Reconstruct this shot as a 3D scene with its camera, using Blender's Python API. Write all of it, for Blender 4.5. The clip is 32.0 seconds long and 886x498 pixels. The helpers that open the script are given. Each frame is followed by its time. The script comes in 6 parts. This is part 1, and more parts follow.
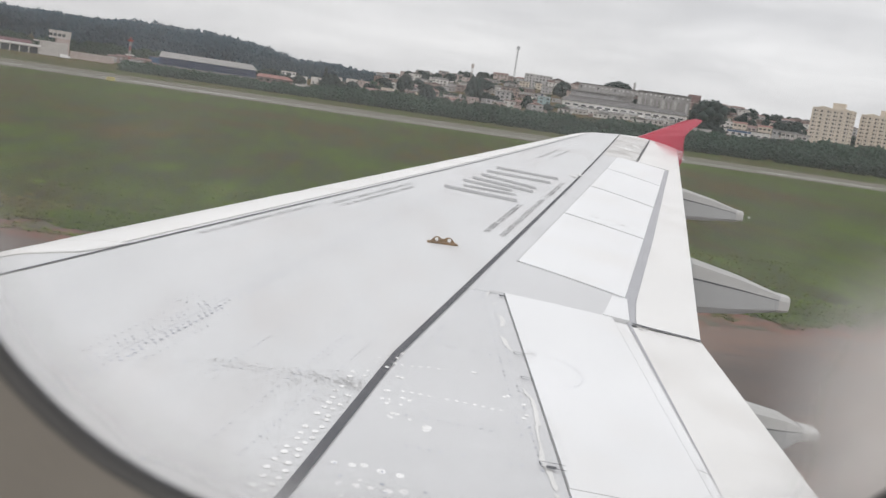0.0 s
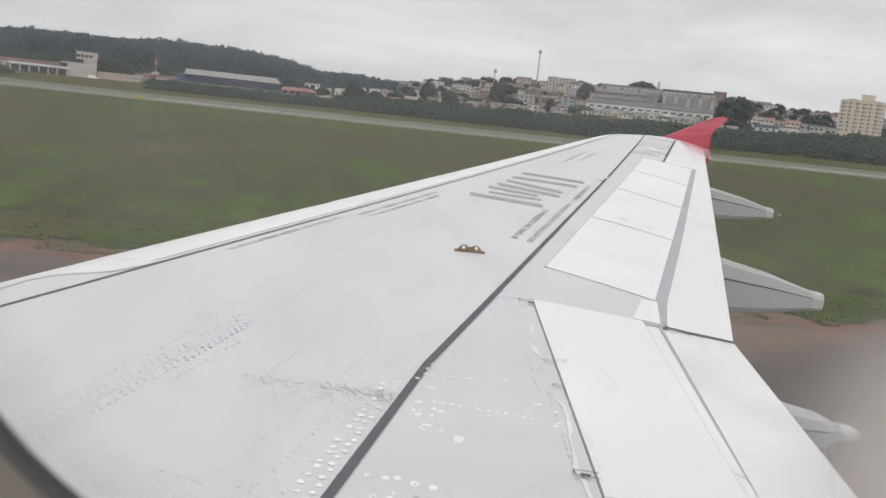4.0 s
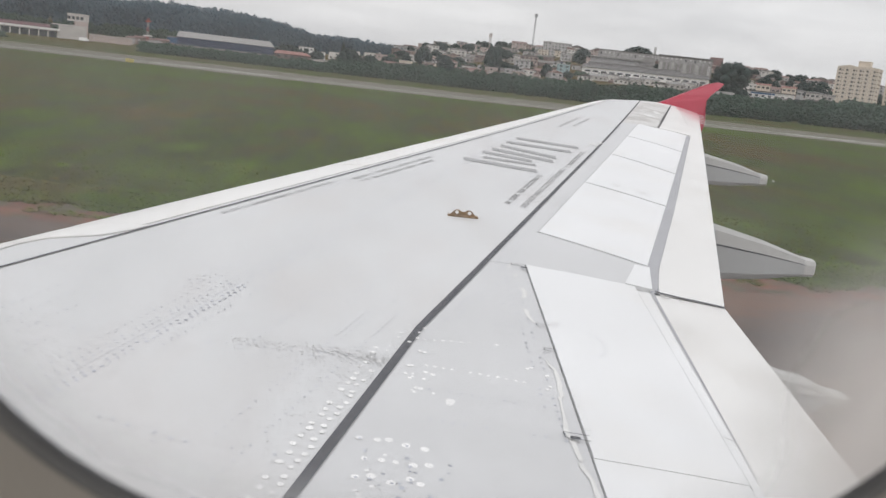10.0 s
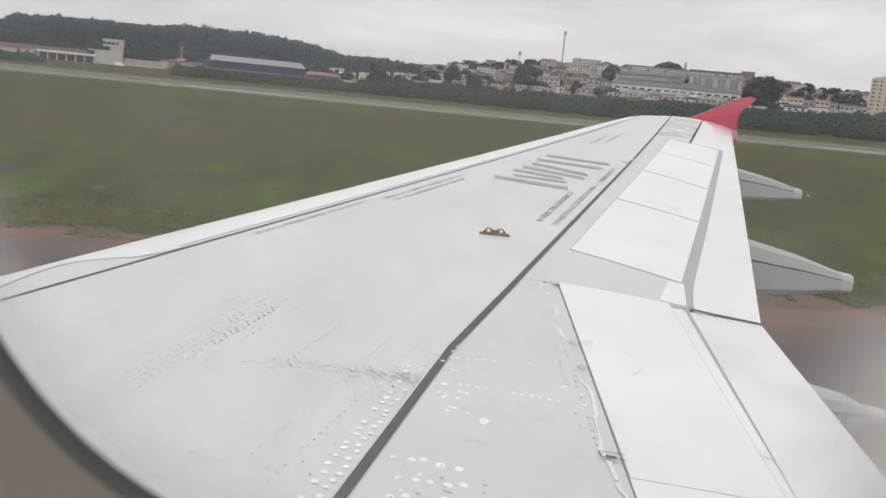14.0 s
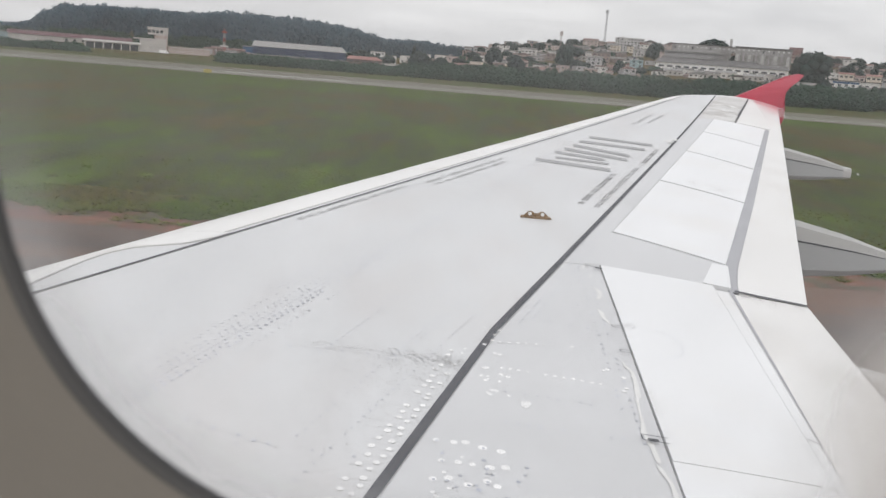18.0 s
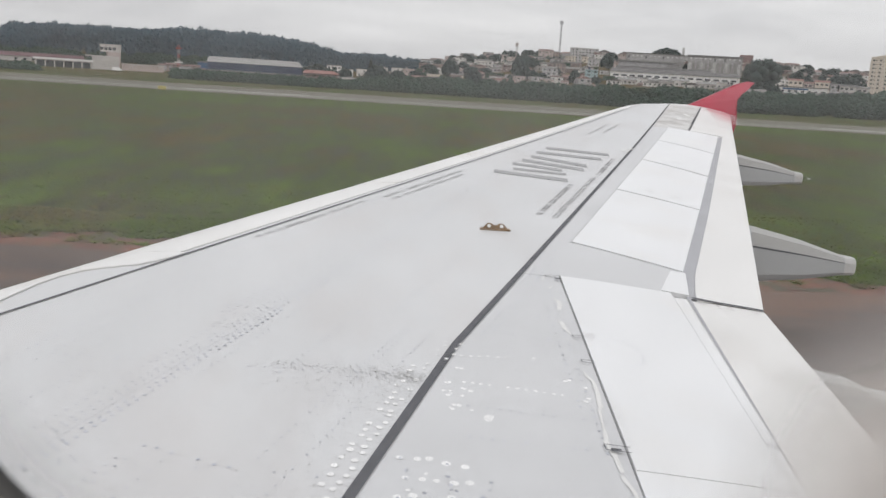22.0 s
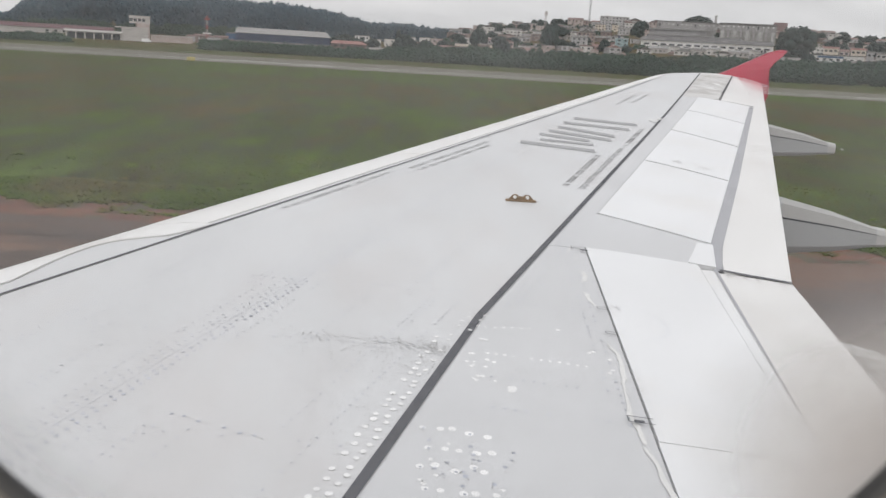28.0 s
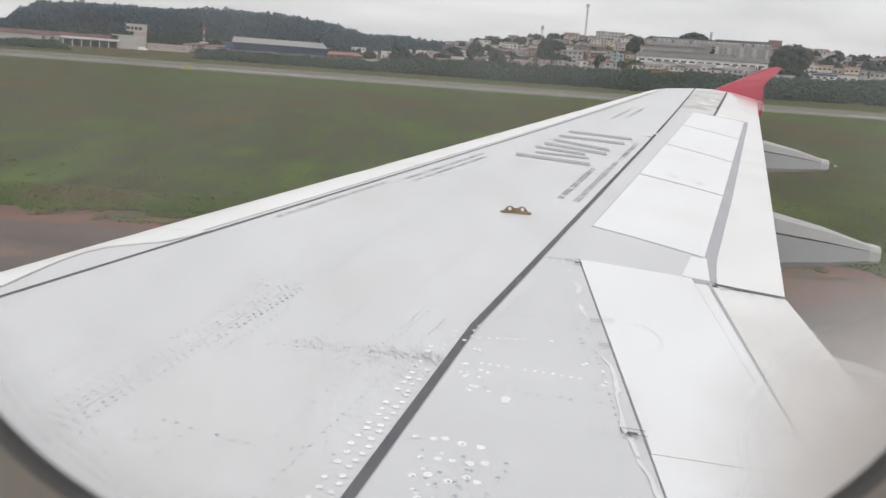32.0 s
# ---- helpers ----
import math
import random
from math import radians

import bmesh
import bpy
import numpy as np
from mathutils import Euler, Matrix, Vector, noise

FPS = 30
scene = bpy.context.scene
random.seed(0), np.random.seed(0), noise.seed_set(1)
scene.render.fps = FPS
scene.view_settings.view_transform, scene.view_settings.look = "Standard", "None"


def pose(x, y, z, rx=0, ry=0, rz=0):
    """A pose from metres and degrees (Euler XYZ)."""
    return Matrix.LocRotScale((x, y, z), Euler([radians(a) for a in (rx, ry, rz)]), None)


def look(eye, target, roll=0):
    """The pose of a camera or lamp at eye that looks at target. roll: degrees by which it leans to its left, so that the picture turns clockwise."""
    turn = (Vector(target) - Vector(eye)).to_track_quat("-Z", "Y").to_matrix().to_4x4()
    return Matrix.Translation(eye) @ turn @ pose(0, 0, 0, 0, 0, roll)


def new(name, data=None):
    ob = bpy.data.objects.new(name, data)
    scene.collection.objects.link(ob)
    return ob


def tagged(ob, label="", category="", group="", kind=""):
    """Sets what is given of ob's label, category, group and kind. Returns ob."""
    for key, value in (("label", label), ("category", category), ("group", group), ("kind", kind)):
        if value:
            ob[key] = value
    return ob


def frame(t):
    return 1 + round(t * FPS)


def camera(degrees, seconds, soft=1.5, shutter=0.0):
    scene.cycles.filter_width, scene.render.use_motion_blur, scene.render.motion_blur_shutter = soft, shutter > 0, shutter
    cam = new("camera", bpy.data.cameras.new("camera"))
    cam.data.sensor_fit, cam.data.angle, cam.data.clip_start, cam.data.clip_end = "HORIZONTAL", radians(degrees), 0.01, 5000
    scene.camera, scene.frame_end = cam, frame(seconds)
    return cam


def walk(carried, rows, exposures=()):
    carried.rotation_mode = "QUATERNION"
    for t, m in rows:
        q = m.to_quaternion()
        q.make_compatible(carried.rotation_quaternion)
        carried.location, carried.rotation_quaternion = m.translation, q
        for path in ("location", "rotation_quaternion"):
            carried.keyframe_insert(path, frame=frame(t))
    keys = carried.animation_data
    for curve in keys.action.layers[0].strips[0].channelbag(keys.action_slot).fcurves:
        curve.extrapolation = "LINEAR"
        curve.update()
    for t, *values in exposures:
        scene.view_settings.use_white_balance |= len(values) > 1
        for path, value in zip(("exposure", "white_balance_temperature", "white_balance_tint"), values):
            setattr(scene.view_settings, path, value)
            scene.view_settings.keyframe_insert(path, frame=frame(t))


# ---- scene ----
# Axes: x runs aft along the aeroplane, y outboard over the wing, z up; metres.
cam = camera(52.85, 32.0, soft=1.4)
# a small lens focused on the wing: the window frame in front of it is out of focus
cam.data.dof.use_dof, cam.data.dof.focus_distance, cam.data.dof.aperture_fstop = True, 7.0, 15.0
PATH = [
    (0, 4.3010, 1.5578, 1.4115, 4.962, -8.941, 8.290),
    (0.5, 4.3019, 1.5615, 1.4178, 5.098, -8.555, 7.112),
    (1, 4.3029, 1.5655, 1.4240, 4.876, -8.231, 6.012),
    (1.5, 4.3037, 1.5645, 1.4259, 4.550, -8.339, 5.507),
    (2, 4.3044, 1.5629, 1.4274, 3.711, -8.392, 5.332),
    (2.5, 4.3066, 1.5625, 1.4276, 2.760, -8.469, 5.437),
    (3, 4.3063, 1.5611, 1.4265, 2.749, -8.596, 5.669),
    (3.5, 4.3068, 1.5618, 1.4258, 2.980, -8.713, 5.942),
    (5.5, 4.3055, 1.5587, 1.4218, 2.997, -8.814, 6.546),
    (6, 4.3048, 1.5572, 1.4209, 2.876, -9.025, 6.405),
    (6.5, 4.3066, 1.5585, 1.4197, 2.951, -9.173, 6.498),
    (7, 4.3076, 1.5588, 1.4184, 2.929, -9.141, 6.393),
    (7.5, 4.3095, 1.5612, 1.4179, 3.014, -9.233, 6.537),
    (8, 4.3100, 1.5609, 1.4159, 3.132, -9.383, 6.648),
    (8.5, 4.3104, 1.5561, 1.4179, 3.440, -9.754, 6.980),
    (9, 4.3095, 1.5509, 1.4180, 3.812, -10.760, 7.360),
    (9.5, 4.3115, 1.5536, 1.4178, 3.831, -11.430, 7.229),
    (10, 4.3151, 1.5594, 1.4210, 3.702, -10.904, 6.508),
    (10.5, 4.3143, 1.5587, 1.4194, 3.393, -10.503, 6.582),
    (11, 4.3135, 1.5577, 1.4191, 2.969, -10.473, 6.584),
    (11.5, 4.3134, 1.5594, 1.4211, 2.695, -10.283, 6.238),
    (12, 4.3131, 1.5611, 1.4224, 2.473, -9.923, 5.637),
    (12.5, 4.3128, 1.5619, 1.4227, 2.176, -9.764, 5.394),
    (13, 4.3124, 1.5624, 1.4227, 1.893, -9.860, 5.319),
    (13.5, 4.3100, 1.5588, 1.4228, 1.580, -9.934, 5.387),
    (14, 4.3096, 1.5559, 1.4237, 1.558, -9.960, 5.587),
    (14.5, 4.3096, 1.5541, 1.4239, 1.783, -10.103, 5.986),
    (16.5, 4.3150, 1.5519, 1.4245, 1.577, -10.368, 5.857),
    (17, 4.3158, 1.5512, 1.4254, 1.057, -10.664, 5.489),
    (17.5, 4.3152, 1.5461, 1.4314, -0.856, -11.233, 4.253),
    (18, 4.3161, 1.5392, 1.4344, -1.117, -11.300, 4.594),
    (18.5, 4.3178, 1.5391, 1.4336, -0.447, -11.423, 4.921),
    (19, 4.3164, 1.5417, 1.4335, 1.204, -11.269, 4.360),
    (19.5, 4.3207, 1.5479, 1.4387, 1.988, -11.334, 3.472),
    (20, 4.3216, 1.5462, 1.4384, 1.506, -11.142, 3.240),
    (20.5, 4.3241, 1.5482, 1.4428, 1.536, -10.158, 2.671),
    (21, 4.3253, 1.5497, 1.4453, 1.564, -9.950, 2.976),
    (21.5, 4.3250, 1.5495, 1.4456, 1.536, -10.198, 3.231),
    (22, 4.3244, 1.5488, 1.4453, 1.350, -10.358, 3.646),
    (22.5, 4.3248, 1.5491, 1.4456, 1.136, -9.838, 3.129),
    (23, 4.3250, 1.5495, 1.4449, 0.809, -9.258, 2.753),
    (23.5, 4.3248, 1.5498, 1.4426, 0.564, -9.684, 2.985),
    (24, 4.3251, 1.5510, 1.4426, 0.242, -10.098, 3.574),
    (24.5, 4.3273, 1.5521, 1.4444, -0.060, -10.179, 3.765),
    (25, 4.3294, 1.5529, 1.4465, -0.295, -10.427, 3.144),
    (25.5, 4.3320, 1.5532, 1.4474, -0.501, -11.101, 2.479),
    (27.5, 4.3405, 1.5497, 1.4475, -0.607, -11.344, 3.146),
    (28, 4.3403, 1.5493, 1.4476, -0.359, -12.323, 3.387),
    (28.5, 4.3409, 1.5476, 1.4461, -0.253, -13.040, 3.581),
    (29, 4.3409, 1.5473, 1.4434, -0.270, -13.340, 3.956),
    (29.5, 4.3399, 1.5428, 1.4413, -0.385, -13.040, 3.358),
    (30, 4.3379, 1.5405, 1.4404, 0.083, -12.612, 3.458),
    (30.5, 4.3349, 1.5402, 1.4403, 0.310, -12.247, 3.914),
    (31, 4.3342, 1.5429, 1.4426, 0.397, -11.797, 3.692),
    (31.5, 4.3353, 1.5436, 1.4410, 0.124, -11.436, 3.705),
    (32, 4.3352, 1.5438, 1.4391, 0.000, -11.525, 4.210),
]
EXPOSURE = [(0.0, 0.22), (3.0, 0.13), (6.0, 0.19), (9.0, 0.18), (12.0, 0.17), (14.0, 0.17), (18.0, 0.20), (20.0, 0.19), (22.0, 0.12), (24.0, 0.09), (25.5, 0.10), (28.0, 0.13), (30.0, 0.22), (32.0, 0.22)]
walk(cam, [(t, pose(x, y, z, 90 + p, 0, -w) @ pose(0, 0, 0, 0, 0, r)) for t, x, y, z, w, p, r in PATH], EXPOSURE)

GROUND = -3.05
EYE = Vector((4.33, 1.56, 1.44))

# ---------------------------------------------------------------- light
world = bpy.data.worlds.new("overcast_sky")
scene.world = world
world.use_nodes = True
wn, wl = world.node_tree.nodes, world.node_tree.links
wn.clear()
w_out = wn.new("ShaderNodeOutputWorld")
w_bg = wn.new("ShaderNodeBackground")
w_bg.inputs["Strength"].default_value = 0.1
w_sky = wn.new("ShaderNodeTexSky")
w_sky.sky_type = "NISHITA"
w_sky.sun_disc = False
w_sky.sun_elevation = radians(48)
w_sky.sun_rotation = radians(200)
w_sky.dust_density = 4.0
w_co = wn.new("ShaderNodeTexCoord")
w_sep = wn.new("ShaderNodeSeparateXYZ")
wl.new(w_co.outputs["Generated"], w_sep.inputs[0])
# cloud layer: flat banks stretched along the horizon, a little brighter overhead
w_map = wn.new("ShaderNodeMapping")
w_map.inputs["Scale"].default_value = (1.6, 1.6, 9.0)
wl.new(w_co.outputs["Generated"], w_map.inputs[0])
w_noise = wn.new("ShaderNodeTexNoise")
w_noise.inputs["Scale"].default_value = 2.2
w_noise.inputs["Detail"].default_value = 6
w_noise.inputs["Roughness"].default_value = 0.55
w_noise.inputs["Distortion"].default_value = 0.4
wl.new(w_map.outputs[0], w_noise.inputs["Vector"])
w_ramp = wn.new("ShaderNodeValToRGB")
w_ramp.color_ramp.elements[0].position = 0.34
w_ramp.color_ramp.elements[0].color = (0.55, 0.551, 0.565, 1)
w_ramp.color_ramp.elements[1].position = 0.68
w_ramp.color_ramp.elements[1].color = (0.755, 0.753, 0.76, 1)
wl.new(w_noise.outputs["Fac"], w_ramp.inputs[0])
w_up = wn.new("ShaderNodeMapRange")
w_up.inputs["From Min"].default_value = 0.0
w_up.inputs["From Max"].default_value = 1.0
w_up.inputs["To Min"].default_value = 10.6
w_up.inputs["To Max"].default_value = 16.0
wl.new(w_sep.outputs["Z"], w_up.inputs["Value"])
w_mul = wn.new("ShaderNodeVectorMath")
w_mul.operation = "SCALE"
wl.new(w_ramp.outputs["Color"], w_mul.inputs[0])
wl.new(w_up.outputs[0], w_mul.inputs["Scale"])
w_mix = wn.new("ShaderNodeMixRGB")
w_mix.inputs[0].default_value = 0.93
wl.new(w_sky.outputs[0], w_mix.inputs[1])
wl.new(w_mul.outputs[0], w_mix.inputs[2])
wl.new(w_mix.outputs[0], w_bg.inputs["Color"])
wl.new(w_bg.outputs[0], w_out.inputs["Surface"])

sun_data = bpy.data.lights.new("sun", "SUN")
sun_data.energy = 0.6
sun_data.angle = radians(25)
sun_data.color = (1.0, 0.975, 0.94)
sun = new("sun", sun_data)
sun.matrix_world = look((0, 0, 60), (-9, 24, 30))


# unseen fill lamp under the cabin ceiling, added to brighten the window trim
lamp_data = bpy.data.lights.new("cabin_ceiling_light", "AREA")
lamp_data.shape = "RECTANGLE"
lamp_data.size, lamp_data.size_y = 2.2, 0.25
lamp_data.energy = 26.0
lamp_data.color = (1.0, 0.95, 0.88)
lamp = new("cabin_ceiling_light", lamp_data)
lamp.matrix_world = look((4.35, -0.2, 2.0), (4.35, 1.2, 0.6))


# ---------------------------------------------------------------- materials
def material(name, colour, rough=0.6, metal=0.0, vary=0.15, scale=3.0, fine=40.0, bump=0.0, bump_scale=30.0, island=0.0,
             per_object=0.0, second=None, second_at=(0.5, 0.62), second_scale=1.0, stretch=(1, 1, 1), coords="Object", coat=0.0, spec=0.5, thin=0.0):
    """Base colour with a broad and a fine variation, an optional second colour in patches, and fine relief."""
    m = bpy.data.materials.new(name)
    m.use_nodes = True
    nt = m.node_tree
    n, l = nt.nodes, nt.links
    b = n["Principled BSDF"]
    b.inputs["Roughness"].default_value = rough
    b.inputs["Metallic"].default_value = metal
    b.inputs["Coat Weight"].default_value = coat
    b.inputs["Specular IOR Level"].default_value = spec
    co = n.new("ShaderNodeTexCoord")
    mp = n.new("ShaderNodeMapping")
    mp.inputs["Scale"].default_value = stretch
    l.new(co.outputs[coords], mp.inputs[0])

    def tex(s, detail=4.0):
        t = n.new("ShaderNodeTexNoise")
        t.inputs["Scale"].default_value = s
        t.inputs["Detail"].default_value = detail
        l.new(mp.outputs[0], t.inputs["Vector"])
        return t.outputs["Fac"]

    def mix(kind, fac, a, c):
        x = n.new("ShaderNodeMixRGB")
        x.blend_type = kind
        for sock, val in zip(x.inputs, (fac, a, c)):
            if hasattr(val, "is_linked"):
                l.new(val, sock)
            else:
                sock.default_value = val
        return x.outputs[0]

    def ranged(val, lo, hi, f0=0.3, f1=0.7):
        r = n.new("ShaderNodeMapRange")
        r.inputs["From Min"].default_value, r.inputs["From Max"].default_value = f0, f1
        r.inputs["To Min"].default_value, r.inputs["To Max"].default_value = lo, hi
        l.new(val, r.inputs["Value"])
        return r.outputs[0]

    col = (*colour, 1.0)
    if second:
        r = n.new("ShaderNodeMapRange")
        r.inputs["From Min"].default_value, r.inputs["From Max"].default_value = second_at
        l.new(tex(second_scale, 6.0), r.inputs["Value"])
        col = mix("MIX", r.outputs[0], col, (*second, 1.0))
    g = n.new("ShaderNodeMath")
    g.operation = "MULTIPLY"
    l.new(ranged(tex(scale), 1 - vary, 1 + vary), g.inputs[0])
    l.new(ranged(tex(fine, 3.0), 1 - vary * 0.6, 1 + vary * 0.6), g.inputs[1])
    val = g.outputs[0]
    for on, src in ((per_object, "obj"), (island, "isl")):
        if on:
            if src == "obj":
                o = n.new("ShaderNodeObjectInfo").outputs["Random"]
            else:
                o = n.new("ShaderNodeNewGeometry").outputs["Random Per Island"]
            g2 = n.new("ShaderNodeMath")
            g2.operation = "MULTIPLY"
            l.new(val, g2.inputs[0])
            l.new(ranged(o, 1 - on, 1 + on, 0, 1), g2.inputs[1])
            val = g2.outputs[0]
    cmb = n.new("ShaderNodeVectorMath")
    cmb.operation = "SCALE"
    if hasattr(col, "is_linked"):
        l.new(col, cmb.inputs[0])
    else:
        cmb.inputs[0].default_value = col[:3]
    l.new(val, cmb.inputs["Scale"])
    l.new(cmb.outputs[0], b.inputs["Base Color"])
    if bump:
        bp = n.new("ShaderNodeBump")
        bp.inputs["Strength"].default_value = bump
        bp.inputs["Distance"].default_value = 0.02
        l.new(tex(bump_scale, 5.0), bp.inputs["Height"])
        l.new(bp.outputs[0], b.inputs["Normal"])
    if thin:
        tr = n.new("ShaderNodeBsdfTranslucent")
        l.new(cmb.outputs[0], tr.inputs[0])
        ms = n.new("ShaderNodeMixShader")
        ms.inputs[0].default_value = thin
        l.new(b.outputs[0], ms.inputs[1])
        l.new(tr.outputs[0], ms.inputs[2])
        l.new(ms.outputs[0], n["Material Output"].inputs["Surface"])
    return m


M_SKIN = material("wing_grey_paint", (0.617, 0.625, 0.636), 0.38, vary=0.04, scale=1.1, fine=14, stretch=(1.6, 0.6, 1), second=(0.586, 0.581, 0.585), second_at=(0.46, 0.66), second_scale=1.5)
M_SKIN2 = material("wing_grey_paint_aft", (0.595, 0.602, 0.616), 0.4, vary=0.05, scale=1.6, fine=18)
M_WHITE = material("wing_white_paint", (0.80, 0.81, 0.825), 0.36, vary=0.03, scale=1.5, fine=16, second=(0.745, 0.74, 0.735), second_at=(0.5, 0.76), second_scale=1.7)
M_SLAT = material("slat_white_paint", (0.80, 0.795, 0.785), 0.34, vary=0.03, scale=1.3, fine=12, second=(0.72, 0.70, 0.67), second_at=(0.5, 0.75), second_scale=2.2)
M_SEAM = material("dark_grey_sealant", (0.072, 0.075, 0.087), 0.7, spec=0.2, vary=0.15, scale=4)
M_GAP = material("shadow_gap_metal", (0.14, 0.14, 0.145), 0.7, vary=0.2)
M_FLAP = material("flap_dull_white_paint", (0.775, 0.77, 0.76), 0.42, vary=0.04, scale=1.2, fine=15, second=(0.68, 0.667, 0.65), second_at=(0.48, 0.74), second_scale=1.9)
M_OLDROOF = material("old_dark_sheet_roof", (0.105, 0.10, 0.097), 0.85, vary=0.2, scale=0.15, fine=1.5, stretch=(1, 0.3, 1))
M_HALL = material("stained_grey_render", (0.36, 0.352, 0.35), 0.9, vary=0.12, scale=0.12, fine=1.6, second=(0.26, 0.25, 0.245), second_scale=0.09, second_at=(0.48, 0.66), stretch=(1, 1, 0.4))
M_DULLRED = material("dull_red_brick", (0.25, 0.165, 0.16), 0.9, vary=0.15, scale=0.5, fine=4)
M_FRONT = material("bright_white_plaster", (0.80, 0.79, 0.77), 0.8, vary=0.08, scale=0.3, fine=3)
M_STEEL = material("blue_grey_metal", (0.36, 0.365, 0.39), 0.45, metal=0.0, vary=0.08)
M_LETTER = material("grey_lettering", (0.325, 0.328, 0.335), 0.55, vary=0.08, scale=8)
M_SCUFF = material("dark_scuff", (0.30, 0.29, 0.28), 0.7, vary=0.2, island=0.4)
M_TIPWORN = material("weathered_tip_paint", (0.62, 0.61, 0.60), 0.5, vary=0.08, scale=2.5, fine=20, second=(0.40, 0.38, 0.36), second_at=(0.46, 0.66), second_scale=2.4)
M_PRINT = material("faded_small_print", (0.27, 0.272, 0.277), 0.55, vary=0.1, scale=8)
M_RIVET = material("rivet_grey", (0.425, 0.448, 0.515), 0.45, vary=0.12, island=0.22)
M_DOT = material("white_touch_up_paint", (0.86, 0.86, 0.86), 0.4, vary=0.04, island=0.06)
M_SEALANT = material("pale_sealant", (0.73, 0.73, 0.72), 0.5, vary=0.05)
M_SPECK = material("dark_worn_speck", (0.41, 0.41, 0.41), 0.7, vary=0.2, island=0.5)
M_RED = material("red_paint", (0.47, 0.020, 0.060), 0.35, vary=0.08, scale=2)
M_LUG = material("primer_yellow_lug", (0.235, 0.145, 0.065), 0.5, metal=0.3, vary=0.2, scale=20)
M_FAIR = material("fairing_grey_paint", (0.415, 0.43, 0.435), 0.4, vary=0.05, scale=2)
M_FAIRCAP = material("fairing_cap_paint", (0.52, 0.52, 0.51), 0.4, vary=0.06, scale=3)
M_FAIRTOP = material("fairing_light_paint", (0.39, 0.39, 0.378), 0.4, vary=0.08, scale=2)
M_TRIM = material("cabin_trim_plastic", (0.262, 0.248, 0.235), 0.6, vary=0.04, scale=4, bump=0.05, bump_scale=300)
M_GASKET = material("window_gasket_rubber", (0.100, 0.104, 0.113), 0.6, vary=0.08)
M_CABIN = material("cabin_panel", (0.6, 0.58, 0.55), 0.6, vary=0.03)
M_ASPHALT = material("taxiway_asphalt", (0.078, 0.054, 0.043), 0.85, vary=0.3, scale=0.6, fine=7, bump=0.3, bump_scale=40,
                     second=(0.135, 0.079, 0.055), second_scale=0.4, second_at=(0.47, 0.58), stretch=(0.5, 1, 1))
M_RUNWAY = material("runway_asphalt", (0.125, 0.114, 0.097), 0.8, vary=0.12, scale=0.05, fine=1.2, stretch=(0.12, 1, 1),
                    second=(0.156, 0.143, 0.123), second_scale=0.12, second_at=(0.45, 0.6))
M_SHOULDER = material("runway_shoulder_concrete", (0.175, 0.162, 0.146), 0.85, vary=0.12, scale=0.08, fine=1.0, stretch=(0.2, 1, 1))
M_MARK = material("runway_paint", (0.55, 0.54, 0.52), 0.7, vary=0.15, scale=0.6)
M_FRESHMARK = material("fresh_runway_paint", (0.78, 0.77, 0.75), 0.6, vary=0.08, scale=0.6)
M_LANE = material("weedy_runway_lane", (0.098, 0.086, 0.056), 0.85, second=(0.075, 0.082, 0.030), second_scale=0.06, second_at=(0.45, 0.65), vary=0.15, scale=0.05, fine=1.2, stretch=(0.12, 1, 1))
M_DIRT = material("red_clay", (0.145, 0.062, 0.040), 0.95, vary=0.4, scale=0.9, fine=9, bump=0.8, bump_scale=12,
                  second=(0.070, 0.060, 0.032), second_scale=1.1, second_at=(0.46, 0.6))
M_CRACK = material("crack_filler", (0.032, 0.026, 0.023), 0.8, vary=0.2)
M_BLADE = material("grass_blades", (0.120, 0.185, 0.020), 0.8, spec=0.1, thin=0.5, vary=0.25, scale=0.25, fine=3, island=0.35,
                   second=(0.17, 0.15, 0.055), second_scale=0.22, second_at=(0.5, 0.62))
M_FIELD = material("field_grass_blades", (0.145, 0.17, 0.032), 0.8, spec=0.1, thin=0.5, vary=0.15, scale=0.3, fine=3, island=0.12,
                   second=(0.18, 0.155, 0.06), second_scale=0.09, second_at=(0.46, 0.58))
M_LEAF_DARK = material("dark_tree_leaves", (0.034, 0.056, 0.050), 0.85, spec=0.1, thin=0.25, vary=0.18, scale=0.05, fine=0.5, island=0.2)
M_LEAF = material("tree_leaves", (0.062, 0.102, 0.076), 0.85, spec=0.05, thin=0.35, vary=0.22, scale=0.03, fine=0.4, island=0.16)
# blue in the forest leaves is distance haze put into the base colour
M_LEAF_FOREST = material("hazed_forest_leaves", (0.086, 0.132, 0.160), 0.85, spec=0.05, thin=0.45, vary=0.10, scale=0.02, fine=0.3, island=0.14)
M_BARK = material("bark", (0.10, 0.085, 0.07), 0.9, vary=0.2)
M_REDWHITE_R = material("mast_red", (0.42, 0.08, 0.06), 0.6, vary=0.1)
M_MASTGREY = material("mast_galvanised", (0.20, 0.20, 0.21), 0.5, metal=0.3, vary=0.1)
M_PLASTER = material("white_plaster", (0.68, 0.66, 0.63), 0.85, vary=0.12, scale=0.3, fine=3, second=(0.36, 0.33, 0.30), second_scale=0.15, second_at=(0.48, 0.68))
M_PEACH = material("peach_plaster", (0.46, 0.385, 0.355), 0.85, vary=0.12, scale=0.3, fine=3)
M_BLUE = material("blue_sheet_metal", (0.02, 0.036, 0.08), 0.5, vary=0.15, scale=0.3, stretch=(1, 1, 0.2))
M_BLUE2 = material("bright_blue_sheet", (0.04, 0.10, 0.20), 0.5, vary=0.12, scale=0.3)
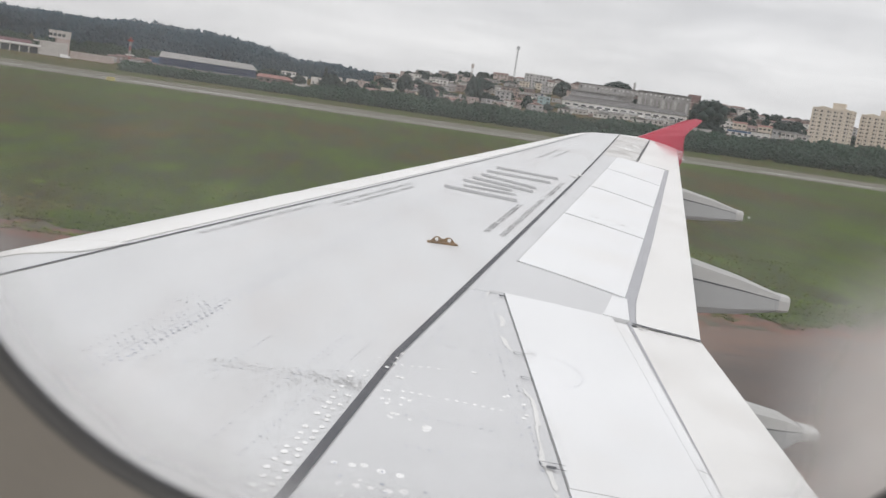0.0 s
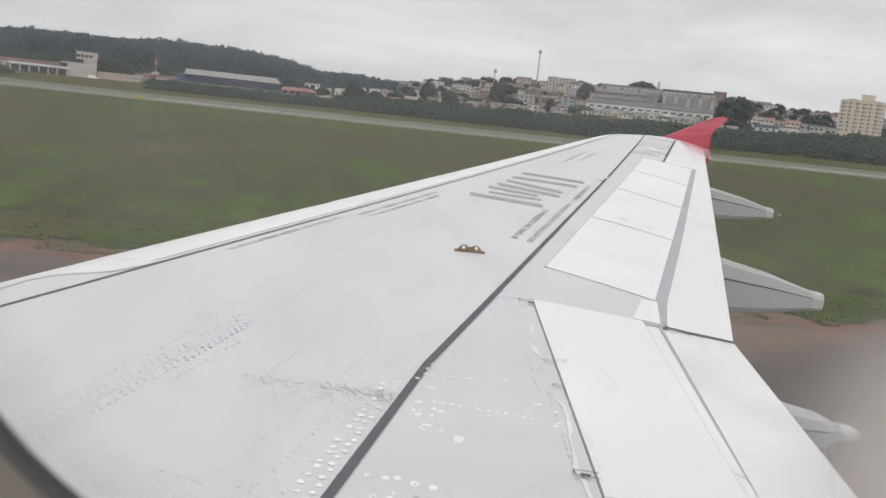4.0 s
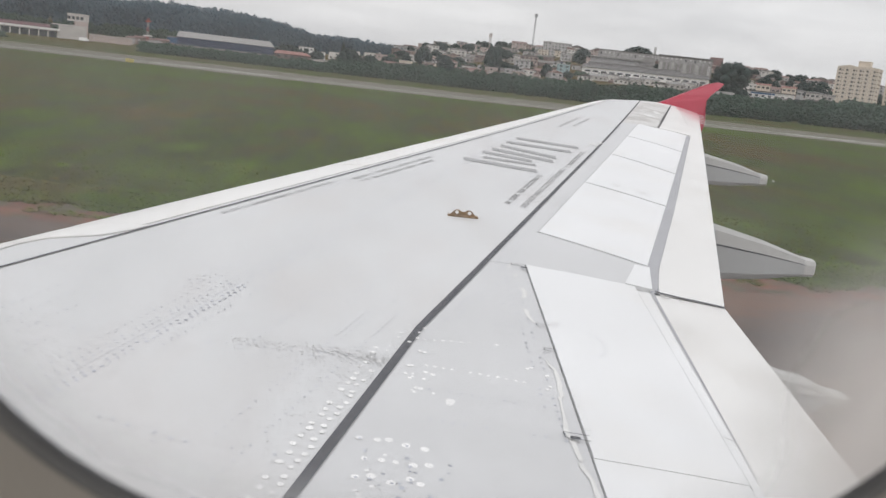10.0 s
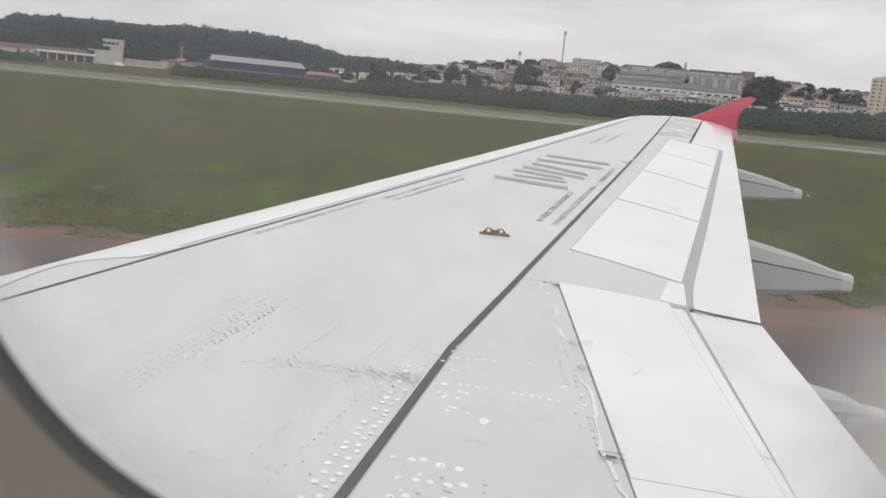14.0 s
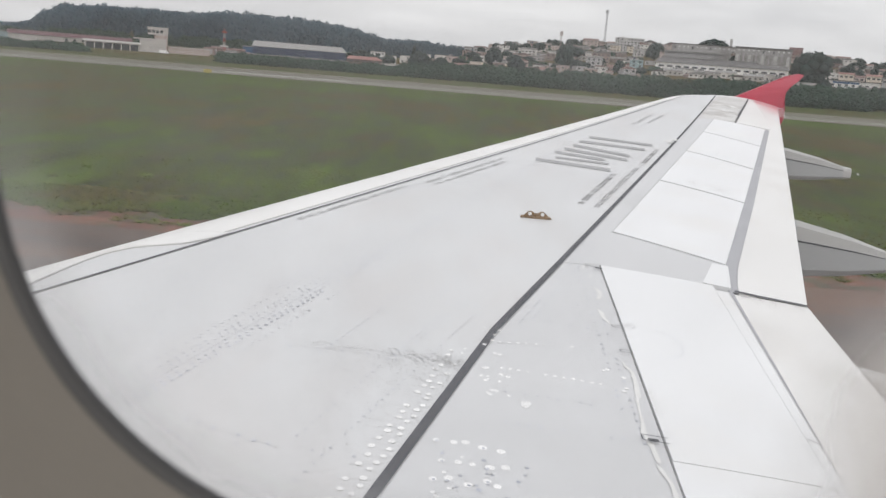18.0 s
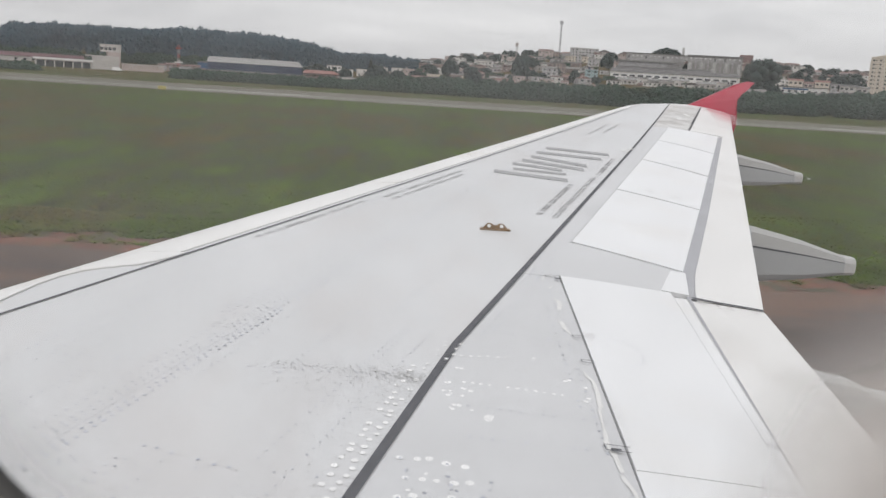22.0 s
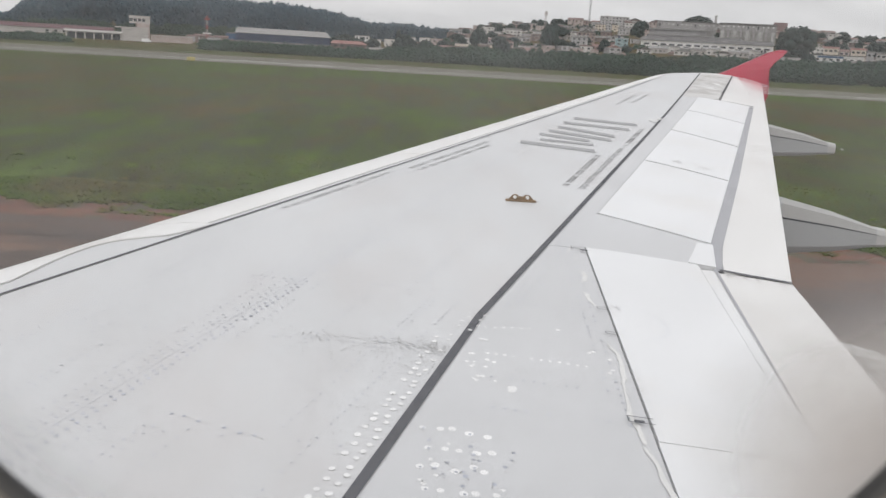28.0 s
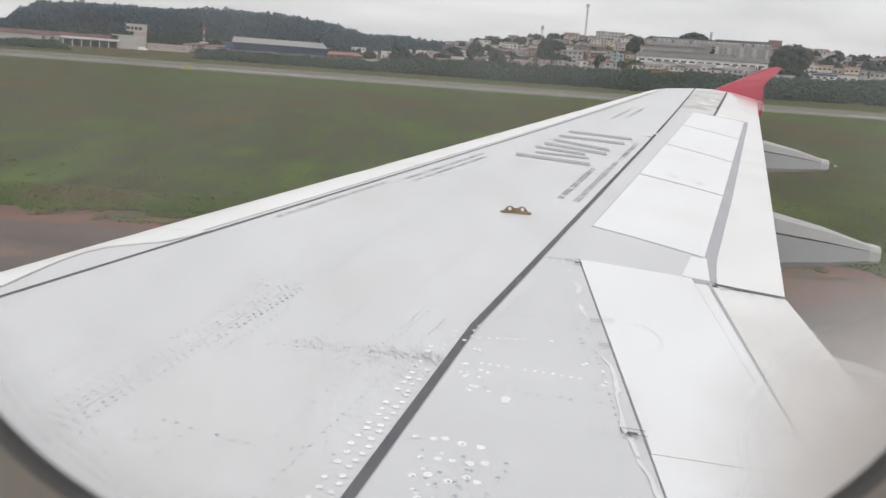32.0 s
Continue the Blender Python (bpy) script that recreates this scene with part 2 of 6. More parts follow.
M_SHEET = material("pale_sheet_roof", (0.25, 0.243, 0.235), 0.6, vary=0.1, scale=0.2, stretch=(3, 0.3, 1))
M_TILE = material("clay_roof_tiles", (0.20, 0.130, 0.118), 0.85, vary=0.2, scale=0.4, fine=4, per_object=0.3)
M_ORANGE = material("orange_roof", (0.26, 0.125, 0.105), 0.8, vary=0.15, scale=0.4)
M_FIBRE = material("fibre_cement_roof", (0.155, 0.145, 0.137), 0.85, vary=0.2, scale=0.3, per_object=0.3)
M_CONCRETE = material("weathered_concrete", (0.45, 0.44, 0.435), 0.85, vary=0.15, scale=0.15, fine=2, second=(0.24, 0.22, 0.21), second_scale=0.1, second_at=(0.5, 0.7))
M_WINDOW = material("dark_glass_and_bay_shade", (0.05, 0.055, 0.06), 0.2, vary=0.1, per_object=0.4)
M_BRIGHT = material("skylight_panel", (0.75, 0.75, 0.75), 0.5, vary=0.05)
M_CREAM = material("cream_apartment_plaster", (0.63, 0.555, 0.465), 0.85, vary=0.07, scale=0.15, fine=1.5)
M_CREAMLIGHT = material("cream_band", (0.68, 0.60, 0.50), 0.85, vary=0.06, scale=0.15)
M_BRICK = material("bare_brick", (0.30, 0.235, 0.215), 0.9, vary=0.15, scale=0.5, fine=5, per_object=0.25)
M_TEAL = material("faded_teal_paint", (0.28, 0.37, 0.38), 0.8, vary=0.12, scale=0.3)
M_YELLOW = material("yellow_sign", (0.58, 0.49, 0.15), 0.5, vary=0.05)
M_SIGNDARK = material("sign_black", (0.03, 0.03, 0.03), 0.5, vary=0.05)
WALLS = [M_PLASTER, M_PEACH, M_BRICK, M_CREAM, M_CONCRETE, M_CONCRETE, M_PEACH, M_BRICK, M_PLASTER, M_CONCRETE, M_BRICK]
M_OFFWHITE = material("aged_white_plaster", (0.50, 0.475, 0.45), 0.85, vary=0.12, scale=0.3, fine=3, second=(0.40, 0.37, 0.34), second_scale=0.15, second_at=(0.5, 0.7))
M_DARKTILE = material("dark_red_roof", (0.115, 0.058, 0.062), 0.85, vary=0.15, scale=0.4, fine=4)


def grass_material():
    m = bpy.data.materials.new("rough_grass")
    m.use_nodes = True
    n, l = m.node_tree.nodes, m.node_tree.links
    b = n["Principled BSDF"]
    b.inputs["Roughness"].default_value = 0.95
    b.inputs["Specular IOR Level"].default_value = 0.1
    co = n.new("ShaderNodeTexCoord")

    def tex(s, stretch, detail=5.0, rough=0.6):
        mp = n.new("ShaderNodeMapping")
        mp.inputs["Scale"].default_value = stretch
        l.new(co.outputs["Object"], mp.inputs[0])
        t = n.new("ShaderNodeTexNoise")
        t.inputs["Scale"].default_value = s
        t.inputs["Detail"].default_value = detail
        t.inputs["Roughness"].default_value = rough
        l.new(mp.outputs[0], t.inputs["Vector"])
        return t.outputs["Fac"]

    def ramp(fac, stops):
        r = n.new("ShaderNodeValToRGB")
        while len(r.color_ramp.elements) < len(stops):
            r.color_ramp.elements.new(0.5)
        for e, (p, c) in zip(r.color_ramp.elements, stops):
            e.position, e.color = p, (*c, 1)
        l.new(fac, r.inputs[0])
        return r.outputs[0]

    wide = n.new("ShaderNodeMix")
    wide.inputs[0].default_value = 0.40
    l.new(tex(0.050, (1.0, 0.5, 1), 8.0, 0.62), wide.inputs[2])
    l.new(tex(0.42, (1.0, 0.24, 1), 8.0, 0.66), wide.inputs[3])
    # lusher strip by the taxiway, drier in the middle of the field
    xyz = n.new("ShaderNodeSeparateXYZ")
    l.new(co.outputs["Object"], xyz.inputs[0])
    lush = n.new("ShaderNodeFloatCurve")
    cm = lush.mapping.curves[0]
    cm.points[0].location, cm.points[1].location = (0.0, 0.64), (1.0, 0.585)
    for px, py in ((0.13, 0.67), (0.21, 0.62), (0.30, 0.52), (0.50, 0.45), (0.70, 0.53), (0.86, 0.59)):
        cm.points.new(px, py)
    lush.mapping.update()
    far = n.new("ShaderNodeMath")
    far.operation = "DIVIDE"
    far.inputs[1].default_value = 200.0
    l.new(xyz.outputs["Y"], far.inputs[0])
    l.new(far.outputs[0], lush.inputs["Value"])
    sm = n.new("ShaderNodeMath")
    sm.operation = "MULTIPLY_ADD"
    sm.inputs[1].default_value = 0.45
    l.new(lush.outputs[0], sm.inputs[0])
    l.new(wide.outputs[0], sm.inputs[2])
    off = n.new("ShaderNodeMath")
    off.operation = "SUBTRACT"
    off.inputs[1].default_value = 0.212
    l.new(sm.outputs[0], off.inputs[0])
    broad = ramp(off.outputs[0], [(0.405, (0.098, 0.071, 0.029)), (0.465, (0.070, 0.063, 0.018)), (0.510, (0.051, 0.062, 0.011)), (0.590, (0.066, 0.098, 0.012))])
    mid = ramp(tex(0.8, (1.0, 0.20, 1), 7.0, 0.7), [(0.36, (0.52, 0.52, 0.58)), (0.64, (1.28, 1.32, 1.14))])
    fine = ramp(tex(5.0, (1, 1, 1)), [(0.36, (0.72, 0.72, 0.74)), (0.64, (1.24, 1.25, 1.2))])
    mx = n.new("ShaderNodeMixRGB")
    mx.blend_type = "MULTIPLY"
    mx.inputs[0].default_value = 1
    l.new(broad, mx.inputs[1])
    l.new(mid, mx.inputs[2])
    mx2 = n.new("ShaderNodeMixRGB")
    mx2.blend_type = "MULTIPLY"
    mx2.inputs[0].default_value = 1
    l.new(mx.outputs[0], mx2.inputs[1])
    l.new(fine, mx2.inputs[2])
    l.new(mx2.outputs[0], b.inputs["Base Color"])
    bp = n.new("ShaderNodeBump")
    bp.inputs["Strength"].default_value = 1.0
    bp.inputs["Distance"].default_value = 0.22
    l.new(tex(3.0, (1, 1, 1)), bp.inputs["Height"])
    l.new(bp.outputs[0], b.inputs["Normal"])
    return m


M_GRASS = grass_material()


def worn_tip_material():
    """Red paint at the very tip, worn away to white further inboard."""
    m = bpy.data.materials.new("worn_red_to_white_paint")
    m.use_nodes = True
    n, l = m.node_tree.nodes, m.node_tree.links
    b = n["Principled BSDF"]
    b.inputs["Roughness"].default_value = 0.42
    co = n.new("ShaderNodeTexCoord")
    dot = n.new("ShaderNodeVectorMath")
    dot.operation = "DOT_PRODUCT"
    dot.inputs[1].default_value = (0.75, 0.45, 0.0)
    l.new(co.outputs["Object"], dot.inputs[0])
    t = n.new("ShaderNodeTexNoise")
    t.inputs["Scale"].default_value = 3.0
    t.inputs["Detail"].default_value = 6.0
    l.new(co.outputs["Object"], t.inputs["Vector"])
    add = n.new("ShaderNodeMath")
    add.operation = "MULTIPLY_ADD"
    add.inputs[1].default_value = 0.9
    l.new(t.outputs["Fac"], add.inputs[0])
    l.new(dot.outputs["Value"], add.inputs[2])
    r = n.new("ShaderNodeMapRange")
    r.interpolation_type = "SMOOTHSTEP"
    r.inputs["From Min"].default_value, r.inputs["From Max"].default_value = 13.75, 14.85
    l.new(add.outputs[0], r.inputs["Value"])
    mx = n.new("ShaderNodeMixRGB")
    mx.inputs[1].default_value = (0.72, 0.70, 0.69, 1)
    mx.inputs[2].default_value = (0.58, 0.16, 0.20, 1)
    l.new(r.outputs[0], mx.inputs[0])
    l.new(mx.outputs[0], b.inputs["Base Color"])
    return m


M_TIP = worn_tip_material()


def pane_material():
    """Clear window pane with faint gloss, smears of dried dirt and painted haze veils."""
    m = bpy.data.materials.new("smeared_window_pane")
    m.use_nodes = True
    n, l = m.node_tree.nodes, m.node_tree.links
    n.clear()
    out = n.new("ShaderNodeOutputMaterial")
    clear = n.new("ShaderNodeBsdfTransparent")
    clear.inputs[0].default_value = (0.985, 0.985, 0.985, 1)
    gloss = n.new("ShaderNodeBsdfGlossy")
    gloss.inputs["Roughness"].default_value = 0.03
    fres = n.new("ShaderNodeFresnel")
    fres.inputs[0].default_value = 1.2
    m1 = n.new("ShaderNodeMixShader")
    l.new(fres.outputs[0], m1.inputs[0])
    l.new(clear.outputs[0], m1.inputs[1])
    l.new(gloss.outputs[0], m1.inputs[2])
    # one translucent layer for the dried smear and the haze veils
    dirt = n.new("ShaderNodeBsdfTranslucent")
    co = n.new("ShaderNodeTexCoord")
    t = n.new("ShaderNodeTexNoise")
    t.inputs["Scale"].default_value = 20.0
    t.inputs["Detail"].default_value = 3.0
    l.new(co.outputs["Object"], t.inputs["Vector"])
    # thin pale film; its veil also stands for haze in the air
    film = n.new("ShaderNodeMapRange")
    film.inputs["From Min"].default_value, film.inputs["From Max"].default_value = 0.35, 0.75
    film.inputs["To Min"].default_value, film.inputs["To Max"].default_value = 0.052, 0.108
    l.new(t.outputs["Fac"], film.inputs["Value"])
    # a dried smear in the lower aft corner of the pane
    off = n.new("ShaderNodeVectorMath")
    off.operation = "DISTANCE"
    off.inputs[1].default_value = (4.457, 1.768, 1.352)
    l.new(co.outputs["Object"], off.inputs[0])
    spot = n.new("ShaderNodeMapRange")
    spot.interpolation_type = "SMOOTHSTEP"
    spot.inputs["From Min"].default_value, spot.inputs["From Max"].default_value = 0.004, 0.058
    spot.inputs["To Min"].default_value, spot.inputs["To Max"].default_value = 0.62, 0.0
    l.new(off.outputs["Value"], spot.inputs["Value"])
    # the smear is brownish, the thin film over the rest nearly white
    tone = n.new("ShaderNodeMixRGB")
    tone.inputs[1].default_value = (0.82, 0.81, 0.80, 1)
    tone.inputs[2].default_value = (0.86, 0.825, 0.795, 1)
    clamp_ = n.new("ShaderNodeMapRange")
    clamp_.inputs["From Max"].default_value = 0.3
    l.new(spot.outputs[0], clamp_.inputs["Value"])
    l.new(clamp_.outputs[0], tone.inputs[0])
    l.new(tone.outputs[0], dirt.inputs[0])
    patch = n.new("ShaderNodeMapRange")
    patch.inputs["From Min"].default_value, patch.inputs["From Max"].default_value = 0.3, 0.6
    patch.inputs["To Min"].default_value, patch.inputs["To Max"].default_value = 0.75, 1.05
    l.new(t.outputs["Fac"], patch.inputs["Value"])
    both = n.new("ShaderNodeMath")
    both.operation = "MULTIPLY_ADD"
    l.new(spot.outputs[0], both.inputs[0])
    l.new(patch.outputs[0], both.inputs[1])
    l.new(film.outputs[0], both.inputs[2])
    # pale veil painted along the seal for the blurred whitish glow there
    mid = n.new("ShaderNodeVectorMath")
    mid.operation = "SUBTRACT"
    mid.inputs[1].default_value = (4.335, 1.768, 1.488)
    l.new(co.outputs["Object"], mid.inputs[0])
    flat_ = n.new("ShaderNodeVectorMath")
    flat_.operation = "MULTIPLY"
    flat_.inputs[1].default_value = (1.0, 0.0, 1.0)
    l.new(mid.outputs[0], flat_.inputs[0])
    pos = n.new("ShaderNodeVectorMath")
    pos.operation = "ABSOLUTE"
    l.new(flat_.outputs[0], pos.inputs[0])
    cor = n.new("ShaderNodeVectorMath")
    cor.operation = "SUBTRACT"
    cor.inputs[1].default_value = (0.032, 0.0, 0.075)
    l.new(pos.outputs[0], cor.inputs[0])
    sca = n.new("ShaderNodeVectorMath")
    sca.operation = "MAXIMUM"
    sca.inputs[1].default_value = (0.0, 0.0, 0.0)
    l.new(cor.outputs[0], sca.inputs[0])
    rad = n.new("ShaderNodeVectorMath")
    rad.operation = "LENGTH"
    l.new(sca.outputs[0], rad.inputs[0])
    rim = n.new("ShaderNodeMapRange")
    rim.interpolation_type = "SMOOTHSTEP"
    rim.inputs["From Min"].default_value, rim.inputs["From Max"].default_value = 0.090, 0.107
    rim.inputs["To Min"].default_value, rim.inputs["To Max"].default_value = 0.0, 0.22
    l.new(rad.outputs["Value"], rim.inputs["Value"])
    # it lies in the lower part of the pane only
    hgt = n.new("ShaderNodeSeparateXYZ")
    l.new(co.outputs["Object"], hgt.inputs[0])
    low = n.new("ShaderNodeMapRange")
    low.interpolation_type = "SMOOTHSTEP"
    low.inputs["From Min"].default_value, low.inputs["From Max"].default_value = 1.355, 1.425
    low.inputs["To Min"].default_value, low.inputs["To Max"].default_value = 1.0, 0.12
    l.new(hgt.outputs["Z"], low.inputs["Value"])
    r = n.new("ShaderNodeMath")
    r.operation = "MULTIPLY_ADD"
    l.new(rim.outputs[0], r.inputs[0])
    l.new(low.outputs[0], r.inputs[1])
    l.new(both.outputs[0], r.inputs[2])
    m2 = n.new("ShaderNodeMixShader")
    l.new(r.outputs[0], m2.inputs[0])
    l.new(m1.outputs[0], m2.inputs[1])
    l.new(dirt.outputs[0], m2.inputs[2])
    l.new(m2.outputs[0], out.inputs["Surface"])
    return m


M_PANE = pane_material()


# ---------------------------------------------------------------- mesh helpers
def mesh_of(name, verts, faces, mat, smooth=False):
    me = bpy.data.meshes.new(name)
    me.from_pydata([tuple(v) for v in verts], [], faces)
    if mat:
        me.materials.append(mat)
    if smooth:
        me.polygons.foreach_set("use_smooth", [True] * len(me.polygons))
    me.update()
    return me


def part(name, data, mat, parent, label=""):
    """Links a bmesh or a mesh as one object under a thing or a part."""
    if isinstance(data, bmesh.types.BMesh):
        me = bpy.data.meshes.new(name)
        data.to_mesh(me)
        data.free()
    else:
        me = data
    if mat and not me.materials:
        me.materials.append(mat)
    ob = new(name, me)
    ob.parent = parent
    return tagged(ob, label)


def thing(name, at, label, category, group="", kind="", turn=0.0):
    ob = new(name)
    ob.matrix_basis = Matrix.Translation(at) @ Matrix.Rotation(turn, 4, "Z")
    return tagged(ob, label, category, group, kind)


BOX_F = [(0, 3, 2, 1), (4, 5, 6, 7), (0, 1, 5, 4), (1, 2, 6, 5), (2, 3, 7, 6), (3, 0, 4, 7)]


def box_mesh(name, x0, x1, y0, y1, z0, z1, mat=None):
    return mesh_of(name, [(x0, y0, z0), (x1, y0, z0), (x1, y1, z0), (x0, y1, z0), (x0, y0, z1), (x1, y0, z1), (x1, y1, z1), (x0, y1, z1)], BOX_F, mat)


def soft_box(x0, x1, y0, y1, z0, z1, r=0.02):
    bm = bmesh.new()
    bmesh.ops.create_cube(bm, size=1.0)
    for v in bm.verts:
        v.co = Vector(((x0 + x1) / 2 + v.co.x * (x1 - x0), (y0 + y1) / 2 + v.co.y * (y1 - y0), (z0 + z1) / 2 + v.co.z * (z1 - z0)))
    bmesh.ops.bevel(bm, geom=bm.edges[:], offset=r, segments=2, affect="EDGES")
    return bm


def tube(a, b, r0, r1, sides=8):
    """A tapered round bar from a to b as vertices and faces."""
    a, b = Vector(a), Vector(b)
    q = (b - a).to_track_quat("Z", "Y").to_matrix()
    v, f = [], []
    for p, r in ((a, r0), (b, r1)):
        for i in range(sides):
            c = 2 * math.pi * i / sides
            v.append(p + q @ Vector((r * math.cos(c), r * math.sin(c), 0)))
    for i in range(sides):
        j = (i + 1) % sides
        f.append((i, j, sides + j, sides + i))
    f.append(tuple(range(sides))[::-1])
    f.append(tuple(range(sides, 2 * sides)))
    return v, f


class Batch:
    """Collects many small pieces into one mesh."""

    def __init__(self):
        self.v, self.f = [], []

    def add(self, verts, faces):
        k = len(self.v)
        self.v.extend(verts)
        self.f.extend([tuple(i + k for i in q) for q in faces])

    def mesh(self, name, mat, smooth=False):
        return mesh_of(name, self.v, self.f, mat, smooth)


# ---------------------------------------------------------------- the wing's form
DIHEDRAL = math.tan(radians(5.207))
KINK_X, KINK_Y, TIP_X, TIP_Y = 6.270, 6.420, 9.282, 16.428


def lead(y):
    return 0.516 * (y - 1.98)


def trail(y):
    if y < KINK_Y:
        return KINK_X + 0.06 * (y - KINK_Y)
    return KINK_X + (TIP_X - KINK_X) * (y - KINK_Y) / (TIP_Y - KINK_Y)


def top(x, y):
    """Height of the wing's upper surface."""
    a, c = lead(y), trail(y) - lead(y)
    u = (x - a) / c
    z = DIHEDRAL * (y - 1.98)
    z -= c * 0.032 * min(max(1 - u / 0.14, 0), 1.3) ** 2
    z -= c * 0.10 * min(max(u - 0.5, 0), 0.6) ** 2
    k = min(max((y - 10.5) / 5.5, 0), 1)
    z += 0.075 * k * k * max(0.0, 4 * u * (1 - u))
    return z


def nose(y):
    """Leading edge with the rounded tip."""
    return lead(y) + (0.42 * ((y - 15.5) / 0.9) ** 2.2 if y > 15.5 else 0.0)


def front_seam(y):
    return 2.43 + 0.487 * (y - 5.4)


def rear_seam(y):
    return 4.503 + (0.342 if y > 5.42 else 0.270) * (y - 5.42)


def spoiler_front(y):
    return 5.31 + 0.355 * (y - 7.36)


def spoiler_back(y):
    return 5.98 + 0.3355 * (y - 6.94) + (0.005 * (y - 8.36) - 0.022 if y > 8.37 else -0.035)


def panel(corners, nu, nv, lift=0.0, thick=0.02, edge=0.004):
    """A skin panel over the four plan corners a, b, c, d, bent to the wing's surface, with turned-down edges."""
    a, b, c, d = [Vector(p) for p in corners]
    v, f = [], []
    idx = {}
    us = [0.0] + [edge_step for edge_step in [i / nu for i in range(1, nu)]] + [1.0]
    for j in range(nv + 1):
        for i, u in enumerate(us):
            w = j / nv
            p = (a * (1 - u) + b * u) * (1 - w) + (d * (1 - u) + c * u) * w
            idx[i, j] = len(v)
            rim = i in (0, nu) or j in (0, nv)
            v.append((p.x, p.y, top(p.x, p.y) + lift - (edge if rim else 0)))
    for j in range(nv):
        for i in range(nu):
            f.append((idx[i, j], idx[i + 1, j], idx[i + 1, j + 1], idx[i, j + 1]))
    loop = [idx[i, 0] for i in range(nu)] + [idx[nu, j] for j in range(nv)] + [idx[i, nv] for i in range(nu, 0, -1)] + [idx[0, j] for j in range(nv, 0, -1)]
    k = len(v)
    v += [(v[i][0], v[i][1], v[i][2] - thick) for i in loop]
    m = len(loop)
    for i in range(m):
        j = (i + 1) % m
        f.append((loop[i], k + i, k + j, loop[j]))
    return v, f


def strip(line, width, lift, step=0.25, thick=0.0):
    """A flat strip along plan points, bent to the wing's surface."""
    pts = []
    for p, q in zip(line, line[1:]):
        p, q = Vector(p), Vector(q)
        n = max(1, int((q - p).length / step))
        pts += [p.lerp(q, i / n) for i in range(n)]
    pts.append(Vector(line[-1]))
    v, f = [], []
    for i, p in enumerate(pts):
        d = (pts[min(i + 1, len(pts) - 1)] - pts[max(i - 1, 0)]).normalized()
        s = Vector((d.y, -d.x)) * (width(p.y) if callable(width) else width) / 2
        for q in (p + s, p - s):
            v.append((q.x, q.y, top(q.x, q.y) + lift))
        if i:
            f.append((2 * i - 2, 2 * i - 1, 2 * i + 1, 2 * i))
    return v, f


def disc(x, y, r, lift=0.001, sides=6, squash=1.0, turn=0.0):
    v = []
    for i in range(sides):
        a = 2 * math.pi * i / sides + turn
        px, py = x + r * math.cos(a), y + r * squash * math.sin(a)
        v.append((px, py, top(px, py) + lift))
    return v, [tuple(range(sides))]


wing = thing("airplane_wing", (0, 0, 0), "light grey airliner wing with white spoilers and red tip", "airplane wing")

# core: a closed aerofoil body under the skins
st = [1.66, 3, 4.5, 5.5, 6.41, 6.43, 8, 10, 12, 14, 15.5, 15.9, 16.2, 16.4]
fr = [0.004, 0.02, 0.05, 0.09, 0.14, 0.25, 0.4, 0.55, 0.7, 0.85, 0.985]
cv, cf = [], []
ring = 2 * len(fr)
for y in st:
    a, c = lead(y), trail(y) - lead(y)
    a, c = nose(y), trail(y) - nose(y)
    up = [(a + u * c, y, top(a + u * c, y) - 0.016) for u in fr]
    dn = [(a + u * c, y, top(a + u * c, y) - 0.016 - c * (0.02 + 0.5 * u * (1 - u) * 0.55 + 0.02 * (u < 0.01))) for u in reversed(fr)]
    cv += up + dn
for s in range(len(st) - 1):
    for i in range(ring):
        j = (i + 1) % ring
        cf.append((s * ring + i, s * ring + j, (s + 1) * ring + j, (s + 1) * ring + i))
cf += [tuple(range(ring))[::-1], tuple(range((len(st) - 1) * ring, len(st) * ring))]
part("wing_body", mesh_of("wing_body", cv, cf, M_GAP), None, wing)


def skin(name, corners, nu, nv, mat, lift=0.0, thick=0.03, label="", edge=0.003):
    v, f = panel(corners, nu, nv, lift, thick, edge)
    return part(name, mesh_of(name, v, f, mat, False), None, wing, label)


def band(name, y0, y1, f0, f1, nu, nv, mat, lift=0.0, label="", gap0=0.0, gap1=0.0):
    c = [(f0(y0) + gap0, y0), (f1(y0) - gap1, y0), (f1(y1) - gap1, y1), (f0(y1) + gap0, y1)]
    return skin(name, c, nu, nv, mat, lift, label=label)


# torsion box skin in two lengths that meet at the bend of the rear spar
band("box_skin", 1.70, 5.42, front_seam, rear_seam, 12, 10, M_SKIN, gap0=0.005, gap1=0.010)
band("box_skin", 5.42, 16.38, front_seam, rear_seam, 12, 24, M_SKIN, gap0=0.005, gap1=0.010)
# leading edge: fixed nose inboard of the pylon, then four slats
NOSE_Y = [1.70, 5.47, 5.64, 5.91, 6.07, 6.167, 6.218, 6.278, 6.37, 6.45, 6.56]
NOSE_X = [0.53, 2.352, 2.377, 2.418, 2.468, 2.548, 2.679, 2.799, 2.875, 2.931, 2.99]


def nose_line(y):
    return float(np.interp(y, NOSE_Y, NOSE_X))


def ribbon(f0, f1, ys_, nu, lift):
    """One panel between two plan curves."""
    out = Batch()
    for y0, y1 in zip(ys_, ys_[1:]):
        out.add(*panel([(f0(y0), y0), (f1(y0), y0), (f1(y1), y1), (f0(y1), y1)], nu, 1, lift, 0.03, 0.0))
    return out


